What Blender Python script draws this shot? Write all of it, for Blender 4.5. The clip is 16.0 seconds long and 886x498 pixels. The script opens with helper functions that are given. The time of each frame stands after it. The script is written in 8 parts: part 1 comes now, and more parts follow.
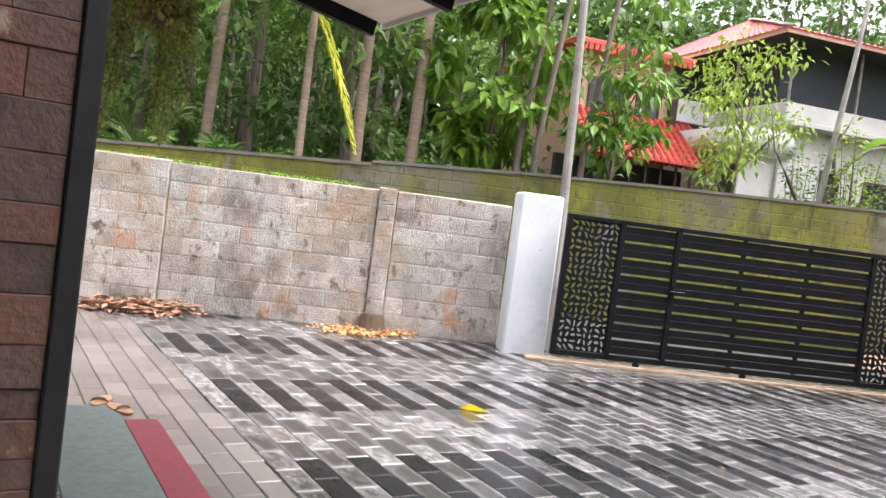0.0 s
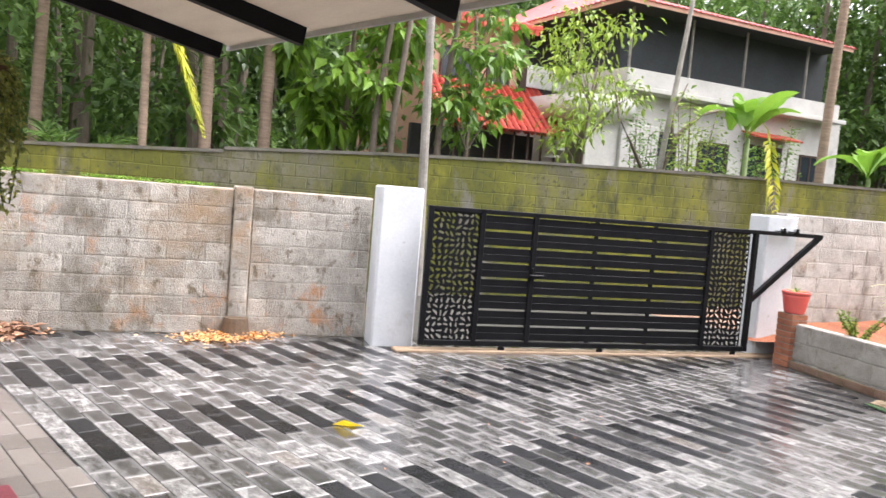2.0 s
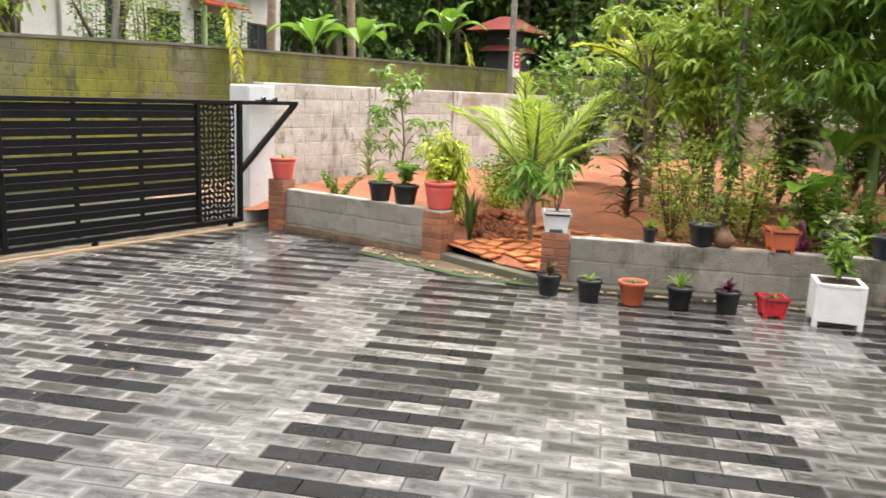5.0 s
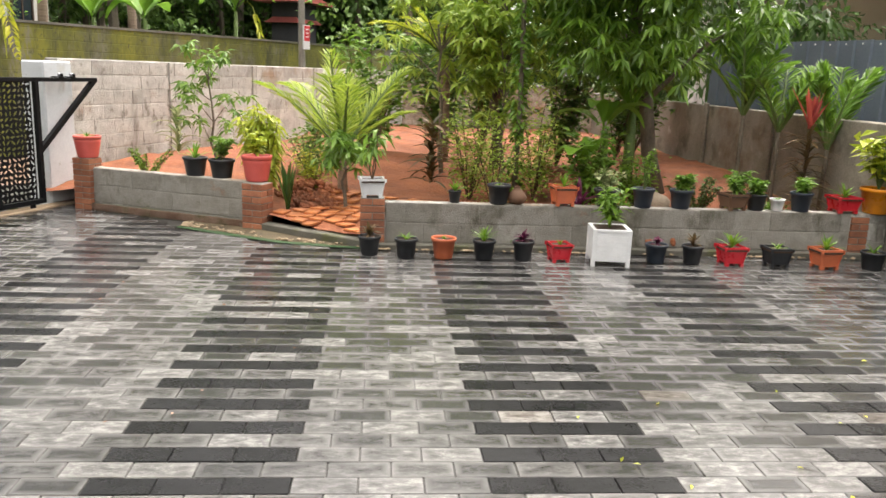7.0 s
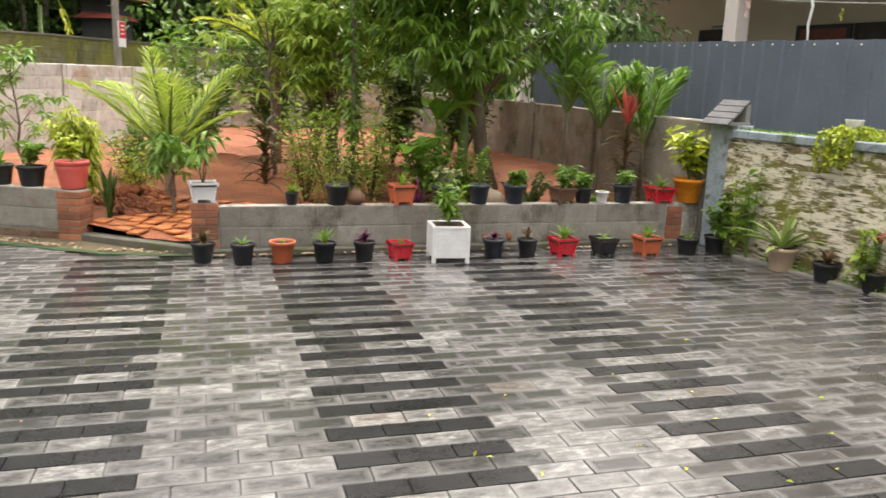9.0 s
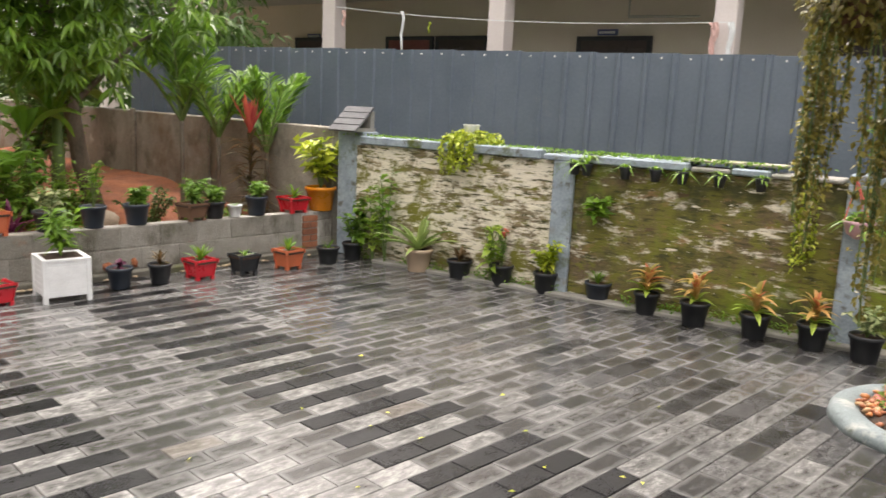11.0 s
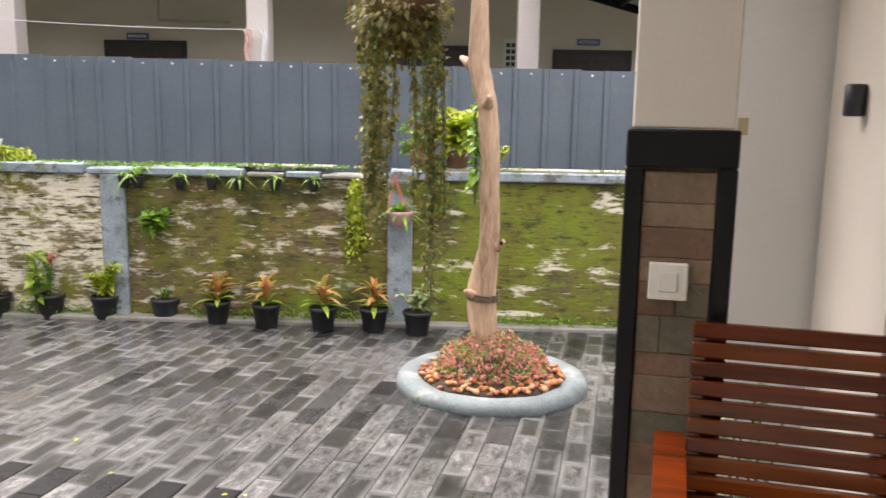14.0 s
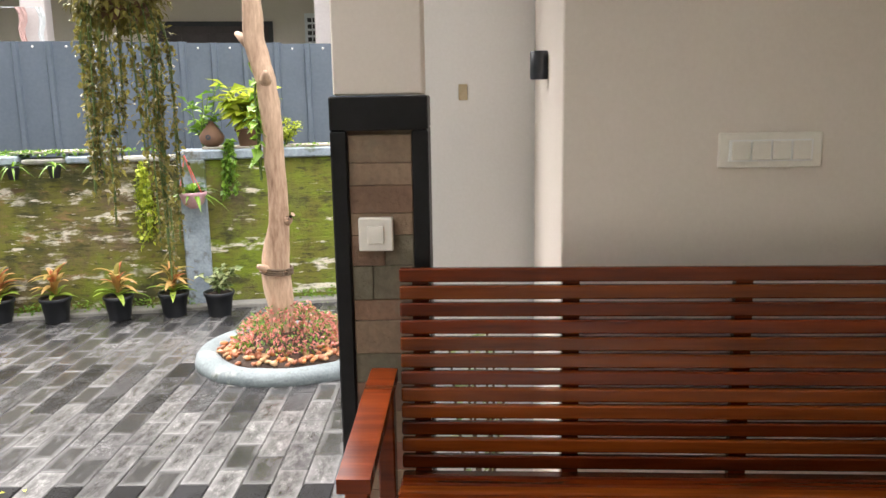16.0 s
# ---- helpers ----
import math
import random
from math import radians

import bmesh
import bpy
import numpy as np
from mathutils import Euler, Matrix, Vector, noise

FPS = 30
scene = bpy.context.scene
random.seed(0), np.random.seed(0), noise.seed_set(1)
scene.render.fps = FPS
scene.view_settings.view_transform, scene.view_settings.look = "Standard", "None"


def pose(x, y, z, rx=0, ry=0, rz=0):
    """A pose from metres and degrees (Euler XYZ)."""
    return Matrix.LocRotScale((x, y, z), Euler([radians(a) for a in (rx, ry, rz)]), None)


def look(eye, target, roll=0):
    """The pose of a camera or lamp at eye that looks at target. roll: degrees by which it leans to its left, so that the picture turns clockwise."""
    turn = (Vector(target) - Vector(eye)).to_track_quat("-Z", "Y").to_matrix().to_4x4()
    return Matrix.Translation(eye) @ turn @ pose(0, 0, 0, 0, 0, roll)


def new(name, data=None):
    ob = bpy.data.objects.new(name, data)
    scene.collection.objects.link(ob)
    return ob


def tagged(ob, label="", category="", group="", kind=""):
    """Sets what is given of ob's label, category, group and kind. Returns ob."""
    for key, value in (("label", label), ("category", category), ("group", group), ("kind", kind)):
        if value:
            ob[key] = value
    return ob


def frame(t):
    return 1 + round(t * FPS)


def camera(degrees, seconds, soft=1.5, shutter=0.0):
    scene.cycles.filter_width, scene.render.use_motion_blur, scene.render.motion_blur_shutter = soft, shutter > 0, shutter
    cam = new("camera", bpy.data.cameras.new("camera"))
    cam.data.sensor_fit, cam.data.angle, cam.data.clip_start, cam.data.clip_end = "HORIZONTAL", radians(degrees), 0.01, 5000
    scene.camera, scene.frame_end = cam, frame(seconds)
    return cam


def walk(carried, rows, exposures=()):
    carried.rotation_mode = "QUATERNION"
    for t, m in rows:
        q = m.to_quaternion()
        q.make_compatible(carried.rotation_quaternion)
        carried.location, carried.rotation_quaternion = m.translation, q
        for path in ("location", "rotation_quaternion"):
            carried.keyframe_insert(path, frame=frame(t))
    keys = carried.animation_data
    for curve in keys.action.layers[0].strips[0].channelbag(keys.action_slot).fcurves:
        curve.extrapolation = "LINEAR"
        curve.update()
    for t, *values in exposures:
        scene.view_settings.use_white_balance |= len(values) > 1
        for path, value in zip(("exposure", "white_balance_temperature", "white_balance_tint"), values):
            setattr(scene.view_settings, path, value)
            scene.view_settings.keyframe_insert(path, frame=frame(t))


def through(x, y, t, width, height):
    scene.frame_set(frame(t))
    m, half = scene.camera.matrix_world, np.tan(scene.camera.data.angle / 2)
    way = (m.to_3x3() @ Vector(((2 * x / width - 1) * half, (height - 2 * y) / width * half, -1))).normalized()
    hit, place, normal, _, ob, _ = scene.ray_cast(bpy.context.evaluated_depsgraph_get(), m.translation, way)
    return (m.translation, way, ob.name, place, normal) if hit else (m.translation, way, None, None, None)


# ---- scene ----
cam = camera(58.2, 16.0, shutter=0.25)
PATH = [
    (0, (1.225, -3.828, 1.376), (-0.494, -2.809, 1.298), 7.4),
    (0.5, (1.168, -3.843, 1.468), (-0.545, -2.813, 1.398), 6.4),
    (1, (1.118, -3.843, 1.621), (-0.562, -2.761, 1.545), 5.6),
    (1.5, (1.158, -3.813, 1.743), (-0.444, -2.622, 1.622), 5.1),
    (2, (1.139, -3.855, 1.788), (-0.367, -2.548, 1.637), 4.8),
    (2.5, (0.993, -3.912, 1.8), (-0.389, -2.477, 1.623), 4.6),
    (3, (0.89, -3.877, 1.803), (-0.339, -2.312, 1.606), 4.3),
    (3.5, (0.797, -3.813, 1.8), (-0.236, -2.115, 1.582), 4.1),
    (4, (0.67, -3.783, 1.799), (-0.123, -1.966, 1.533), 3.7),
    (4.5, (0.642, -3.76, 1.759), (0.078, -1.868, 1.436), 3.1),
    (5, (0.619, -3.856, 1.782), (0.257, -1.927, 1.4), 2.4),
    (5.2, (0.621, -3.905, 1.746), (0.338, -1.964, 1.355), 2.4),
    (7.3, (0.362, -4.598, 1.837), (0.577, -2.657, 1.404), 2.3),
    (7.5, (0.362, -4.598, 1.837), (0.613, -2.661, 1.405), 2.4),
    (8, (0.363, -4.598, 1.837), (0.656, -2.667, 1.405), 2.2),
    (8.2, (0.363, -4.597, 1.837), (0.688, -2.671, 1.405), 2.1),
    (10.3, (0.147, -3.929, 1.802), (1.3, -2.341, 1.412), 3.1),
    (10.5, (0.101, -3.83, 1.818), (1.347, -2.315, 1.429), 3.2),
    (11, (0.223, -3.814, 1.8), (1.626, -2.435, 1.439), 2.5),
    (11.5, (0.256, -3.766, 1.815), (1.822, -2.564, 1.491), 2.0),
    (12, (0.269, -3.701, 1.82), (1.956, -2.67, 1.521), 1.6),
    (12.5, (0.251, -3.664, 1.811), (2.02, -2.777, 1.525), 1.3),
    (13, (0.235, -3.644, 1.811), (2.061, -2.881, 1.524), 1.1),
    (13.5, (0.226, -3.654, 1.814), (2.099, -3.019, 1.514), 1.1),
    (14, (0.22, -3.713, 1.814), (2.145, -3.274, 1.498), 1.0),
    (14.5, (0.199, -3.816, 1.812), (2.156, -3.565, 1.483), 0.8),
    (15, (0.139, -3.903, 1.812), (2.105, -3.789, 1.464), 0.3),
    (15.5, (0.103, -3.977, 1.803), (2.07, -3.933, 1.44), -0.3),
    (16, (0.087, -4.032, 1.799), (2.051, -4.006, 1.424), -1.0),
]
walk(cam, [(t, look(eye, target, roll)) for t, eye, target, roll in PATH], [(0, 2.05, 6350, 17), (1.5, 2.15, 6400, 16), (3, 1.95, 6400, 16), (4.5, 2.03, 6850, 13), (5.2, 1.97, 6950, 12), (8, 1.75, 7000, 11), (10.5, 1.8, 7050, 13), (13, 1.98, 6850, 15), (14, 1.98, 6750, 16), (15, 2.22, 6600, 15), (16, 2.36, 6600, 13)])

# ---------------------------------------------------------------- light
world = bpy.data.worlds.new("sky")
scene.world = world
world.use_nodes = True
wn = world.node_tree
sky = wn.nodes.new("ShaderNodeTexSky")
sky.sky_type = "NISHITA"
sky.sun_disc = False
sky.sun_elevation = radians(58)
sky.sun_rotation = radians(40)
sky.air_density, sky.dust_density, sky.ozone_density = 1.0, 6.0, 1.0
hsv = wn.nodes.new("ShaderNodeHueSaturation")
hsv.inputs["Saturation"].default_value = 0.18
wn.links.new(sky.outputs[0], hsv.inputs["Color"])
wn.links.new(hsv.outputs[0], wn.nodes["Background"].inputs["Color"])
wn.nodes["Background"].inputs["Strength"].default_value = 0.15
sun = new("sun", bpy.data.lights.new("sun", "SUN"))
sun.data.energy, sun.data.angle, sun.data.color = 0.6, radians(50), (1.0, 0.97, 0.92)
sun.matrix_world = look((-4, -3, 10), (0, 0, 0))

# ---------------------------------------------------------------- helpers
FRONT = Matrix.Rotation(math.atan2(0.921, 0.389), 4, "Z")            # x along the street wall, y outwards
SIDE = Matrix.Translation((6.64, 0, 0)) @ Matrix.Rotation(math.atan2(-0.982, 0.187), 4, "Z")
rng = random.Random(7)


def link(name, bm, material, parent=None, smooth=False, m=None):
    me = bpy.data.meshes.new(name)
    bm.to_mesh(me)
    bm.free()
    for mm in material if isinstance(material, (list, tuple)) else [material]:
        me.materials.append(mm)
    if smooth:
        for p in me.polygons:
            p.use_smooth = True
    ob = new(name, me)
    if m is not None:
        ob.matrix_world = m
    if parent:
        ob.parent = parent
    return ob


def part(name, bm, material, parent, label="", smooth=False):
    ob = link(name, bm, material, parent, smooth)
    if label:
        ob["label"] = label
    return ob


def thing(name, m, label, category, group="", kind=""):
    ob = new(name)
    ob.empty_display_size = 0.1
    ob.matrix_world = m
    return tagged(ob, label, category, group, kind)


def box(bm, lo, hi, bevel=0.0, m=None):
    lo, hi = Vector(lo), Vector(hi)
    g = bmesh.ops.create_cube(bm, size=1)
    vs = g["verts"]
    for v in vs:
        v.co = Vector((lo[i] + (v.co[i] + 0.5) * (hi[i] - lo[i]) for i in range(3)))
    if bevel:
        es = list({e for v in vs for e in v.link_edges})
        r = bmesh.ops.bevel(bm, geom=es, offset=bevel, segments=1, affect="EDGES")
        vs = list({v for f in r["faces"] for v in f.verts} | {v for v in vs if v.is_valid})
    if m is not None:
        bmesh.ops.transform(bm, matrix=m, verts=vs)
    return vs


def boxes(*items, bevel=0.0):
    bm = bmesh.new()
    for it in items:
        box(bm, it[0], it[1], it[2] if len(it) > 2 else bevel)
    return bm


def bar(bm, a, b, w, h, up=(0, 0, 1)):
    """A straight rectangular bar from a to b."""
    a, b = Vector(a), Vector(b)
    x = (b - a).normalized()
    y = Vector(up).cross(x).normalized()
    z = x.cross(y)
    rot = Matrix((x, y, z)).transposed().to_4x4()
    box(bm, (0, -w / 2, -h / 2), ((b - a).length, w / 2, h / 2), 0, Matrix.Translation(a) @ rot)


def tube(bm, pts, radii, sides=8, cap=True):
    rings = []
    for i, p in enumerate(pts):
        p = Vector(p)
        d = (Vector(pts[min(i + 1, len(pts) - 1)]) - Vector(pts[max(i - 1, 0)])).normalized()
        s = d.orthogonal().normalized() if abs(d.z) < 0.9 else Vector((1, 0, 0)).cross(d).normalized()
        t = d.cross(s)
        rings.append([bm.verts.new(p + radii[i] * (math.cos(2 * math.pi * k / sides) * s + math.sin(2 * math.pi * k / sides) * t)) for k in range(sides)])
    for r0, r1 in zip(rings, rings[1:]):
        for k in range(sides):
            bm.faces.new((r0[k], r0[(k + 1) % sides], r1[(k + 1) % sides], r1[k]))
    if cap:
        bm.faces.new(rings[0][::-1])
        bm.faces.new(rings[-1])
    return rings


def lathe(bm, profile, sides=24, cap_bottom=True):
    """Profile of (radius, z) turned round z."""
    rings = [[bm.verts.new((r * math.cos(2 * math.pi * k / sides), r * math.sin(2 * math.pi * k / sides), z)) for k in range(sides)] for r, z in profile]
    for r0, r1 in zip(rings, rings[1:]):
        for k in range(sides):
            bm.faces.new((r0[k], r0[(k + 1) % sides], r1[(k + 1) % sides], r1[k]))
    if cap_bottom:
        bm.faces.new(rings[0][::-1])
    return rings


# ---------------------------------------------------------------- materials
def nodes_of(name):
    m = bpy.data.materials.new(name)
    m.use_nodes = True
    nt = m.node_tree
    return m, nt, nt.nodes["Principled BSDF"]


def node(nt, kind, **values):
    n = nt.nodes.new(kind)
    for k, v in values.items():
        if k in n.inputs:
            n.inputs[k].default_value = v
    return n


def ramp(nt, fac, stops):
    r = nt.nodes.new("ShaderNodeValToRGB")
    els = r.color_ramp.elements
    while len(els) < len(stops):
        els.new(0.5)
    for e, (p, c) in zip(els, stops):
        e.position, e.color = p, (*c, 1) if len(c) == 3 else c
    nt.links.new(fac, r.inputs[0])
    return r.outputs[0]


def noise_out(nt, coord, scale, detail=4.0, rough=0.55, stretch=(1, 1, 1), out="Fac"):
    mp = nt.nodes.new("ShaderNodeMapping")
    mp.inputs["Scale"].default_value = stretch
    nt.links.new(coord, mp.inputs[0])
    n = node(nt, "ShaderNodeTexNoise", Scale=scale, Detail=detail, Roughness=rough)
    nt.links.new(mp.outputs[0], n.inputs["Vector"])
    return n.outputs[out]


def mix(nt, fac, a, b, mode="MIX"):
    n = nt.nodes.new("ShaderNodeMix")
    n.data_type, n.blend_type = "RGBA", mode
    for sock, v in ((n.inputs[0], fac), (n.inputs[6], a), (n.inputs[7], b)):
        if isinstance(v, (int, float)):
            sock.default_value = v
        elif isinstance(v, tuple):
            sock.default_value = (*v, 1)
        else:
            nt.links.new(v, sock)
    return n.outputs[2]


def math_node(nt, op, a, b=0.0, c=0.0):
    n = nt.nodes.new("ShaderNodeMath")
    n.operation = op
    for sock, v in zip(n.inputs, (a, b, c)):
        if isinstance(v, (int, float)):
            sock.default_value = v
        else:
            nt.links.new(v, sock)
    return n.outputs[0]


def bump(nt, bsdf, height, strength, distance):
    b = node(nt, "ShaderNodeBump", Strength=strength, Distance=distance)
    nt.links.new(height, b.inputs["Height"])
    nt.links.new(b.outputs[0], bsdf.inputs["Normal"])


def grained(name, lo, hi, scale=6.0, fine=60.0, rough=0.7, relief=0.3, depth=0.01, spots=None, metal=0.0, space="Object", random_tint=0.0, stretch=(1, 1, 1), spec=0.5):
    """Two tones that run into each other at two scales, with fine relief; spots: (colour, scale, from, to) of stains on top."""
    m, nt, p = nodes_of(name)
    tc = nt.nodes.new("ShaderNodeTexCoord")
    co = nt.nodes.new("ShaderNodeNewGeometry").outputs["Position"] if space == "World" else tc.outputs[space]
    n1 = noise_out(nt, co, scale, 5, 0.6, stretch)
    n2 = noise_out(nt, co, fine, 3, 0.6, stretch)
    f = math_node(nt, "MULTIPLY_ADD", n2, 0.45, math_node(nt, "MULTIPLY", n1, 0.75))
    col = ramp(nt, f, [(0.38, lo), (0.78, hi)])
    for c, s, a, b in spots or ():
        col = mix(nt, ramp(nt, noise_out(nt, co, s, 6, 0.65), [(a, (0, 0, 0)), (b, (1, 1, 1))]), col, c)
    if random_tint:
        oi = nt.nodes.new("ShaderNodeObjectInfo")
        hs = nt.nodes.new("ShaderNodeHueSaturation")
        nt.links.new(math_node(nt, "MULTIPLY_ADD", oi.outputs["Random"], random_tint, 1 - random_tint / 2), hs.inputs["Value"])
        nt.links.new(col, hs.inputs["Color"])
        col = hs.outputs[0]
    nt.links.new(col, p.inputs["Base Color"])
    p.inputs["Metallic"].default_value = metal
    p.inputs["Specular IOR Level"].default_value = spec
    nt.links.new(math_node(nt, "MULTIPLY_ADD", n1, 0.3, rough - 0.15), p.inputs["Roughness"])
    bump(nt, p, f, relief, depth)
    return m


def leaf_material(name, lo, hi, gloss=0.4, through=0.36):
    m, nt, p = nodes_of(name)
    g = nt.nodes.new("ShaderNodeNewGeometry")
    n = noise_out(nt, g.outputs["Position"], 9.0, 2)
    f = math_node(nt, "MULTIPLY_ADD", g.outputs["Random Per Island"], 0.7, math_node(nt, "MULTIPLY", n, 0.4))
    col = ramp(nt, f, [(0.1, lo), (0.85, hi)])
    nt.links.new(col, p.inputs["Base Color"])
    p.inputs["Roughness"].default_value = gloss
    tr = nt.nodes.new("ShaderNodeBsdfTranslucent")
    nt.links.new(col, tr.inputs["Color"])
    ms = node(nt, "ShaderNodeMixShader", Fac=through)
    nt.links.new(p.outputs[0], ms.inputs[1])
    nt.links.new(tr.outputs[0], ms.inputs[2])
    nt.links.new(ms.outputs[0], nt.nodes["Material Output"].inputs[0])
    return m


def blockwork(name, lo, hi, block=(0.4, 0.2), stains=(), joint=(0.16, 0.15, 0.14), rough=0.85, mortar=0.008, joints=1.0, lumps=0.0):
    """Blocks laid in running bond along x and z of the object, each its own tone, with joints and stains."""
    m, nt, p = nodes_of(name)
    tc = nt.nodes.new("ShaderNodeTexCoord")
    sx = nt.nodes.new("ShaderNodeSeparateXYZ")
    nt.links.new(tc.outputs["Object"], sx.inputs[0])
    cx = nt.nodes.new("ShaderNodeCombineXYZ")
    wob = noise_out(nt, tc.outputs["Object"], 2.5, 3)
    nt.links.new(math_node(nt, "ADD", sx.outputs[0], sx.outputs[1]), cx.inputs[0])
    nt.links.new(math_node(nt, "MULTIPLY_ADD", wob, 0.03, sx.outputs[2]), cx.inputs[1])
    br = node(nt, "ShaderNodeTexBrick", Scale=1.0, **{"Mortar Size": mortar, "Mortar Smooth": 0.6, "Brick Width": block[0], "Row Height": block[1], "Bias": 0.0})
    nt.links.new(cx.outputs[0], br.inputs["Vector"])
    br.inputs["Color1"].default_value = (0, 0, 0, 1)
    br.inputs["Color2"].default_value = (1, 1, 1, 1)
    br.inputs["Mortar"].default_value = (0.5, 0.5, 0.5, 1)
    n1 = noise_out(nt, tc.outputs["Object"], 3.0, 6, 0.65)
    n2 = noise_out(nt, tc.outputs["Object"], 45.0, 4, 0.7)
    f = math_node(nt, "MULTIPLY_ADD", br.outputs["Color"], 0.3 * joints, math_node(nt, "MULTIPLY_ADD", n1, 0.7, math_node(nt, "MULTIPLY_ADD", n2, 0.5, -0.25)))
    col = ramp(nt, f, [(0.2, lo), (0.75, hi)])
    col = mix(nt, math_node(nt, "MULTIPLY", br.outputs["Fac"], math_node(nt, "MULTIPLY", n1, 0.9 * joints)), col, joint)
    for c, s, a, b, st in stains:
        col = mix(nt, ramp(nt, noise_out(nt, tc.outputs["Object"], s, 7, 0.68, st), [(a, (0, 0, 0)), (b, (1, 1, 1))]), col, c)
    nt.links.new(col, p.inputs["Base Color"])
    p.inputs["Roughness"].default_value = rough
    hgt = math_node(nt, "SUBTRACT", math_node(nt, "MULTIPLY", n2, 0.5), math_node(nt, "MULTIPLY", br.outputs["Fac"], joints))
    if lumps:
        hgt = math_node(nt, "MULTIPLY_ADD", noise_out(nt, tc.outputs["Object"], 14.0, 6, 0.7, (0.6, 1, 1.8)), lumps, hgt)
    bump(nt, p, hgt, 0.6, 0.012)
    return m


def paving_material():
    """Wet slate-textured pavers: tone, grain and pale worn edges set paver by paver from their place in the bond."""
    m, nt, p = nodes_of("wet_slate_paver")
    pos = nt.nodes.new("ShaderNodeNewGeometry").outputs["Position"]
    sx = nt.nodes.new("ShaderNodeSeparateXYZ")
    nt.links.new(pos, sx.inputs[0])
    row = math_node(nt, "FLOOR", math_node(nt, "DIVIDE", sx.outputs[1], 0.15))
    odd = math_node(nt, "FLOORED_MODULO", row, 2.0)
    u = math_node(nt, "DIVIDE", math_node(nt, "MULTIPLY_ADD", math_node(nt, "SUBTRACT", 1.0, odd), 0.15, sx.outputs[0]), 0.3)
    colm = math_node(nt, "FLOOR", u)
    fu = math_node(nt, "FRACT", u)
    fv = math_node(nt, "FRACT", math_node(nt, "DIVIDE", sx.outputs[1], 0.15))
    cell = nt.nodes.new("ShaderNodeCombineXYZ")
    nt.links.new(colm, cell.inputs[0])
    nt.links.new(row, cell.inputs[1])
    wn_ = nt.nodes.new("ShaderNodeTexWhiteNoise")
    wn_.noise_dimensions = "2D"
    nt.links.new(cell.outputs[0], wn_.inputs["Vector"])
    rnd = wn_.outputs["Value"]
    du = math_node(nt, "MULTIPLY", math_node(nt, "MINIMUM", fu, math_node(nt, "SUBTRACT", 1.0, fu)), 0.3)
    dv = math_node(nt, "MULTIPLY", math_node(nt, "MINIMUM", fv, math_node(nt, "SUBTRACT", 1.0, fv)), 0.15)
    edge = math_node(nt, "MINIMUM", du, dv)
    # bars: every second course, three pavers in six
    k = math_node(nt, "FLOORED_MODULO", math_node(nt, "ADD", colm, 3.0), 6.0)
    inbar = math_node(nt, "LESS_THAN", k, 2.5)
    inyard = math_node(nt, "MAXIMUM", math_node(nt, "GREATER_THAN", sx.outputs[1], -2.42), math_node(nt, "GREATER_THAN", sx.outputs[0], -0.5))
    dark = math_node(nt, "MULTIPLY", math_node(nt, "MULTIPLY", inbar, odd), inyard)
    stray = math_node(nt, "MULTIPLY", math_node(nt, "GREATER_THAN", rnd, 0.80), math_node(nt, "GREATER_THAN", sx.outputs[0], 3.75))
    dark = math_node(nt, "MAXIMUM", dark, math_node(nt, "MULTIPLY", stray, 0.6))
    dark = math_node(nt, "MULTIPLY", dark, math_node(nt, "MULTIPLY_ADD", math_node(nt, "GREATER_THAN", sx.outputs[0], 4.2), -0.25, 1.0))
    # every paver has its own patch of slate
    off = nt.nodes.new("ShaderNodeVectorMath")
    off.operation = "SCALE"
    nt.links.new(wn_.outputs["Color"], off.inputs[0])
    off.inputs[3].default_value = 40.0
    add = nt.nodes.new("ShaderNodeVectorMath")
    nt.links.new(pos, add.inputs[0])
    nt.links.new(off.outputs[0], add.inputs[1])
    veins = noise_out(nt, add.outputs[0], 9.0, 8, 0.72, (1, 2.2, 1))
    fine = noise_out(nt, add.outputs[0], 70.0, 4, 0.7, (1, 2, 1))
    wide = noise_out(nt, pos, 0.8, 3, 0.5)
    damp = noise_out(nt, pos, 2.4, 5, 0.6)
    t1 = math_node(nt, "MULTIPLY_ADD", veins, 0.9, math_node(nt, "MULTIPLY_ADD", rnd, 0.34, math_node(nt, "MULTIPLY", fine, 0.22)))
    light = ramp(nt, t1, [(0.48, (0.012, 0.0117, 0.0115)), (0.71, (0.056, 0.0545, 0.0535)), (0.85, (0.124, 0.121, 0.118)), (1.02, (0.29, 0.283, 0.275))])
    brown = math_node(nt, "MULTIPLY", math_node(nt, "GREATER_THAN", wn_.outputs["Color"], 0.9), 0.2)
    light = mix(nt, brown, light, (0.17, 0.12, 0.075))
    # pavers beyond x = 2.25 are mixed a little towards near-black
    light = mix(nt, math_node(nt, "MULTIPLY", math_node(nt, "GREATER_THAN", sx.outputs[0], 2.25), 0.12), light, (0.028, 0.028, 0.028))
    worn = ramp(nt, math_node(nt, "ADD", edge, math_node(nt, "MULTIPLY_ADD", veins, 0.05, math_node(nt, "MULTIPLY_ADD", fine, 0.012, -0.022))), [(0.006, (1, 1, 1)), (0.020, (0.5, 0.5, 0.5)), (0.050, (0, 0, 0))])
    light = mix(nt, math_node(nt, "MULTIPLY", worn, ramp(nt, damp, [(0.36, (0.10, 0.10, 0.10)), (0.60, (0.62, 0.62, 0.62))])), light, (0.30, 0.294, 0.288))
    black = ramp(nt, t1, [(0.5, (0.004, 0.004, 0.0045)), (1.05, (0.02, 0.02, 0.022))])
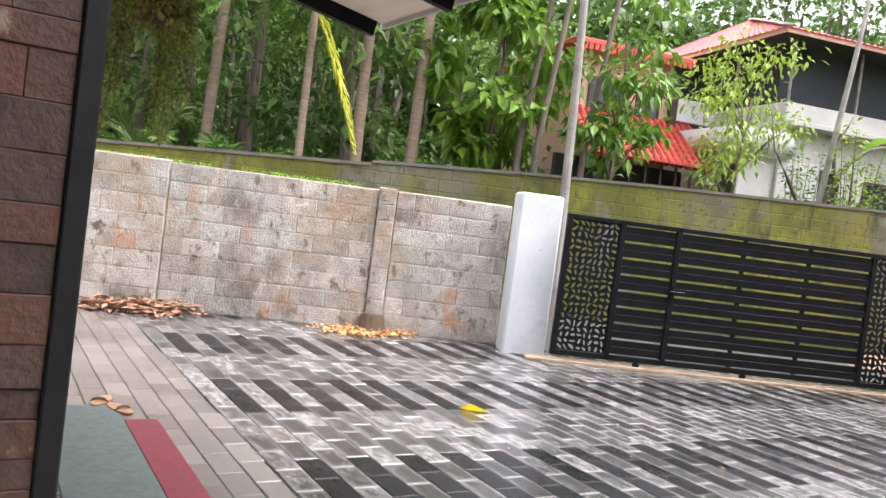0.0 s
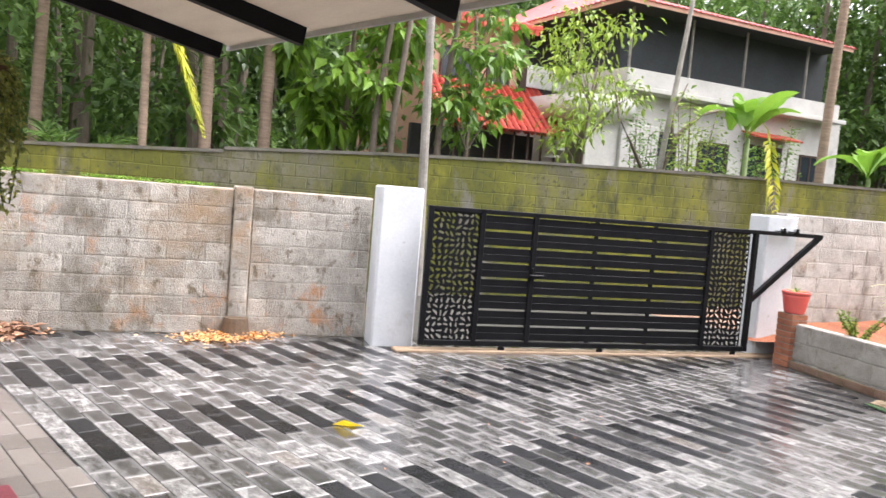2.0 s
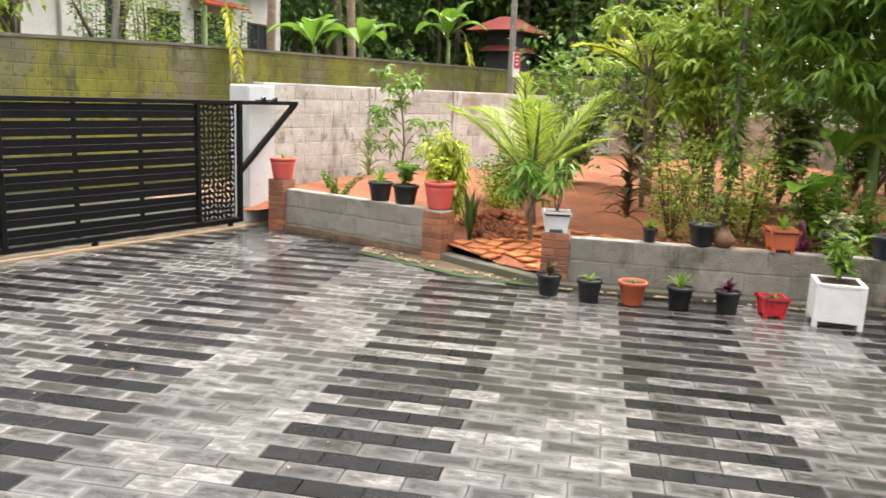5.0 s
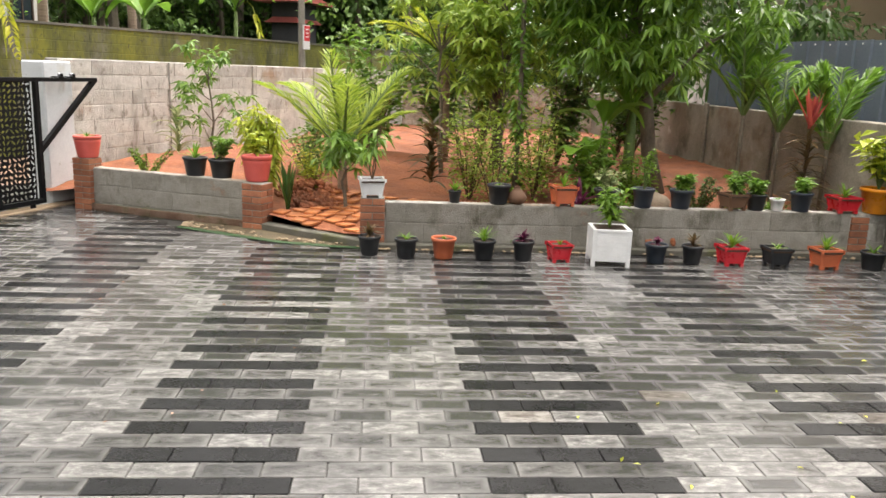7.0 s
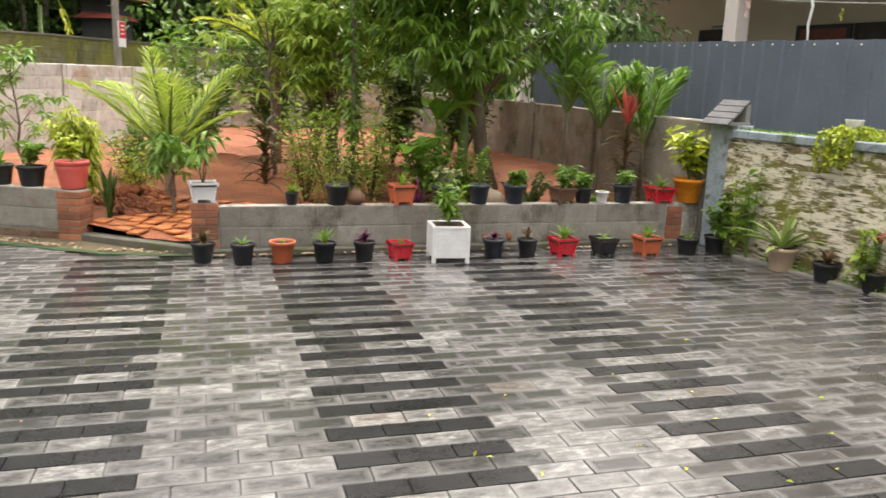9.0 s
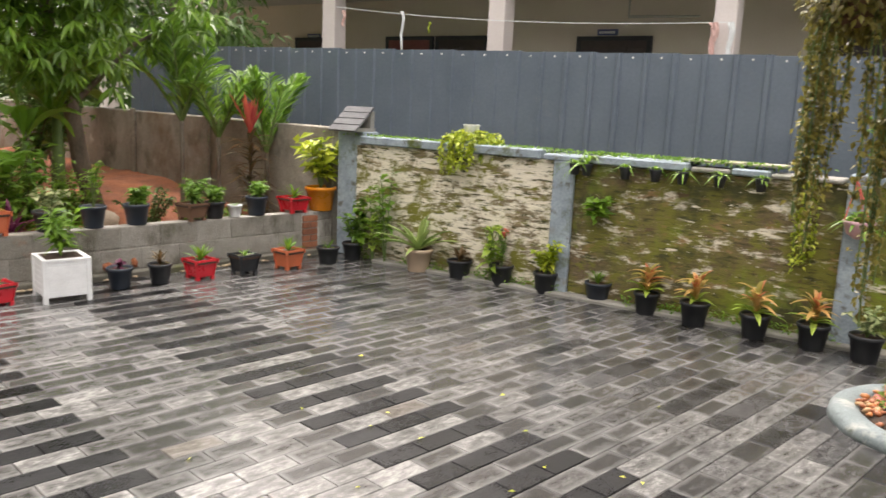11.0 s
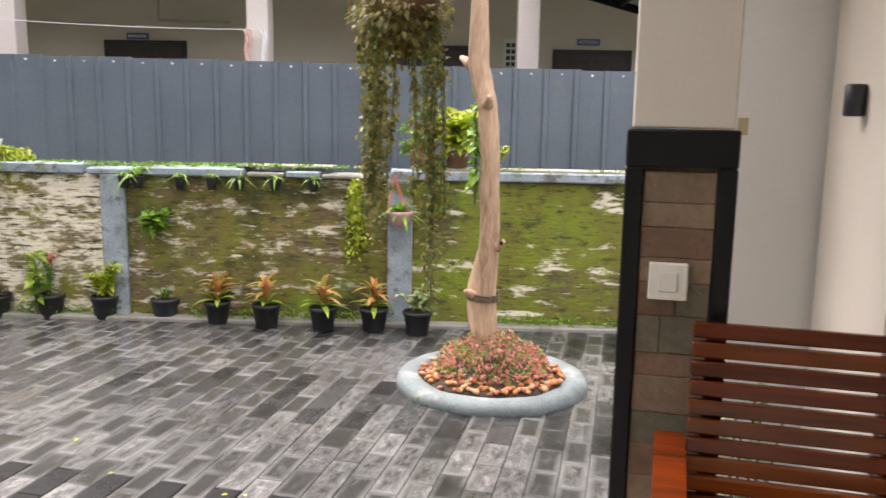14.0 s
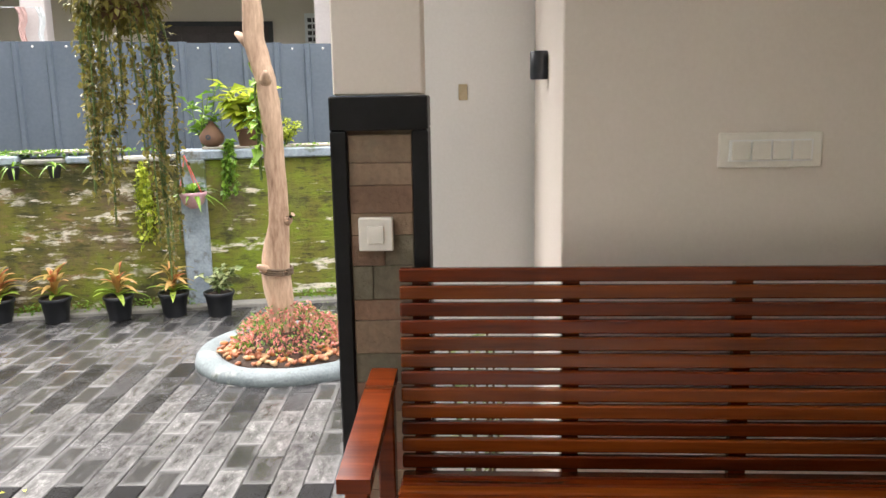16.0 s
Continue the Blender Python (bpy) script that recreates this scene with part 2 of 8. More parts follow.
    plain = ramp(nt, math_node(nt, "MULTIPLY_ADD", wide, 0.6, math_node(nt, "MULTIPLY_ADD", rnd, 0.3, math_node(nt, "MULTIPLY", fine, 0.3))), [(0.3, (0.085, 0.075, 0.068)), (0.9, (0.22, 0.195, 0.178))])
    col = mix(nt, inyard, plain, light)
    col = mix(nt, dark, col, black)
    nt.links.new(col, p.inputs["Base Color"])
    wet = ramp(nt, math_node(nt, "MULTIPLY_ADD", damp, 0.7, math_node(nt, "MULTIPLY", fine, 0.4)), [(0.35, (0.07, 0.07, 0.07)), (0.8, (0.30, 0.30, 0.30))])
    nt.links.new(math_node(nt, "MULTIPLY_ADD", dark, 0.12, wet), p.inputs["Roughness"])
    nt.links.new(math_node(nt, "MULTIPLY_ADD", dark, -0.32, 0.5), p.inputs["Specular IOR Level"])
    bump(nt, p, math_node(nt, "MULTIPLY_ADD", veins, 0.8, math_node(nt, "MULTIPLY", fine, 0.3)), 0.36, 0.004)
    return m


MOSS = (0.088, 0.095, 0.011)
M_PAVE = paving_material()
M_BED = grained("joint_sand", (0.03, 0.03, 0.028), (0.07, 0.066, 0.06), rough=0.5, space="World")
M_BLOCK = blockwork("grey_blockwork", (0.19, 0.15, 0.11), (0.56, 0.49, 0.40), joint=(0.25, 0.21, 0.165), joints=0.55, lumps=0.9, stains=(
    ((0.40, 0.20, 0.10), 1.5, 0.60, 0.72, (1, 1, 1)), ((0.30, 0.24, 0.18), 5.0, 0.52, 0.62, (1, 1, 1)), ((0.10, 0.085, 0.06), 1.3, 0.53, 0.66, (1, 1, 1.2)), ((0.56, 0.52, 0.45), 4.0, 0.54, 0.72, (1, 1, 0.8)), ((0.16, 0.13, 0.09), 9.0, 0.60, 0.70, (1, 1, 1)), ((0.24, 0.17, 0.10), 0.7, 0.52, 0.70, (1, 1, 1.5)), ((0.10, 0.11, 0.03), 3.0, 0.64, 0.76, (1, 1, 1))))
M_BLOCKGREY = blockwork("pale_grey_blockwork", (0.19, 0.18, 0.155), (0.56, 0.535, 0.49), joint=(0.26, 0.245, 0.22), joints=0.7, lumps=0.7, stains=(
    ((0.12, 0.105, 0.085), 1.4, 0.50, 0.68, (1.4, 1, 0.6)), ((0.58, 0.56, 0.52), 3.0, 0.54, 0.66, (1, 1, 0.6)), ((0.28, 0.2, 0.13), 0.8, 0.56, 0.72, (1, 1, 1.4)), ((0.10, 0.10, 0.04), 4.0, 0.60, 0.72, (1, 1, 1))))
M_MOSSWALL = blockwork("mossy_blockwork", (0.075, 0.07, 0.055), (0.19, 0.175, 0.145), joint=(0.028, 0.03, 0.012), mortar=0.012, joints=1.0, lumps=0.8, stains=(
    (MOSS, 0.5, 0.34, 0.50, (1, 1, 0.6)), ((0.155, 0.155, 0.014), 1.3, 0.48, 0.62, (1, 1, 0.5)), ((0.05, 0.055, 0.015), 2.6, 0.54, 0.66, (0.9, 1, 0.35)), ((0.15, 0.14, 0.12), 0.55, 0.58, 0.64, (1, 1, 0.35)), ((0.05, 0.055, 0.02), 12.0, 0.56, 0.66, (1, 1, 1))))
PLASTER, OLIVE, BRIGHTMOSS, DAMP = (0.72, 0.66, 0.54), (0.155, 0.15, 0.022), (0.17, 0.225, 0.016), (0.05, 0.05, 0.014)
M_OLDBRICK = blockwork("moss_eaten_plaster", (0.09, 0.065, 0.032), (0.25, 0.18, 0.10), block=(0.24, 0.085), mortar=0.012, joints=0.12, lumps=1.6, stains=(
    (OLIVE, 1.1, 0.42, 0.56, (1, 1, 1)), (PLASTER, 3.4, 0.53, 0.59, (0.6, 1, 2.4)), ((0.26, 0.16, 0.07), 4.5, 0.55, 0.62, (0.7, 1, 1.8)), (OLIVE, 5.0, 0.50, 0.58, (0.8, 1, 1.5)), (DAMP, 1.6, 0.51, 0.62, (0.8, 1, 1.4)), (DAMP, 11.0, 0.53, 0.62, (0.5, 1, 2.2)), (BRIGHTMOSS, 1.7, 0.54, 0.68, (1, 1, 1)), (PLASTER, 9.0, 0.61, 0.65, (0.5, 1, 2.4)), ((0.10, 0.065, 0.03), 6.5, 0.60, 0.66, (0.6, 1, 1.8)), (PLASTER, 17.0, 0.64, 0.67, (0.45, 1, 2.0))))
M_OLDWHITEBRICK = blockwork("flaking_white_plaster", (0.12, 0.09, 0.05), (0.30, 0.24, 0.15), block=(0.24, 0.085), mortar=0.012, joints=0.15, lumps=1.6, stains=(
    (OLIVE, 0.9, 0.46, 0.58, (1, 1, 1)), (PLASTER, 3.6, 0.44, 0.50, (0.6, 1, 2.2)), ((0.26, 0.2, 0.11), 4.2, 0.55, 0.63, (0.8, 1, 1.6)), (DAMP, 10.0, 0.54, 0.60, (0.45, 1, 2.8)), (OLIVE, 2.2, 0.55, 0.62, (1, 1, 1.2)), (OLIVE, 8.0, 0.56, 0.61, (0.5, 1, 2.4)), (PLASTER, 9.0, 0.56, 0.61, (0.5, 1, 2.2)), (PLASTER, 17.0, 0.60, 0.64, (0.45, 1, 2.0))))
M_GREENBRICK = blockwork("green_moss_on_plaster", (0.07, 0.06, 0.03), (0.20, 0.15, 0.08), block=(0.24, 0.085), mortar=0.012, joints=0.12, lumps=1.8, stains=(
    (OLIVE, 1.2, 0.38, 0.52, (1, 1, 1)), (BRIGHTMOSS, 1.4, 0.46, 0.60, (1, 1, 1)), (DAMP, 2.0, 0.54, 0.64, (0.8, 1, 1.4)), (PLASTER, 2.3, 0.565, 0.60, (0.5, 1, 2.2)), (BRIGHTMOSS, 6.0, 0.54, 0.62, (0.7, 1, 1.6)), (DAMP, 12.0, 0.55, 0.63, (0.5, 1, 2.2)), (PLASTER, 8.0, 0.635, 0.67, (0.45, 1, 2.6))))
M_WHITEWALL = grained("white_paint_weathered", (0.52, 0.545, 0.57), (0.66, 0.68, 0.70), 2.0, 40, 0.65, 0.15, 0.005, spots=[((0.36, 0.34, 0.29), 2.2, 0.60, 0.82), ((0.28, 0.27, 0.22), 9.0, 0.66, 0.74)])
M_HOUSE = grained("house_wall_paint", (0.63, 0.56, 0.485), (0.69, 0.62, 0.545), 1.2, 90, 0.75, 0.06, 0.002)
M_HOUSEWHITE = grained("white_wall_paint", (0.74, 0.73, 0.70), (0.82, 0.81, 0.79), 1.2, 90, 0.7, 0.06, 0.002)
M_BLACK = grained("black_steel_paint", (0.004, 0.004, 0.005), (0.009, 0.0095, 0.011), 8, 90, 0.5, 0.05, 0.001, spec=0.14)
M_FRAME = grained("black_granite_frame", (0.005, 0.005, 0.0055), (0.012, 0.012, 0.013), 20, 200, 0.45, 0.05, 0.001, spec=0.25)
M_BLUE = grained("flaking_blue_paint", (0.16, 0.20, 0.235), (0.36, 0.42, 0.47), 5, 50, 0.8, 0.3, 0.006, spots=[((0.2, 0.19, 0.16), 4, 0.6, 0.75), ((0.08, 0.10, 0.02), 3, 0.54, 0.66), ((0.12, 0.12, 0.10), 7, 0.56, 0.66)])
M_SHEET = grained("blue_grey_roof_sheet", (0.092, 0.117, 0.152), (0.135, 0.165, 0.205), 1.5, 30, 0.5, 0.03, 0.002, spots=[((0.16, 0.18, 0.20), 2.5, 0.60, 0.80)])
M_EARTH = grained("red_laterite_earth", (0.15, 0.046, 0.021), (0.38, 0.135, 0.062), 2.2, 28, 0.9, 1.0, 0.06, space="World", spots=[((0.10, 0.045, 0.025), 1.3, 0.55, 0.75)])
M_GROUND = grained("dark_undergrowth_soil", (0.02, 0.03, 0.012), (0.07, 0.08, 0.03), 1.0, 14, 0.9, 0.8, 0.05, space="World")
M_ROAD = grained("wet_lane_earth", (0.15, 0.085, 0.055), (0.30, 0.19, 0.13), 1.5, 80, 0.6, 0.4, 0.01, space="World")
M_LATERITE = grained("laterite_cladding", (0.05, 0.028, 0.018), (0.17, 0.095, 0.058), 3.5, 45, 0.75, 0.8, 0.012, space="World", random_tint=1.0, spots=[((0.15, 0.125, 0.085), 3.5, 0.5, 0.65), ((0.24, 0.08, 0.04), 5.0, 0.55, 0.66)])
# the last two are shaded copies of the cladding, for the left post
STONES = [grained(nm, lo, hi, 5, 50, 0.8, 0.8, 0.012, space="World", random_tint=0.4, spots=[((0.20, 0.16, 0.11), 6.0, 0.56, 0.7)]) for nm, lo, hi in (("grey_green_stone", (0.10, 0.085, 0.055), (0.20, 0.17, 0.115)), ("rust_stone", (0.18, 0.075, 0.045), (0.34, 0.16, 0.10)), ("tan_brown_stone", (0.15, 0.10, 0.062), (0.29, 0.20, 0.13)), ("tan_stone", (0.18, 0.115, 0.068), (0.34, 0.235, 0.15)), ("brown_stone", (0.14, 0.08, 0.05), (0.27, 0.16, 0.10)), ("shaded_brown_stone", (0.016, 0.009, 0.006), (0.055, 0.03, 0.018)), ("shaded_rust_stone", (0.03, 0.012, 0.007), (0.075, 0.03, 0.016)))]
M_BRICK = grained("red_brick", (0.17, 0.06, 0.035), (0.42, 0.17, 0.09), 5, 60, 0.85, 0.6, 0.01, random_tint=0.5)
M_CONC = grained("grey_concrete", (0.16, 0.15, 0.135), (0.32, 0.31, 0.28), 2.5, 60, 0.85, 0.4, 0.01, spots=[((0.08, 0.09, 0.03), 2.0, 0.6, 0.75)])
M_BENCH = grained("varnished_red_wood", (0.030, 0.0040, 0.0012), (0.21, 0.034, 0.004), 2.2, 30, 0.24, 0.12, 0.002, stretch=(1.5, 0.10, 1.5), random_tint=0.6, spec=0.32)
M_BENCHTAN = grained("varnished_orange_wood", (0.055, 0.009, 0.002), (0.27, 0.062, 0.008), 2.2, 30, 0.24, 0.12, 0.002, stretch=(1.5, 0.10, 1.5), random_tint=0.4, spec=0.32)
M_RING = grained("grey_blue_kerb_paint", (0.08, 0.10, 0.105), (0.19, 0.22, 0.225), 4, 50, 0.75, 0.8, 0.012, spots=[((0.28, 0.29, 0.27), 5, 0.56, 0.68), ((0.07, 0.085, 0.06), 8, 0.60, 0.72)])
M_COPE = grained("dark_mossy_coping", (0.06, 0.06, 0.045), (0.16, 0.15, 0.125), 2.5, 60, 0.85, 0.5, 0.01, spots=[((0.09, 0.10, 0.02), 1.5, 0.52, 0.7)])
M_CEIL = grained("woven_roof_panel", (0.42, 0.37, 0.31), (0.62, 0.57, 0.50), 3, 70, 0.7, 0.5, 0.006, stretch=(0.5, 2.5, 1))
M_STAINED = grained("stained_grey_plaster", (0.15, 0.135, 0.11), (0.36, 0.33, 0.28), 1.8, 40, 0.85, 0.5, 0.01, stretch=(1, 1, 0.85), spots=[((0.10, 0.09, 0.065), 1.6, 0.54, 0.7), ((0.42, 0.39, 0.34), 2.6, 0.60, 0.74), ((0.16, 0.10, 0.055), 0.9, 0.56, 0.74)])
M_PLASTER = grained("grey_plaster", (0.42, 0.41, 0.385), (0.55, 0.54, 0.51), 2, 40, 0.85, 0.3, 0.006)


def let_light_through(m, share, colour):
    """A thin sheet that glows with the daylight behind it."""
    nt = m.node_tree
    tr = nt.nodes.new("ShaderNodeBsdfTranslucent")
    tr.inputs["Color"].default_value = (*colour, 1)
    ms = node(nt, "ShaderNodeMixShader", Fac=share)
    nt.links.new(nt.nodes["Principled BSDF"].outputs[0], ms.inputs[1])
    nt.links.new(tr.outputs[0], ms.inputs[2])
    nt.links.new(ms.outputs[0], nt.nodes["Material Output"].inputs[0])


let_light_through(M_CEIL, 0.3, (0.62, 0.56, 0.48))

# ---------------------------------------------------------------- ground and paving
def sheet(name, x0, y0, x1, y1, n, height, material, label, category, m=None):
    bm = bmesh.new()
    grid = [[bm.verts.new((x0 + (x1 - x0) * i / n, y0 + (y1 - y0) * j / n, height(x0 + (x1 - x0) * i / n, y0 + (y1 - y0) * j / n))) for j in range(n + 1)] for i in range(n + 1)]
    for i in range(n):
        for j in range(n):
            bm.faces.new((grid[i][j], grid[i + 1][j], grid[i + 1][j + 1], grid[i][j + 1]))
    return tagged(link(name, bm, material, None, True, m), label, category, "", "structure")


tagged(link("ground", boxes(((-400, -400, -0.6), (400, 400, -0.10))), M_GROUND), "dark damp soil stretching out under the trees", "ground", "", "structure")
tagged(link("road", boxes(((-40, 6.7, -0.12), (40, 10.2, -0.03))), M_ROAD, None, False, FRONT), "narrow lane of wet reddish earth outside the gate", "road", "", "structure")


def garden_height(x, y):
    t = max(0.0, min(1.0, (y - 4.2) / 3.5))
    return 0.12 + 0.32 * t + 0.10 * noise.noise((x * 0.9, y * 0.9, 3.1)) * min(1, (y - 3.6) / 1.0) + 0.025 * noise.noise((x * 4, y * 4, 1.0))


GARDEN_LINE = [(-3.30, 5.70), (-0.95, 4.62), (0.18, 3.80), (6.0, 3.80)]


def edge_y(x):
    """The line where the yard meets the garden."""
    for (xa, ya), (xb, yb) in zip(GARDEN_LINE, GARDEN_LINE[1:]):
        if xa <= x <= xb:
            return ya + (yb - ya) * (x - xa) / (xb - xa)
    return GARDEN_LINE[0][1] if x < GARDEN_LINE[0][0] else GARDEN_LINE[-1][1]


def garden():
    bm = bmesh.new()
    nx, ny = 70, 70
    rows = []
    for i in range(nx + 1):
        x = -3.9 + 10.1 * i / nx
        y0 = edge_y(x)
        y1 = 17.0
        rows.append([bm.verts.new((x, y0 + (y1 - y0) * (j / ny) ** 1.3, garden_height(x, y0 + (y1 - y0) * (j / ny) ** 1.3))) for j in range(ny + 1)])
    for a, b in zip(rows, rows[1:]):
        for j in range(ny):
            bm.faces.new((a[j], b[j], b[j + 1], a[j + 1]))
    return tagged(link("garden_bed", bm, M_EARTH, None, True), "bare red laterite earth of the garden bed", "earth", "", "structure")


garden()
paving = tagged(new("paving"), "wet grey slate-textured pavers with black bars", "paving", "", "structure")


def yard_end(x):
    """The pavers stop at the turf strip in front of the garden."""
    line = ((-3.3, 5.66), (-1.95, 4.55), (-1.2, 4.10), (-0.7, 3.82), (-0.1, 3.66), (0.4, 3.62), (6.5, 3.7))
    for (xa, ya), (xb, yb) in zip(line, line[1:]):
        if xa <= x <= xb:
            return ya + (yb - ya) * (x - xa) / (xb - xa) + 0.02
    return 14.0 if x < -3.3 else 3.7


def in_yard(x, y):
    w = -(x * 0.921 - y * 0.389)
    side = (x - 6.64) + 0.19 * y
    return w < 6.35 and side < 0.35 and (-3.62 if x < 2.3 else -5.05) < y < yard_end(x)


part("bed", boxes(((-9.5, -3.9, -0.099), (8.2, 3.9, -0.012)), ((3.25, -5.3, -0.099), (8.2, -3.9, -0.012)), ((-9.5, 3.9, -0.099), (0.4, 7.5, -0.012))), M_BED, paving)
PAVERS = [(i, j) for j in range(-35, 45) for i in range(-34, 28) if in_yard(i * 0.3 + 0.15 - (0.15 if j % 2 == 0 else 0), j * 0.15 + 0.075)]

# ---------------------------------------------------------------- street wall, gate piers, far wall
def wall_piece(name, lo, hi, material, label, category="wall", m=None, bevel=0.012):
    return tagged(link(name, boxes((lo, hi, bevel)), material, None, False, m), label, category, "", "structure")


STREET = [None] * 5
LOW = [None] * 2
STREET[0] = wall_piece("wall_street_1", (-4.9, 6.38, -0.1), (-2.62, 6.58, 1.60), M_BLOCK, "weathered grey concrete block boundary wall, stained brown", m=FRONT)
STREET[1] = wall_piece("wall_street_2", (-2.42, 6.38, -0.1), (-1.08, 6.58, 1.61), M_BLOCK, "weathered grey concrete block boundary wall with patches", m=FRONT)
STREET[4] = wall_piece("wall_street_pier", (-2.62, 6.34, -0.1), (-2.42, 6.60, 1.63), M_BLOCK, "grey block pier of the boundary wall", m=FRONT)
STREET[2] = wall_piece("wall_street_end", (-6.6, 6.36, -0.1), (-4.9, 6.60, 1.62), M_BLOCK, "weathered grey block wall end behind the house", m=FRONT)
STREET[3] = wall_piece("wall_street_3", (4.36, 6.02, -0.1), (17.2, 6.22, 1.84), M_BLOCKGREY, "grey concrete block wall behind the garden", m=FRONT)
wall_piece("gate_pier_1", (-1.10, 5.89, -0.1), (-0.62, 6.25, 1.77), M_WHITEWALL, "white painted gate pier with splash marks", "gate pier", m=FRONT, bevel=0.02)
wall_piece("gate_pier_2", (3.87, 5.765, -0.1), (4.35, 6.12, 1.80), M_WHITEWALL, "white painted gate pier with splash marks", "gate pier", m=FRONT, bevel=0.02)


def far_wall():
    tops = [(-30, 1.5), (-6.5, 1.86), (-2.62, 2.06), (-2.6, 2.10), (-0.2, 2.24), (2.0, 2.33), (5.9, 2.44), (14.7, 2.52), (40, 2.7)]
    bm = bmesh.new()
    prof = []
    for s, z in tops:
        prof.append([bm.verts.new((s, 10.3, -0.1)), bm.verts.new((s, 10.3, z)), bm.verts.new((s, 10.52, z)), bm.verts.new((s, 10.52, -0.1))])
    for a, b in zip(prof, prof[1:]):
        for k in range(3):
            bm.faces.new((a[k], b[k], b[k + 1], a[k + 1]))
    tagged(link("wall_lane", bm, M_MOSSWALL, None, False, FRONT), "long moss-covered block wall across the lane", "wall", "", "structure")
    bm = bmesh.new()
    for (a, za), (b, zb) in zip(tops, tops[1:]):
        if b - a > 0.1:
            bar(bm, (a, 10.41, za + 0.03), (b, 10.41, zb + 0.025), 0.26, 0.05)
    tagged(link("wall_lane_coping", bm, M_COPE, None, False, FRONT), "weathered concrete coping of the mossy wall", "coping", "", "structure")


far_wall()

# ---------------------------------------------------------------- garden walls
G1A, G1B = Vector((-3.36, 5.66, 0)), Vector((-0.97, 4.58, 0))
G1 = Matrix.Translation(G1A) @ Matrix.Rotation(math.atan2(*(G1B - G1A).yx), 4, "Z")
G1L = (G1B - G1A).length
LOW[0] = wall_piece("wall_garden_1", (0.16, 0, -0.05), (G1L - 0.2, 0.14, 0.53), M_BLOCKGREY, "low grey block retaining wall of the garden", m=G1)
LOW[1] = wall_piece("wall_garden_2", (0.40, 3.72, -0.05), (5.98, 3.86, 0.49), M_BLOCKGREY, "low grey block retaining wall of the garden")
wall_piece("wall_garden_side", (6.0, 3.75, -0.05), (6.2, 17.0, 1.46), M_STAINED, "stained grey plastered wall at the side of the garden")
for y_ in (6.6, 9.0):
    wall_piece("wall_garden_side_pier", (5.955, y_, -0.05), (5.998, y_ + 0.16, 1.50), M_STAINED, "grey plastered pier of the garden side wall", "pier")
wall_piece("wall_garden_back", (0.9, 16.8, -0.05), (6.0, 17.0, 1.6), M_BLOCK, "grey block wall behind the trees")

# ---------------------------------------------------------------- side wall, sheet fence
wall_piece("wall_side_1", (-3.55, 0, -0.1), (-0.76, 0.22, 1.30), M_OLDWHITEBRICK, "old brick wall with flaking white plaster and moss", m=SIDE)
wall_piece("wall_side_2", (-0.76, 0, -0.1), (1.82, 0.22, 1.30), M_OLDBRICK, "old brick wall overgrown with olive moss", m=SIDE)
wall_piece("wall_side_3", (1.82, 0, -0.1), (7.0, 0.22, 1.30), M_GREENBRICK, "old brick wall with green moss and bare plaster", m=SIDE)
for k, (ra, rb, zt) in enumerate(((-3.3, -1.02, 1.395), (-0.98, -0.55, 1.36), (-0.52, 0.42, 1.375), (0.45, 0.78, 1.345), (0.80, 1.10, 1.36), (1.12, 1.66, 1.34), (1.70, 4.6, 1.385), (4.62, 7.0, 1.38))):
    wall_piece("wall_side_coping", (ra, -0.05 - 0.012 * (k % 3), 1.302), (rb, 0.26, zt), M_BLUE if k not in (3, 5) else M_CONC, "broken blue-grey painted coping with moss", "coping", m=SIDE)


def sheet_fence():
    fence = thing("sheet_fence", SIDE @ pose(0, 1.35, 0), "tall blue-grey corrugated metal sheet fence", "fence", "", "structure")
    for k in range(22):
        bm = bmesh.new()
        x0 = -9.5 + k * 0.93
        xs, d = [], 0.0
        for r in range(3):
            b = x0 + r * 0.31
            xs += [(b, 0), (b + 0.235, 0), (b + 0.25, -0.028), (b + 0.29, -0.028), (b + 0.305, 0)]
        xs.append((x0 + 0.945, 0))
        top = 2.47 - 0.012 * (k - 4)
        lo = [bm.verts.new((x, y - 0.002 * (k % 2), 0.2)) for x, y in xs]
        hi = [bm.verts.new((x, y - 0.002 * (k % 2), top)) for x, y in xs]
        for i in range(len(xs) - 1):
            bm.faces.new((lo[i], lo[i + 1], hi[i + 1], hi[i]))
        s = part("sheet", bm, M_SHEET, fence)
        sol = s.modifiers.new("thickness", "SOLIDIFY")
        sol.thickness = 0.004
        bm = bmesh.new()
        for r in range(3):
            bmesh.ops.create_uvsphere(bm, u_segments=6, v_segments=4, radius=0.012, matrix=Matrix.Translation((x0 + 0.12 + r * 0.31, -0.006, top - 0.05)))
        part("screw", bm, M_HOUSEWHITE, s)
    bm = boxes(((-9.5, 0.01, 0.6), (11, 0.05, 0.66)), ((-9.5, 0.01, 2.2), (11, 0.05, 2.26)))
    part("rail", bm, M_BLACK, fence)


sheet_fence()

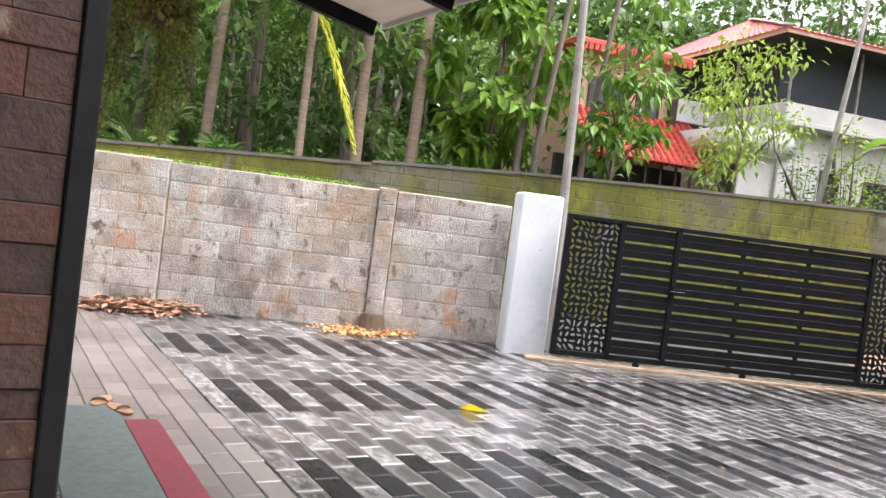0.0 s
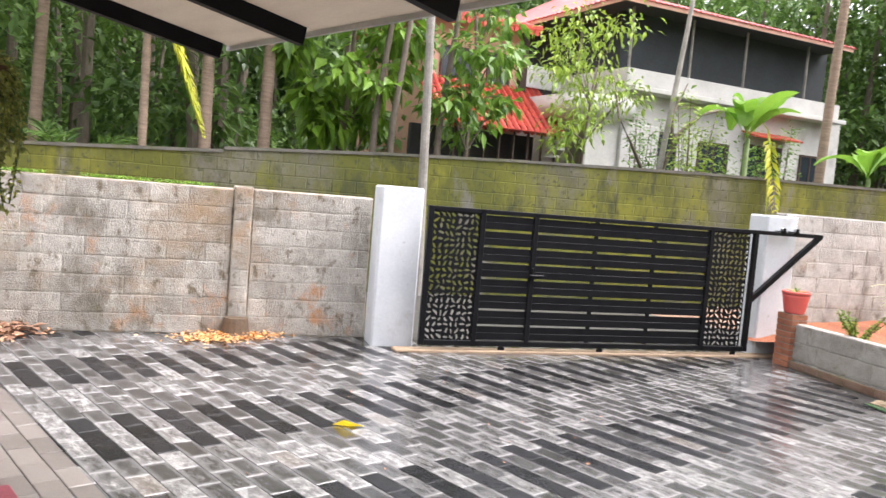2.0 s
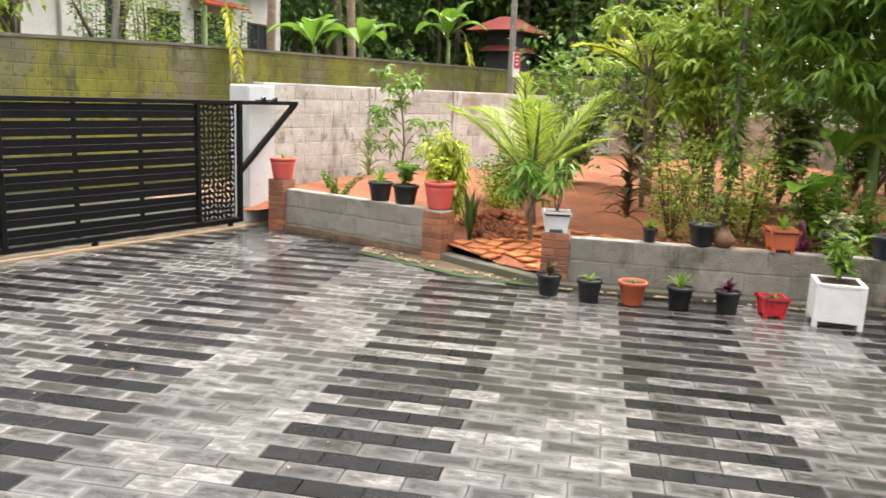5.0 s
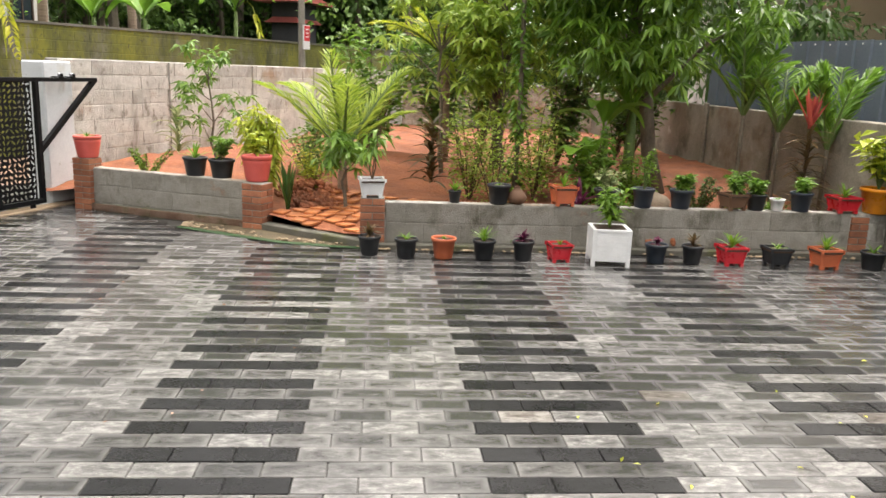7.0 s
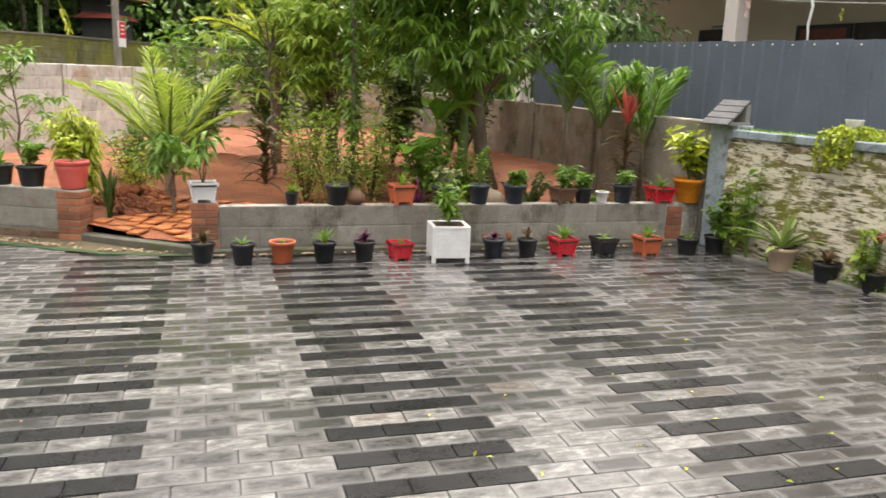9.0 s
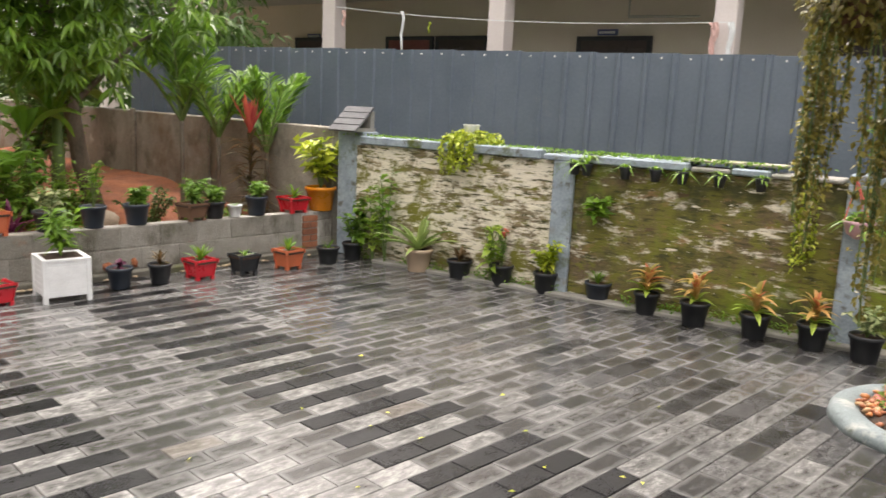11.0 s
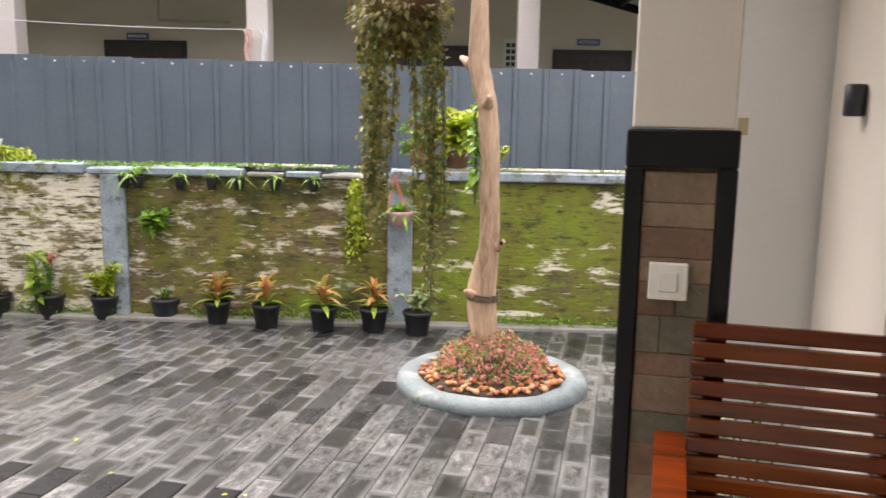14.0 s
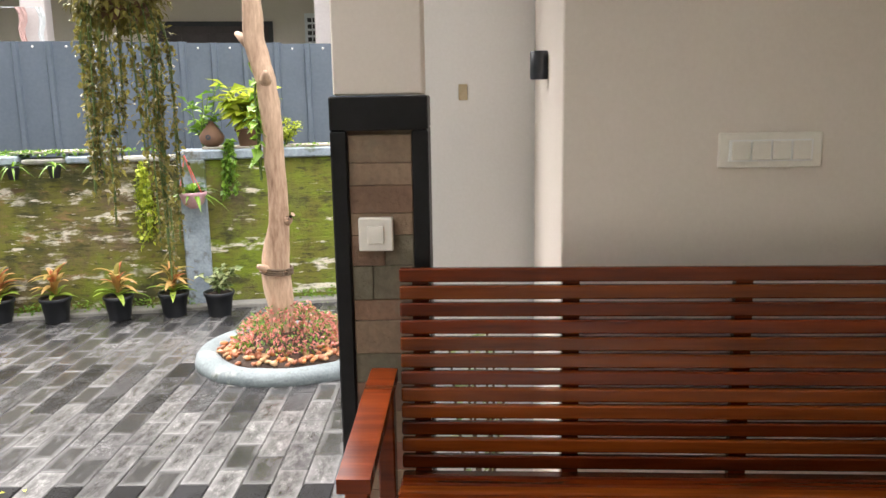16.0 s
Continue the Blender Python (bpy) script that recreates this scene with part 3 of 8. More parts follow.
# ---------------------------------------------------------------- porch
tagged(link("porch_floor", boxes(((-4.0, -7.5, -0.1), (2.22, -3.74, 0.35), 0.01)), M_PLASTER), "raised porch floor", "floor", "", "structure")
wall_piece("wall_porch_bench", (2.25, -7.5, 0.2), (2.98, -4.33, 3.1), M_HOUSE, "beige painted porch wall behind the bench", bevel=0.004)
wall_piece("wall_house_side", (3.0, -7.5, -0.1), (3.25, -3.86, 3.4), M_HOUSEWHITE, "white painted house wall beside the porch", bevel=0.004)
wall_piece("wall_porch_back", (-4.0, -7.7, 0.2), (3.2, -7.5, 3.1), M_HOUSE, "beige painted wall at the back of the porch")
wall_piece("ceiling_porch", (-0.25, -7.7, 3.1), (3.25, -3.5, 3.3), M_HOUSEWHITE, "white porch ceiling slab", "ceiling")
wall_piece("ceiling_side", (-4.2, -7.7, 3.1), (-0.27, -3.5, 3.3), M_HOUSEWHITE, "white porch ceiling slab", "ceiling")
wall_piece("beam_porch", (-4.2, -3.94, 2.75), (2.45, -3.70, 3.1), M_HOUSEWHITE, "white beam over the porch opening", "beam")


def post(x, flip, label, stones, y0=-3.97, y1=-3.71):
    """Porch post: stone-clad foot in a black frame, white shaft above. The framed face looks into the porch."""
    s = -1 if flip else 1
    t = thing("porch_post", pose(x, 0, 0), label, "post", "porch posts", "structure")
    X = lambda a, b: (min(s * a, s * b), max(s * a, s * b))
    def bx(a, b, ya, yb, za, zb, bev=0.004):
        xa, xb = X(a, b)
        return ((xa, ya, za), (xb, yb, zb), bev)
    part("core", boxes(bx(0.02, 0.25, y0 + 0.01, y1 - 0.01, 0.0, 1.79)), M_LATERITE, t)
    part("frame", boxes(bx(0, 0.26, y0, y0 + 0.044, -0.1, 1.715), bx(0, 0.26, y1 - 0.044, y1, -0.1, 1.715), bx(0, 0.26, y0, y1, 1.715, 1.805)), M_FRAME, t, "black polished stone frame")
    part("shaft", boxes(bx(0.012, 0.25, y0 + 0.012, y1 - 0.012, 1.807, 3.1)), M_HOUSE, t, "pale painted shaft")
    z = 0.36
    r = random.Random(3 + flip)
    while z < 1.70:
        hgt = min(r.choice((0.06, 0.075, 0.095, 0.085)), 1.712 - z)
        d = r.uniform(0.0, 0.009)
        cut = [y0 + 0.045, y1 - 0.045]
        if r.random() < 0.2:
            cut.insert(1, r.uniform(y0 + 0.09, y1 - 0.09))
        for ya, yb in zip(cut, cut[1:]):
            part("stone", boxes(bx(0.008 + d * r.random(), 0.03, ya, yb - 0.001, z, z + hgt - 0.0008, 0.002)), r.choice(stones), t)
        z += hgt
    return t


post(2.2, False, "white porch post with reddish stone-clad foot in black frame", STONES[:5])
# same cladding, with the porch's dimness put into the stone colours
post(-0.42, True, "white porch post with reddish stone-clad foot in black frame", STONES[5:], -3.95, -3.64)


def awning():
    t = thing("awning", pose(0, 0, 0), "porch awning of woven panels on black steel rafters", "awning", "", "structure")
    z = lambda y: 2.48 + (-1.78 - y) * 0.17
    xs = [-3.38, -2.43, -1.28, -0.30]
    for x in xs:
        bm = bmesh.new()
        bar(bm, (x, -1.80, z(-1.80)), (x, -3.70, z(-3.70)), 0.05, 0.09)
        part("rafter", bm, M_BLACK, t)
    for a, b in zip(xs, xs[1:]):
        bm = bmesh.new()
        bar(bm, ((a + b) / 2, -1.74, z(-1.74) + 0.055), ((a + b) / 2, -3.70, z(-3.7) + 0.055), b - a - 0.01, 0.012)
        part("panel", bm, M_CEIL, t)
    bm = bmesh.new()
    bar(bm, (-3.41, -1.735, z(-1.735) + 0.05), (-0.26, -1.735, z(-1.735) + 0.05), 0.02, 0.05)
    part("edge_trim", bm, M_PLASTER, t, "grey sheet edge")


awning()
tagged(link("hanging_rail", boxes(((2.3, -3.75, 3.05), (2.9, -2.9, 3.09)), ((2.28, -3.0, 3.0), (2.9, -2.94, 3.05)), bevel=0.003), M_BLACK), "black steel rail for hanging baskets above the porch", "rail", "", "structure")

# ---------------------------------------------------------------- gate
def gate():
    t = thing("sliding_gate", FRONT @ pose(-0.63, 5.66, 0), "black steel sliding gate with slats and cut-out leaf panels", "gate")
    L, z0, z1 = 4.29, 0.075, 1.60
    fr = lambda *a: part("frame_bar", boxes(*a, bevel=0.004), M_BLACK, t)
    for x in (0.0, 0.60, 1.24, 3.58, L - 0.06):
        fr(((x, -0.03, z0), (x + 0.06, 0.03, z1)))
    fr(((0.06, -0.03, z0), (L - 0.06, 0.03, z0 + 0.06)))
    fr(((0.06, -0.03, z1 - 0.05), (L - 0.06, 0.03, z1)))
    fr(((L, -0.03, z1 - 0.05), (L + 0.98, 0.03, z1)))
    bm = bmesh.new()
    bar(bm, (L - 0.02, 0, 0.72), (L + 0.95, 0, z1 - 0.03), 0.06, 0.06)
    part("brace", bm, M_BLACK, t)
    n = 8
    pitch = (z1 - 0.05 - z0 - 0.06) / n
    for a, b in ((0.66, 1.24), (1.30, 3.58)):
        for k in range(n):
            zz = z0 + 0.06 + k * pitch
            part("slat", boxes(((a, -0.020, zz + 0.013), (b, 0.012, zz + pitch * 0.52), 0.003), ((a, -0.010, zz + pitch * 0.52), (b, 0.010, zz + pitch - 0.013), 0.002)), M_BLACK, t)
        if a > 1:
            for x in (2.02, 2.80):
                for k in range(0, n + 1):
                    zz = z0 + 0.06 + k * pitch
                    part("spacer", boxes(((x, -0.010, zz - 0.013), (x + 0.05, 0.010, zz + 0.013))), M_BLACK, t)
    for x0 in (0.06, 3.64):
        leaf_panel(t, x0, x0 + 0.54, z0 + 0.06, z1 - 0.05)
    for x in (0.98, 2.23, 4.1):
        bm = bmesh.new()
        tube(bm, [(x, -0.014, 0.045), (x, -0.010, 0.045), (x, 0.010, 0.045), (x, 0.014, 0.045)], [0.034, 0.04, 0.04, 0.034], 16)
        wheel = part("wheel", bm, M_FRAME, t, "small black steel wheel", True)
        part("fork", boxes(((x - 0.012, -0.022, 0.035), (x + 0.012, -0.016, 0.08)), ((x - 0.012, 0.016, 0.035), (x + 0.012, 0.022, 0.08))), M_BLACK, wheel)
    fr(((1.255, -0.05, 0.83), (1.285, -0.03, 0.98)))
    part("handle", boxes(((1.22, -0.07, 0.885), (1.40, -0.05, 0.905), 0.006)), M_FRAME, t, "black latch bar")
    return t


def leaf_panel(t, x0, x1, z0, z1):
    """A steel plate with rows of leaf-shaped holes, built as the web that is left between the leaves."""
    r = random.Random(int(x0 * 100))
    bm = bmesh.new()
    nx, nz = 8, 21
    w, hgt = (x1 - x0) / nx, (z1 - z0) / nz
    for i in range(nx):
        for k in range(nz):
            cx, cz = x0 + (i + 0.5) * w, z0 + (k + 0.5) * hgt
            outer = [(cx - w / 2, cz - hgt / 2), (cx, cz - hgt / 2), (cx + w / 2, cz - hgt / 2), (cx + w / 2, cz), (cx + w / 2, cz + hgt / 2), (cx, cz + hgt / 2), (cx - w / 2, cz + hgt / 2), (cx - w / 2, cz)]
            a = r.uniform(0, math.pi)
            ra, rb = 0.044, 0.013
            inner = []
            for ox, oz in outer:
                th = math.atan2(oz - cz, ox - cx)
                e = th - a
                rad = ra * rb / math.sqrt((rb * math.cos(e)) ** 2 + (ra * math.sin(e)) ** 2)
                rad = min(rad, 0.92 * min(w / 2 / max(1e-3, abs(math.cos(th))), hgt / 2 / max(1e-3, abs(math.sin(th)))))
                inner.append((cx + rad * math.cos(th), cz + rad * math.sin(th)))
            vo = [bm.verts.new((x, 0, z)) for x, z in outer]
            vi = [bm.verts.new((x, 0, z)) for x, z in inner]
            for q in range(8):
                bm.faces.new((vo[q], vo[(q + 1) % 8], vi[(q + 1) % 8], vi[q]))
    bmesh.ops.remove_doubles(bm, verts=bm.verts, dist=0.0008)
    for v in bm.verts:
        if x0 + 0.02 < v.co.x < x1 - 0.02 and z0 + 0.02 < v.co.z < z1 - 0.02:
            d = noise.noise_vector(Vector((v.co.x * 9 + x0, 0.5, v.co.z * 9)))
            v.co.x += 0.022 * d.x
            v.co.z += 0.022 * d.z
    p = part("leaf_panel", bm, M_BLACK, t, "black plate cut out in leaf shapes")
    sol = p.modifiers.new("thickness", "SOLIDIFY")
    sol.thickness = 0.006


M_SILL = grained("muddy_concrete_sill", (0.20, 0.13, 0.08), (0.36, 0.27, 0.18), 3, 40, 0.8, 0.4, 0.008)
M_CHROME = grained("dull_steel", (0.35, 0.35, 0.36), (0.5, 0.5, 0.52), 10, 90, 0.35, 0.05, 0.001, metal=0.9)
gate()


def gate_guides():
    """Roller guides on the pier that hold the gate's top rail."""
    for x in (4.02, 4.22):
        t = thing("gate_roller", FRONT @ pose(x, 5.66, 1.60), "small steel roller guide on the gate's top rail", "roller", "gate rollers")
        part("bracket", boxes(((-0.03, -0.045, 0.0), (0.03, 0.105, 0.012)), ((-0.02, -0.045, 0.012), (0.02, -0.035, 0.05)), bevel=0.002), M_BLACK, t)
        bm = bmesh.new()
        lathe(bm, [(0.012, 0.012), (0.024, 0.016), (0.024, 0.052), (0.012, 0.056), (0.001, 0.057)], 14)
        part("wheel", bm, M_CHROME, t, "dull steel roller", True)


gate_guides()
wall_piece("gate_track", (-0.9, 5.60, -0.02), (4.4, 5.78, 0.03), M_SILL, "low earth-stained concrete sill under the gate", "sill", m=FRONT)

# ---------------------------------------------------------------- tree ring
def tree_ring():
    bm = bmesh.new()
    lathe(bm, [(0.675, -0.03), (0.665, 0.04), (0.64, 0.072), (0.58, 0.082), (0.52, 0.075), (0.49, 0.05), (0.48, 0.0)], 48)
    for v in bm.verts:
        v.co += 0.012 * noise.noise_vector(v.co * 5)
    ob = link("tree_ring", bm, M_RING, None, True, pose(5.56, -2.86, 0))
    tagged(ob, "round blue-grey painted concrete kerb round the trunk", "kerb")


tree_ring()

# ---------------------------------------------------------------- plants
L_MANGO = leaf_material("mango_leaf", (0.048, 0.11, 0.012), (0.19, 0.34, 0.04), 0.35)
L_PALM = leaf_material("coconut_frond", (0.19, 0.33, 0.03), (0.52, 0.62, 0.11))
L_ARECA = leaf_material("areca_frond", (0.06, 0.15, 0.02), (0.24, 0.42, 0.06))
L_FRESH = leaf_material("fresh_leaf", (0.13, 0.245, 0.024), (0.40, 0.53, 0.085))
L_GREEN = leaf_material("green_leaf", (0.055, 0.13, 0.016), (0.20, 0.36, 0.05))
L_BRIGHT = leaf_material("bright_leaf", (0.07, 0.17, 0.015), (0.22, 0.38, 0.04))
L_LIME = leaf_material("lime_leaf", (0.22, 0.32, 0.02), (0.55, 0.60, 0.065))
L_DEEP = leaf_material("deep_green_leaf", (0.03, 0.072, 0.016), (0.115, 0.21, 0.045))
L_FAR = leaf_material("woodland_leaf", (0.045, 0.10, 0.022), (0.17, 0.29, 0.06), 0.5)
L_BANANA = leaf_material("banana_leaf", (0.12, 0.28, 0.03), (0.28, 0.48, 0.06), 0.4, 0.4)
L_YELLOW = leaf_material("yellowed_leaf", (0.34, 0.40, 0.03), (0.62, 0.60, 0.07))
L_CROTON = leaf_material("orange_croton_leaf", (0.24, 0.28, 0.05), (0.74, 0.42, 0.16))
L_CROTONRED = leaf_material("red_croton_leaf", (0.42, 0.10, 0.05), (0.75, 0.30, 0.14))
L_ALOE = leaf_material("aloe_leaf", (0.16, 0.26, 0.06), (0.42, 0.52, 0.18), 0.45, 0.15)
L_PURPLE = leaf_material("purple_leaf", (0.04, 0.012, 0.025), (0.17, 0.03, 0.08))
L_BROWN = leaf_material("brown_cordyline_leaf", (0.055, 0.055, 0.022), (0.20, 0.12, 0.055))
L_PINK = leaf_material("pink_red_leaf", (0.38, 0.04, 0.05), (0.65, 0.14, 0.10))
L_OLIVE = leaf_material("olive_trailing_leaf", (0.085, 0.07, 0.015), (0.30, 0.265, 0.06))
L_SAGE = leaf_material("sage_trailing_leaf", (0.15, 0.175, 0.035), (0.40, 0.43, 0.11))
L_PALE = leaf_material("variegated_leaf", (0.12, 0.2, 0.05), (0.55, 0.58, 0.32))
L_DRY = leaf_material("dry_leaf", (0.14, 0.065, 0.035), (0.40, 0.23, 0.14), 0.7, 0.05)
M_BARK = grained("grey_brown_bark", (0.07, 0.055, 0.04), (0.20, 0.165, 0.125), 6, 60, 0.85, 0.8, 0.02, stretch=(1, 1, 0.4))
M_PALMBARK = grained("ringed_palm_bark", (0.16, 0.11, 0.08), (0.34, 0.25, 0.18), 7, 40, 0.85, 0.9, 0.02, stretch=(0.4, 0.4, 3.0))
M_STEM = grained("green_stem", (0.05, 0.09, 0.02), (0.14, 0.2, 0.05), 8, 60, 0.6, 0.2, 0.004)
M_TWIG = grained("brown_twig", (0.06, 0.04, 0.025), (0.15, 0.10, 0.06), 8, 60, 0.8, 0.3, 0.004)
M_SOIL = grained("potting_soil", (0.02, 0.012, 0.008), (0.07, 0.04, 0.025), 20, 120, 0.9, 0.8, 0.01)


def unit(a):
    return a / np.maximum(np.linalg.norm(a, axis=-1, keepdims=True), 1e-9)


class Leaves:
    """Gathers single leaves and blades, each an island of its own, into one mesh."""

    def __init__(self, seed):
        self.v, self.f, self.n, self.r = [], [], 0, np.random.RandomState(seed)

    def add(self, at, way, length, width, bend=0.3, fold=0.35):
        at, way = np.atleast_2d(np.asarray(at, float)), unit(np.atleast_2d(np.asarray(way, float)))
        n = len(at)
        length = np.broadcast_to(np.asarray(length, float), (n,))[:, None]
        width = np.broadcast_to(np.asarray(width, float), (n,))[:, None]
        side = np.cross(way, np.array([0, 0, 1.0]) + 0.35 * self.r.randn(n, 3))
        side = unit(side)
        up = np.cross(side, way)
        drop = np.array([0, 0, -1.0]) * bend * length
        mid = at + way * length * 0.5 + drop * 0.2
        tip = at + way * length * (1 - 0.2 * bend) + drop * 0.75
        lf = at + way * length * 0.42 + side * width / 2 + up * width * fold * 0.5 + drop * 0.12
        rt = at + way * length * 0.42 - side * width / 2 + up * width * fold * 0.5 + drop * 0.12
        self.v.append(np.stack([at, lf, mid, rt, tip], 1).reshape(-1, 3))
        b = self.n + 5 * np.arange(n)[:, None]
        for tri in ((0, 3, 2), (0, 2, 1), (3, 4, 2), (2, 4, 1)):
            self.f.append(b + np.array(tri))
        self.n += 5 * n
        return self

    def blade(self, pts, widths, fold=0.3, ragged=0.0):
        """One long leaf along a curve."""
        pts = np.asarray(pts, float)
        way = unit(np.gradient(pts, axis=0))
        side = unit(np.cross(way, [0, 0, 1.0]) + 1e-6)
        up = np.cross(side, way)
        w = np.asarray(widths, float)[:, None] / 2
        j1, j2 = (1 - ragged * self.r.rand(len(pts), 1)), (1 - ragged * self.r.rand(len(pts), 1))
        vs = np.stack([pts + side * w * j1 + up * w * fold, pts, pts - side * w * j2 + up * w * fold], 1).reshape(-1, 3)
        self.v.append(vs)
        k = self.n + 3 * np.arange(len(pts) - 1)[:, None]
        for q in ((0, 1, 4), (0, 4, 3), (1, 2, 5), (1, 5, 4)):
            self.f.append(k + np.array(q))
        self.n += len(vs)
        return self

    def object(self, name, material, parent, label=""):
        me = bpy.data.meshes.new(name)
        me.from_pydata(np.concatenate(self.v).tolist(), [], np.concatenate(self.f).tolist())
        me.materials.append(material)
        ob = new(name, me)
        ob.parent = parent
        if label:
            ob["label"] = label
        return ob


def ball(r, n, flat=1.0):
    p = unit(r.randn(n, 3)) * (r.rand(n, 1) ** 0.45)
    p[:, 2] *= flat
    return p


def broad_tree(at, height, spread, trunk=0.12, leaf=(0.16, 0.06), n=2600, clumps=26, material=None, low=0.45, label="", lean=(0, 0), seed=1, bark=None, hang=0.5, category="tree", group="", whorl=1):
    """A tapered trunk with limbs, and leaves in clumps at the limbs' ends."""
    r = np.random.RandomState(seed)
    t = thing("tree", pose(*at), label, category, group)
    top = Vector((lean[0], lean[1], height * 0.8))
    bm = bmesh.new()
    pts = [Vector((0, 0, -0.1)).lerp(top, k / 6) + Vector((r.randn() * 0.04, r.randn() * 0.04, 0)) * (k > 0) for k in range(7)]
    tube(bm, pts, [trunk * (1 - 0.11 * k) for k in range(7)], 9)
    lv = Leaves(seed)
    for c in range(clumps):
        a, e = r.rand() * 6.283, r.rand()
        z = height * (low + (1 - low) * e)
        rad = spread * math.sqrt(max(0.05, 1 - ((e - 0.4) / 0.65) ** 2)) * (0.35 + 0.65 * r.rand())
        end = Vector((top.x * z / height + rad * math.cos(a), top.y * z / height + rad * math.sin(a), z))
        k = min(5, max(1, int(6 * (z - 0.35 * rad) / (height * 0.8))))
        root = Vector(pts[k])
        midp = root.lerp(end, 0.55) + Vector((0, 0, 0.12 * rad))
        if c % 2 == 0:
            tube(bm, [root, midp, end], [trunk * 0.36, trunk * 0.2, trunk * 0.07], 5, False)
        m = n // clumps
        size = spread * (0.24 + 0.2 * r.rand())
        off = ball(r, m, 0.75)
        at_ = np.array(end) + off * size
        way = off + np.array([0, 0, -hang]) + 0.5 * r.randn(m, 3)
        if whorl > 1:
            # leaves spring in whorls from the twigs' ends
            k_ = np.arange(m) // whorl * whorl
            at_ = at_[k_]
            ang = 2.4 * np.arange(m)
            way = np.stack([np.cos(ang), np.sin(ang), -hang + 0.45 * r.randn(m)], 1) + 0.5 * off[k_] * [1, 1, 0.3]
        lv.add(at_, way, leaf[0] * (0.7 + 0.6 * r.rand(m)), leaf[1] * (0.7 + 0.6 * r.rand(m)), 0.3)
    part("trunk", bm, bark or M_BARK, t, "", True)
    lv.object("crown", material or L_FAR, t)
    return t


def frond(lv, base, heading, length, rise, droop, leaflet, width, n=26, r=None):
    """One palm frond: leaflets in two rows along a drooping rib. Returns the rib's points."""
    h = np.array([math.cos(heading), math.sin(heading), 0])
    ts = np.linspace(0, 1, 9)
    pts = np.array([np.array(base) + h * length * (s * math.cos(rise) - 0.05 * s * s) + np.array([0, 0, 1]) * length * (s * math.sin(rise) - droop * s * s) for s in ts])
    s = np.linspace(0.14, 1, n)
    p = np.stack([np.interp(s, ts, pts[:, k]) for k in range(3)], 1)
    d = unit(np.gradient(p, axis=0))
    side = unit(np.cross(d, [0, 0, 1.0]))
    ll = leaflet * np.sin(np.pi * np.clip(0.12 + 0.86 * s, 0, 1)) ** 0.6
    for sg in (1, -1):
        way = sg * side * 0.68 + d * 0.78 + np.array([0, 0, 0.2]) + 0.07 * r.randn(n, 3)
        lv.add(p, way, ll, width, 0.3, 0.3)
    return pts


def palm(at, trunk_h, trunk_r, fronds, length, leaflet, material, label, seed=1, rise=(0.2, 1.2), bark=None, lean=(0, 0), width=0.03, droop=0.35, n=26, group="", category="palm"):
    r = np.random.RandomState(seed)
    t = thing("palm", pose(*at), label, category, group)
    bm = bmesh.new()
    k = max(3, int(trunk_h * 2))
    tube(bm, [(lean[0] * (i / k) ** 1.5, lean[1] * (i / k) ** 1.5, -0.1 + (trunk_h + 0.1) * i / k) for i in range(k + 1)], [trunk_r * (1.15 - 0.3 * i / k) * (1 + 0.05 * (i % 2)) for i in range(k + 1)], 9)
    part("trunk", bm, bark or M_PALMBARK, t, "", True)
    lv, ribs = Leaves(seed), bmesh.new()
    for i in range(fronds):
        a = 2.4 * i + r.rand() * 0.6
        ri = rise[0] + (rise[1] - rise[0]) * r.rand()
        pts = frond(lv, (lean[0], lean[1], trunk_h), a, length * (0.8 + 0.35 * r.rand()), ri, droop * (0.8 + 0.5 * r.rand()), leaflet, width, n, r)
        tube(ribs, [tuple(p) for p in pts], [0.022 * length / 1.2 * (1 - 0.1 * q) for q in range(len(pts))], 4, False)
    part("rib", ribs, M_STEM, t)
    lv.object("fronds", material, t)
    return t


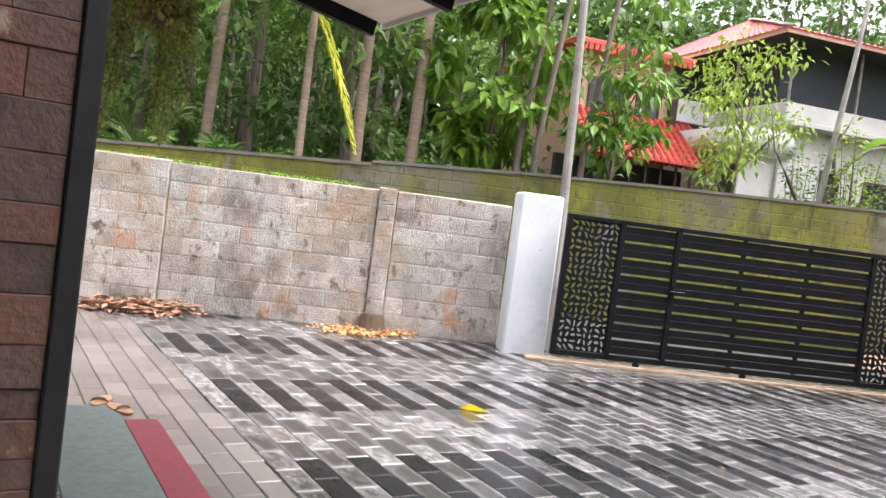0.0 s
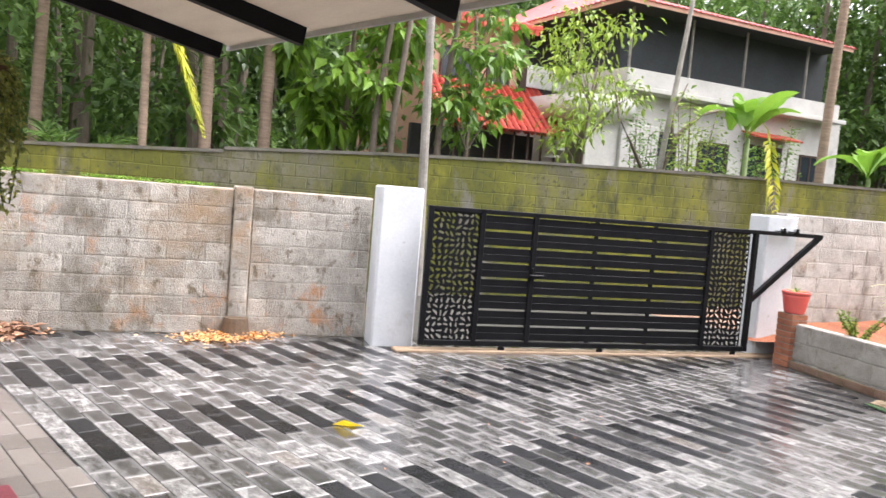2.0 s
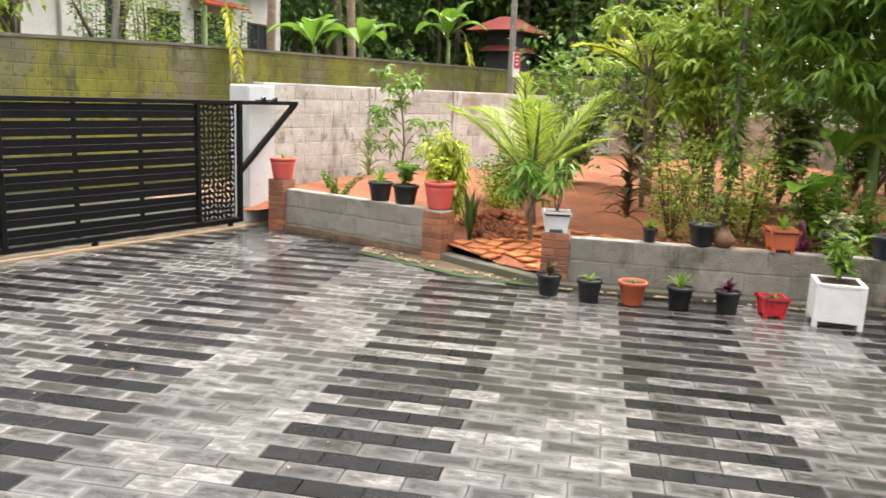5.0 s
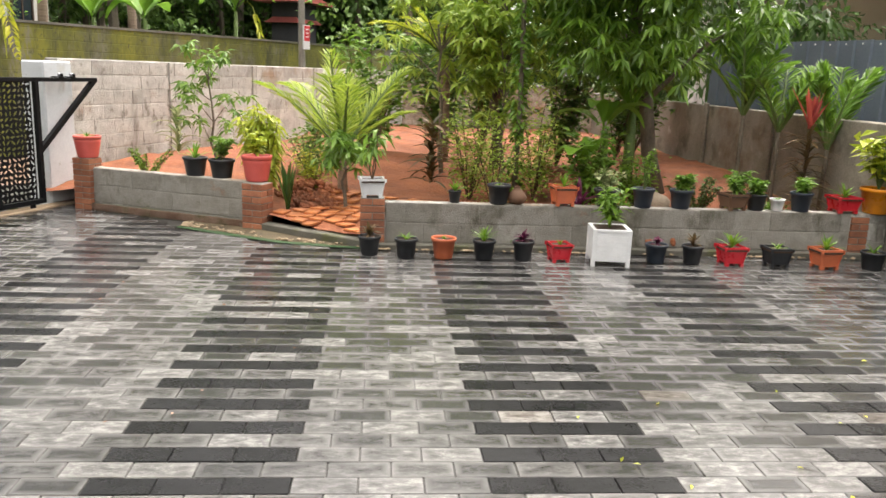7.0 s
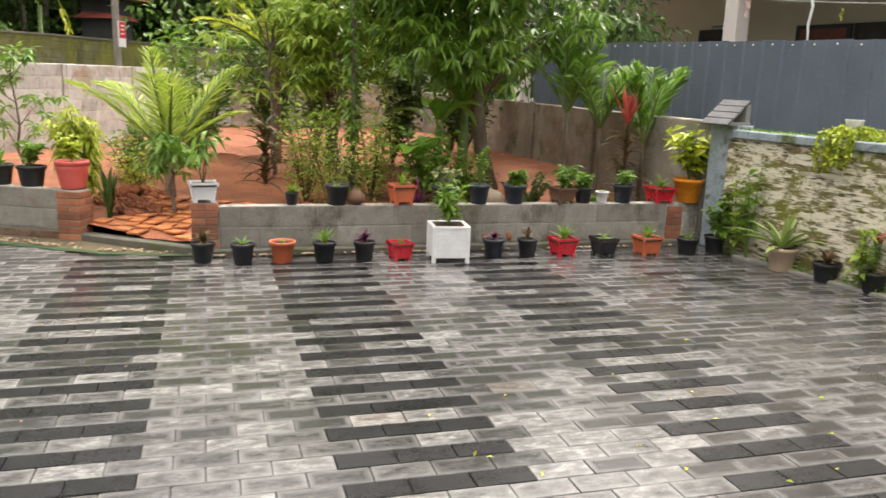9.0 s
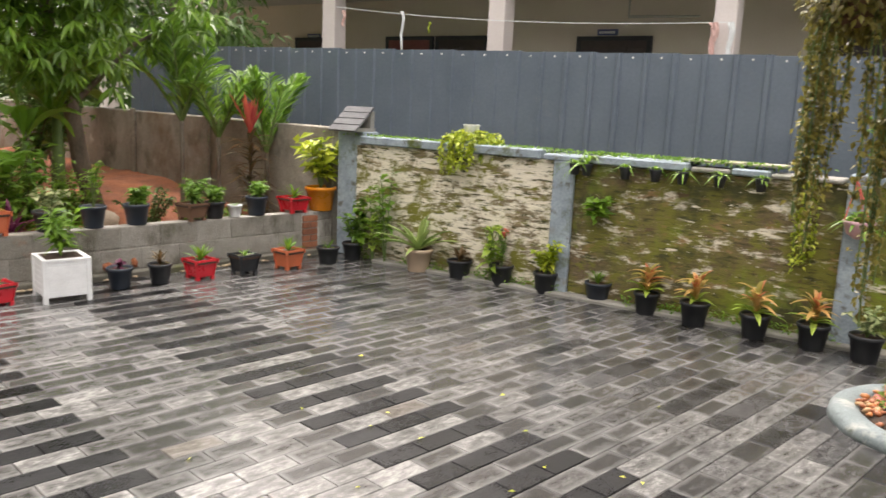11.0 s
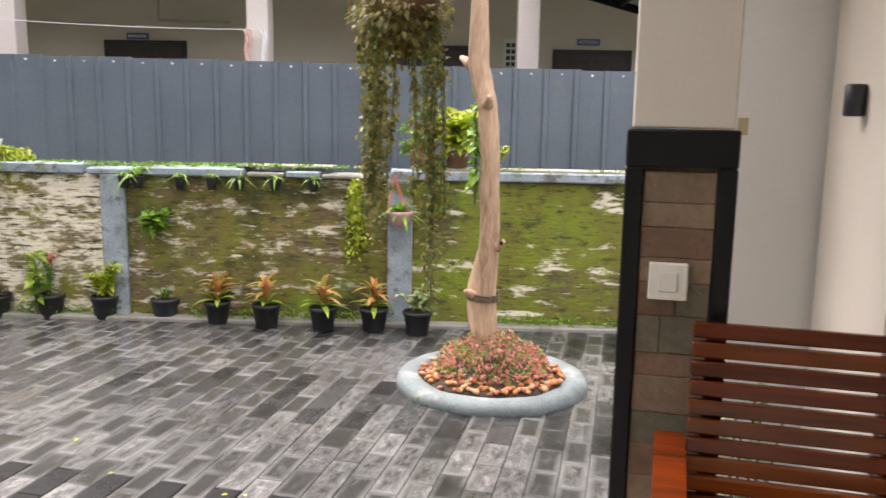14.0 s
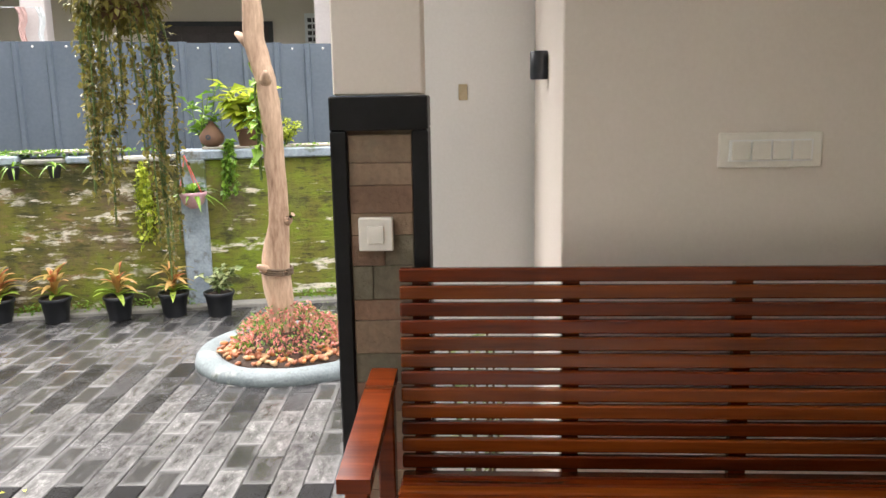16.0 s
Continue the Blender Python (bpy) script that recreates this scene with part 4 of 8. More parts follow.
def banana(at, h_, n, length, width, label, seed=1, material=None, dead=1, group="banana plants", toward=None):
    r = np.random.RandomState(seed)
    t = thing("banana_plant", pose(*at), label, "banana plant", group)
    bm = bmesh.new()
    tube(bm, [(0, 0, -0.1), (0.02, 0, h_ * 0.5), (0.03, 0.02, h_)], [0.09, 0.075, 0.05], 10)
    part("stem", bm, M_STEM, t, "", True)
    for q in range(n + dead):
        lv = Leaves(seed * 31 + q)
        a = 2.4 * q + r.rand()
        hx, hy = math.cos(a), math.sin(a)
        ts = np.linspace(0, 1, 12)
        if q < n:
            ri, dr = 0.75 + 0.7 * r.rand(), 0.35 + 0.55 * r.rand()
        else:
            ri, dr = 0.5, 1.5
            if toward is not None:
                hx, hy = math.cos(toward), math.sin(toward)
        ln = length * (0.75 + 0.4 * r.rand())
        pts = np.array([[hx * ln * s * math.cos(ri), hy * ln * s * math.cos(ri), h_ + ln * (s * math.sin(ri) - dr * s * s)] for s in ts])
        if q >= n:
            # a withered leaf hangs straight down
            pts = np.array([[hx * (0.7 * math.sin(1.57 * min(1, 2.2 * s)) + 0.12 * s), hy * (0.7 * math.sin(1.57 * min(1, 2.2 * s)) + 0.12 * s), h_ + 0.3 * math.sin(3.1 * min(1, 2.2 * s)) - 1.9 * max(0, s - 0.2)] for s in ts])
            p0 = np.array(pts[3])
            frond(lv, tuple(p0), math.atan2(hy, hx), 1.55, -1.2, 0.12, 0.26, 0.085, 17, r)
        wd = width * np.sin(np.pi * np.clip((ts - 0.12) / 0.9, 0.02, 0.98)) ** 0.6
        wd[:2] = 0.03
        lv.blade(pts, wd if q < n else wd * 0.12, 0.25 if q < n else 0.5, 0.22 if q < n else 0.3)
        lv.object("leaf", (material or L_BANANA) if q < n else L_YELLOW, t, "" if q < n else "yellowed hanging leaf")
    return t


def stems_and_leaves(t, h_, r_, stems, per, leaf, material, seed, base=0.0, bend=0.35, up=0.4, twig=None, part_name="foliage", droop=0.0, low=0.25, spread=1.4, scatter=0.0):
    """Thin stems that fork outwards, with leaves all along."""
    r = np.random.RandomState(seed)
    bm, lv = bmesh.new(), Leaves(seed)
    for s in range(stems):
        a = r.rand() * 6.283
        q = r_ * (0.3 + 0.7 * r.rand())
        hh = h_ * (0.65 + 0.4 * r.rand())
        pts = [np.array([math.cos(a) * q * (k / 4) ** spread, math.sin(a) * q * (k / 4) ** spread, base + hh * (k / 4) - droop * (k / 4) ** 2]) + r.randn(3) * 0.012 * (k > 0) for k in range(5)]
        tube(bm, [tuple(p) for p in pts], [0.004 + 0.005 * h_ * (1 - k / 4) for k in range(5)], 5, False)
        u = low + (1 - low) * r.rand(per)
        p = np.stack([np.interp(u * 4, range(5), [x[k] for x in pts]) for k in range(3)], 1)
        aa = r.rand(per) * 6.283
        p = p + scatter * r.randn(per, 3)
        way = np.stack([np.cos(aa), np.sin(aa), up + 0.4 * r.randn(per)], 1)
        lv.add(p, way, leaf[0] * (0.6 + 0.7 * r.rand(per)), leaf[1] * (0.7 + 0.5 * r.rand(per)), bend)
    part("stem", bm, twig or M_TWIG, t)
    lv.object(part_name, material, t)


def shrub(at, h_, r_, label, material, leaf=(0.09, 0.04), stems=7, per=60, seed=1, up=0.4, bend=0.35, name="shrub", category="shrub", group="", twig=None, low=0.25, spread=1.4, scatter=0.0):
    t = thing(name, pose(*at), label, category, group)
    stems_and_leaves(t, h_, r_, stems, per, leaf, material, seed, 0, bend, up, twig, low=low, spread=spread, scatter=scatter)
    return t


def rosette(t, n, length, width, material, seed, z=0.0, rise=(0.4, 1.3), droop=0.5, name="foliage", stack=0.0, fold=0.35):
    """Long leaves that spring from one point (or from up a stem, where stack is its height)."""
    r = np.random.RandomState(seed)
    lv = Leaves(seed)
    for q in range(n):
        a, e = 2.4 * q + r.rand() * 0.5, rise[0] + (rise[1] - rise[0]) * r.rand()
        ln = length * (0.7 + 0.5 * r.rand())
        z0 = z + stack * q / n
        ts = np.linspace(0, 1, 6)
        pts = np.array([[math.cos(a) * ln * s * math.cos(e), math.sin(a) * ln * s * math.cos(e), z0 + ln * (s * math.sin(e) - droop * s * s)] for s in ts])
        lv.blade(pts, width * np.array([0.7, 1.0, 1.0, 0.85, 0.55, 0.05]), fold)
    return lv.object(name, material, t)


def pot_material(name, c, rough=0.45):
    return grained(name, tuple(v * 0.8 for v in c), c, 6, 80, rough, 0.08, 0.002, spots=[((0.2, 0.16, 0.12), 5, 0.66, 0.8)])


P_BLACK = pot_material("black_plastic", (0.022, 0.024, 0.028), 0.5)
P_RED = pot_material("red_plastic", (0.62, 0.025, 0.04), 0.3)
P_ORANGE = pot_material("terracotta_plastic", (0.62, 0.16, 0.07), 0.5)
P_CORAL = pot_material("coral_plastic", (0.68, 0.12, 0.10), 0.4)
P_YELLOW = pot_material("orange_glazed", (0.78, 0.27, 0.015), 0.3)
P_WHITE = pot_material("white_plastic", (0.82, 0.83, 0.84), 0.4)
P_BEIGE = pot_material("beige_plastic", (0.62, 0.47, 0.34), 0.5)
P_NAVY = pot_material("dark_navy_plastic", (0.025, 0.034, 0.05), 0.5)
P_BROWN = pot_material("brown_clay", (0.16, 0.085, 0.05), 0.8)


def round_pot(t, r_, h_, material, ribs=False, label=""):
    bm = bmesh.new()
    prof = [(r_ * 0.70, 0), (r_ * 0.74, 0.01)]
    if ribs:
        prof += [(r_ * (0.76 + 0.03 * k + 0.025 * (k % 2)), h_ * (0.1 + 0.1 * k)) for k in range(8)]
    prof += [(r_ * 0.93, h_ * 0.84), (r_ * 1.02, h_ * 0.85), (r_ * 1.04, h_ * 0.97), (r_ * 1.0, h_), (r_ * 0.92, h_ * 0.99), (r_ * 0.90, h_ * 0.88)]
    lathe(bm, prof, 22)
    p = part("pot", bm, material, t, label, True)
    bm = bmesh.new()
    lathe(bm, [(0.001, h_ * 0.895), (r_ * 0.5, h_ * 0.90), (r_ * 0.91, h_ * 0.885)], 14)
    part("soil", bm, M_SOIL, p)
    return h_ * 0.89


def square_pot(t, a, h_, material, feet=True, label=""):
    bm = bmesh.new()
    rings = []
    for q, z in ((0.78, 0.03), (0.8, 0.05), (0.95, h_ * 0.8), (1.05, h_ * 0.82), (1.06, h_), (0.97, h_), (0.93, h_ * 0.86)):
        c = 0.14
        ring = []
        for sx, sy in ((-1, -1), (1, -1), (1, 1), (-1, 1)):
            first = (sx * (1 - c), sy) if sx * sy > 0 else (sx, sy * (1 - c))
            second = (sx, sy * (1 - c)) if sx * sy > 0 else (sx * (1 - c), sy)
            for u in (first, second):
                ring.append(bm.verts.new((u[0] * a * q, u[1] * a * q, z)))
        rings.append(ring)
    for r0, r1 in zip(rings, rings[1:]):
        for k in range(8):
            bm.faces.new((r0[k], r0[(k + 1) % 8], r1[(k + 1) % 8], r1[k]))
    bm.faces.new(rings[0][::-1])
    if feet:
        for sx in (-1, 1):
            for sy in (-1, 1):
                box(bm, (sx * a * 0.62 - a * 0.14, sy * a * 0.62 - a * 0.14, 0), (sx * a * 0.62 + a * 0.14, sy * a * 0.62 + a * 0.14, 0.032))
    p = part("pot", bm, material, t, label)
    part("soil", boxes(((-a * 0.92, -a * 0.92, h_ * 0.8), (a * 0.92, a * 0.92, h_ * 0.89))), M_SOIL, p)
    return h_ * 0.88


def plant_in(t, kind, z, seed, s=1.0):
    """Foliage of a potted plant, by kind; z is the height of the soil."""
    if kind == "grass":
        rosette(t, int(46 * s), 0.24 * s, 0.011, L_BRIGHT, seed, z, (0.7, 1.5), 0.35)
    elif kind == "croton":
        rosette(t, 20, 0.20 * s, 0.05, L_CROTON, seed, z + 0.04, (0.25, 1.4), 0.45, stack=0.13 * s)
        rosette(t, 6, 0.17 * s, 0.045, L_CROTONRED, seed + 7, z + 0.10, (0.5, 1.5), 0.35, "young_leaves", stack=0.07 * s)
        rosette(t, 9, 0.20 * s, 0.05, L_FRESH, seed + 9, z + 0.02, (0.2, 1.0), 0.45, "lower_leaves")
    elif kind == "aloe":
        rosette(t, 22, 0.58 * s, 0.065, L_ALOE, seed, z, (0.25, 1.35), 0.3, fold=0.6)
    elif kind == "purple":
        rosette(t, 22, 0.14 * s, 0.035, L_PURPLE, seed, z, (0.3, 1.3), 0.4, stack=0.06)
    elif kind == "brown":
        rosette(t, 22, 0.18 * s, 0.03, L_BROWN, seed, z, (0.3, 1.4), 0.35, stack=0.06)
    elif kind == "spiky":
        rosette(t, 16, 0.2 * s, 0.028, L_BRIGHT, seed, z, (0.5, 1.4), 0.25)
    elif kind == "lime":
        stems_and_leaves(t, 0.3 * s, 0.18 * s, 9, 30, (0.09, 0.045), L_LIME, seed, z, twig=M_STEM)
    elif kind == "leafy":
        stems_and_leaves(t, 0.3 * s, 0.19 * s, 9, 26, (0.095, 0.05), L_GREEN, seed, z, twig=M_STEM)
    elif kind == "bright":
        stems_and_leaves(t, 0.5 * s, 0.28 * s, 9, 18, (0.21, 0.10), L_LIME, seed, z, twig=M_STEM)
    elif kind == "pale":
        stems_and_leaves(t, 0.2 * s, 0.15 * s, 8, 20, (0.085, 0.05), L_PALE, seed, z, twig=M_STEM)
    elif kind == "tiny":
        rosette(t, 10, 0.09 * s, 0.02, L_BRIGHT, seed, z, (0.4, 1.3), 0.3)
    elif kind == "flower":
        stems_and_leaves(t, 0.3 * s, 0.07, 4, 18, (0.07, 0.03), L_GREEN, seed, z, twig=M_STEM)
        lv = Leaves(seed)
        rr = np.random.RandomState(seed)
        o = unit(rr.randn(16, 3))
        lv.add(np.array([0.02, 0, z + 0.3 * s]) + 0.015 * o, o, 0.05, 0.04)
        lv.object("flower", L_PINK, t, "red flower head")
    elif kind == "spindly":
        stems_and_leaves(t, 0.42 * s, 0.2 * s, 5, 12, (0.09, 0.03), L_BRIGHT, seed, z, twig=M_STEM, low=0.6)


SEED = [100]


def potted(x, y, z, shape, size, h_, material, kind, label, s=1.0, turn=0.0, group="potted plants"):
    SEED[0] += 1
    t = thing("potted_plant", pose(x, y, z, 0, 0, turn), label, "potted plant", group)
    if shape == "square":
        top = square_pot(t, size, h_, material)
    else:
        top = round_pot(t, size, h_, material, shape == "ribbed")
    if kind:
        plant_in(t, kind, top, SEED[0], s)
    return t


# the row on the paving along the garden wall
potted(0.27, 3.37, 0.0, "round", 0.115, 0.20, P_BLACK, "brown", "black plastic pot with a brownish-red leafy plant")
potted(0.64, 3.26, 0.0, "round", 0.115, 0.205, P_BLACK, "tiny", "black plastic pot with a small green plant", 1.5)
potted(1.02, 3.28, 0.0, "round", 0.125, 0.215, P_ORANGE, "tiny", "terracotta-coloured pot with almost bare soil", 0.6)
potted(1.43, 3.26, 0.0, "round", 0.115, 0.205, P_BLACK, "grass", "black plastic pot with upright bright green grass")
potted(1.83, 3.25, 0.0, "round", 0.11, 0.205, P_BLACK, "purple", "black plastic pot with a purple-leaved plant")
potted(2.20, 3.25, 0.0, "square", 0.115, 0.19, P_RED, "tiny", "square red pot with low yellowish sprouts", 0.9, 8)
potted(3.22, 3.26, 0.0, "round", 0.115, 0.20, P_NAVY, "purple", "dark navy pot with a small purplish plant", 0.7)
potted(3.60, 3.25, 0.0, "round", 0.11, 0.195, P_BLACK, "brown", "black pot with red and green leaves", 0.9)
potted(4.01, 3.24, 0.0, "square", 0.13, 0.20, P_RED, "spiky", "square red pot with spiky green leaves", 1.1, 4)
potted(4.49, 3.22, 0.0, "square", 0.125, 0.20, P_BLACK, "tiny", "square black pot with a few green blades", 1.6, 3)
potted(4.99, 3.17, 0.0, "square", 0.13, 0.21, P_ORANGE, "spiky", "square terracotta pot with thin trailing grass", 1.1, 6)
potted(5.49, 3.14, 0.0, "round", 0.125, 0.19, P_BLACK, "tiny", "wide black pot with small green leaves", 1.6)
potted(5.86, 3.17, 0.0, "round", 0.12, 0.20, P_BLACK, "leafy", "black pot with dense green leaves", 1.3)
# the row along the mossy side wall
potted(6.06, 2.29, 0.0, "round", 0.15, 0.25, P_BEIGE, "aloe", "beige pot with a large spreading aloe")
potted(6.19, 1.80, 0.0, "round", 0.13, 0.19, P_BLACK, "brown", "black pot with drooping brownish leaves", 1.3)
potted(6.31, 1.32, 0.0, "round", 0.12, 0.21, P_BLACK, "flower", "black pot with a red-flowered plant", 1.2)
potted(6.40, 0.83, 0.0, "round", 0.12, 0.21, P_BLACK, "lime", "black pot with trailing yellow-green leaves")
potted(6.54, 0.31, 0.0, "round", 0.125, 0.19, P_NAVY, "grass", "dark grey pot with short green grass", 0.9)
potted(6.53, -0.22, 0.0, "round", 0.115, 0.20, P_BLACK, "croton", "black pot with an orange and yellow croton", 1.2)
potted(6.53, -0.69, 0.0, "round", 0.125, 0.21, P_BLACK, "croton", "black pot with a wide orange croton", 1.3)
potted(6.58, -1.20, 0.0, "round", 0.12, 0.205, P_BLACK, "croton", "black pot with a bright orange croton", 1.15)
potted(6.66, -1.64, 0.0, "round", 0.125, 0.21, P_BLACK, "croton", "black pot with a narrow upright orange croton", 1.2)
potted(6.66, -2.03, 0.0, "round", 0.125, 0.21, P_BLACK, "pale", "black pot with a white and green variegated plant", 1.1)
# on the garden wall
TOP = 0.492
potted(1.16, 3.79, TOP, "round", 0.07, 0.13, P_BLACK, "spiky", "small black pot with a little spiky plant", 0.8)
potted(1.63, 3.79, TOP, "round", 0.125, 0.21, P_BLACK, "tiny", "black pot with almost bare soil", 0.7)
potted(2.33, 3.79, TOP, "square", 0.13, 0.215, P_ORANGE, "spiky", "square terracotta pot with green leaves", 1.0, 5)
potted(2.81, 3.79, TOP, "round", 0.14, 0.19, P_BLACK, "pale", "wide black pot with white-edged leaves", 1.2)
potted(3.21, 3.79, TOP, "round", 0.12, 0.21, P_NAVY, "spindly", "dark pot with thin stems and pale flowers")
potted(3.63, 3.79, TOP, "round", 0.125, 0.205, P_NAVY, "leafy", "dark navy pot with a small leafy plant", 0.6)
potted(4.22, 3.79, TOP, "square", 0.13, 0.18, P_BROWN, "leafy", "brown clay pot with green leaves", 0.85, 10)
potted(4.48, 3.79, TOP, "round", 0.11, 0.18, P_BLACK, "leafy", "black pot with a dark green plant", 0.6)
potted(4.72, 3.79, TOP, "round", 0.08, 0.13, P_WHITE, "tiny", "small black and white patterned pot", 0.8)
potted(4.99, 3.79, TOP, "round", 0.12, 0.21, P_NAVY, "leafy", "dark navy pot with a leafy plant", 0.55)
potted(5.48, 3.79, TOP, "square", 0.145, 0.18, P_RED, "spiky", "square red pot with thick green leaves", 1.1, 3)
potted(5.86, 3.79, TOP, "round", 0.18, 0.28, P_YELLOW, "bright", "orange glazed pot with large bright green leaves", 1.25)
# on the wall by the gate
potted(-3.27, 5.66, 0.645, "ribbed", 0.16, 0.27, P_CORAL, "tiny", "coral ribbed pot with a small plant", 2.0)
potted(-1.84, 5.12, 0.53, "round", 0.145, 0.22, P_BLACK, "spiky", "wide black pot with stiff green leaves", 1.3)
potted(-1.50, 4.97, 0.53, "round", 0.15, 0.22, P_BLACK, "leafy", "wide black pot with green leaves and a red flower")
potted(-1.06, 4.76, 0.53, "ribbed", 0.17, 0.30, P_CORAL, "lime", "large coral ribbed pot with yellow-green leaves")
potted(0.28, 3.80, 0.53, "square", 0.135, 0.20, P_WHITE, "", "white pot with thin stems and drooping leaves", 1, 6)


def planter_box():
    """Slatted white planter on four feet."""
    t = thing("planter_box", pose(2.69, 3.19, 0, 0, 0, -6), "white slatted plastic planter box with green plants", "planter")
    a, h_ = 0.185, 0.37
    for k in range(6):
        z = 0.055 + k * 0.052
        part("slat", boxes(((-a, -a, z), (a, a, z + 0.0512), 0.0022)), P_WHITE, t)
    for sx in (-1, 1):
        for sy in (-1, 1):
            part("leg", boxes(((sx * (a - 0.012) - 0.02, sy * (a - 0.012) - 0.02, 0), (sx * (a - 0.012) + 0.02, sy * (a - 0.012) + 0.02, h_), 0.004)), P_WHITE, t)
    part("rim", boxes(((-a - 0.008, -a - 0.008, h_ - 0.012), (-a + 0.03, a + 0.008, h_ + 0.008)), ((a - 0.03, -a - 0.008, h_ - 0.012), (a + 0.008, a + 0.008, h_ + 0.008)), ((-a + 0.03, -a - 0.008, h_ - 0.012), (a - 0.03, -a + 0.03, h_ + 0.008)), ((-a + 0.03, a - 0.03, h_ - 0.012), (a - 0.03, a + 0.008, h_ + 0.008))), P_WHITE, t)
    part("soil", boxes(((-a + 0.03, -a + 0.03, 0.36), (a - 0.03, a - 0.03, 0.372))), M_SOIL, t)
    stems_and_leaves(t, 0.42, 0.16, 7, 26, (0.17, 0.035), L_BRIGHT, 5, 0.36, twig=M_STEM)


planter_box()

lv, r = Leaves(255), np.random.RandomState(255)
ss = r.uniform(-6.5, -2.7, 1500)
ss = ss[np.sin(ss * 3.1) + np.sin(ss * 7.7) > -0.9]
w = np.array([tuple(FRONT @ Vector((a_, 6.46 + 0.10 * r.rand(), 1.605 + 0.015 * r.rand()))) for a_ in ss])
lv.add(w, r.randn(len(w), 3) + [0, 0, 0.7], 0.045, 0.02)
t = tagged(new("wall_moss"), "moss and tiny weeds along the boundary wall top", "moss", "", "stuff")
lv.object("foliage", L_BRIGHT, t)

# ---------------------------------------------------------------- garden plants
gz = garden_height
broad_tree((4.3, 6.4, gz(4.3, 6.4)), 5.0, 1.65, 0.12, (0.25, 0.062), 12000, 56, L_MANGO, 0.36, "mango tree with dense drooping leaves in whorls", (-0.85, 0.1), 4, hang=0.65, whorl=9)
# added tree that hides the too brightly lit end of the hall
broad_tree((7.4, 10.6, 0), 6.5, 2.0, 0.12, (0.24, 0.09), 4200, 44, L_DEEP, 0.3, "dark leafy tree added to cover the hall's bright end", (0.1, 0), 17, hang=0.4)
broad_tree((2.1, 7.6, gz(2, 7.6)), 4.0, 1.5, 0.09, (0.20, 0.065), 3600, 46, L_FRESH, 0.3, "leafy garden tree with bright green leaves", (0.1, 0), 14, hang=0.35, whorl=7)
broad_tree((-0.09, 5.1, gz(-0.09, 5.1)), 0.92, 0.36, 0.028, (0.17, 0.048), 420, 13, L_GREEN, 0.55, "young mango tree with drooping green leaves", (0.0, 0.0), 21, hang=0.5, whorl=8, category="sapling")
palm((-0.12, 5.75, gz(0, 6)), 0.45, 0.06, 11, 1.75, 0.52, L_PALM, "young coconut palm with arching feathery fronds", 6, (0.75, 1.5), width=0.024, droop=0.30, n=34)
broad_tree((-1.83, 6.3, gz(-1.83, 6.3)), 1.95, 0.55, 0.022, (0.15, 0.05), 420, 15, L_GREEN, 0.35, "slender sapling with sprays of feathery green leaves", (-0.1, 0.0), 22, hang=0.25, whorl=8, category="sapling")
broad_tree((1.25, 7.0, gz(1.25, 7)), 2.6, 0.85, 0.035, (0.2, 0.052), 900, 24, L_FRESH, 0.42, "leafy young mango tree with lance-shaped leaves", (-0.1, 0), 28, hang=0.35, whorl=8)
broad_tree((2.0, 6.6, gz(2, 6.6)), 2.3, 0.6, 0.03, (0.17, 0.05), 700, 20, L_FRESH, 0.4, "slim garden tree with light green leaves", (0.05, 0), 29, hang=0.3, whorl=6)
shrub((-1.05, 5.35, gz(-1.05, 5.35)), 1.1, 0.30, "yellow-green croton bush behind the low wall", L_LIME, (0.20, 0.042), 13, 120, 23, 0.1, 0.7)
shrub((-2.6, 5.9, 0.3), 0.42, 0.35, "low green bush against the grey wall", L_BRIGHT, (0.05, 0.03), 12, 60, 24)
t = thing("dracaena", pose(-2.3, 6.2, gz(-2.3, 6.2)), "striped dracaena with long pale-edged leaves", "plant")
rosette(t, 34, 0.42, 0.05, L_PALE, 25, 0.35, (0.4, 1.4), 0.5, stack=0.5)
t = thing("snake_plant", pose(-0.72, 4.85, gz(-0.72, 4.85)), "clump of upright snake plants", "plant")
rosette(t, 20, 0.55, 0.055, L_DEEP, 26, -0.02, (1.25, 1.5), 0.05)
t = thing("cordyline", pose(0.98, 5.2, gz(0.98, 5.2)), "cordyline with dark reddish-brown strap leaves", "plant")
rosette(t, 60, 0.36, 0.06, L_BROWN, 27, 0.25, (0.0, 1.1), 0.4, stack=0.75)
for i, (x, y, h_, r_, m_, lf) in enumerate(((1.5, 5.5, 1.3, 0.45, L_FRESH, (0.06, 0.03)), (2.35, 5.6, 1.3, 0.5, L_FRESH, (0.06, 0.028)), (3.2, 8.2, 2.1, 0.8, L_FAR, (0.15, 0.06)), (1.4, 9.0, 2.3, 0.8, L_FAR, (0.16, 0.06)), (4.4, 9.0, 2.2, 0.9, L_FAR, (0.15, 0.06)), (0.2, 9.5, 2.0, 0.8, L_GREEN, (0.15, 0.06)), (5.2, 10.5, 2.4, 0.9, L_FAR, (0.16, 0.06)), (2.4, 11.5, 2.6, 1.0, L_FAR, (0.17, 0.07)))):
    shrub((x, y, gz(x, y)), h_, r_, "garden shrub with many small green leaves", m_, (lf[0] * 1.35, lf[1] * 1.35), 9, 130, 30 + i, group="garden shrubs", low=0.2, spread=1.0, scatter=0.11)
shrub((4.2, 4.75, gz(4.2, 4.75)), 0.6, 0.4, "low dark green bush behind the wall pots", L_DEEP, (0.06, 0.035), 14, 60, 45)
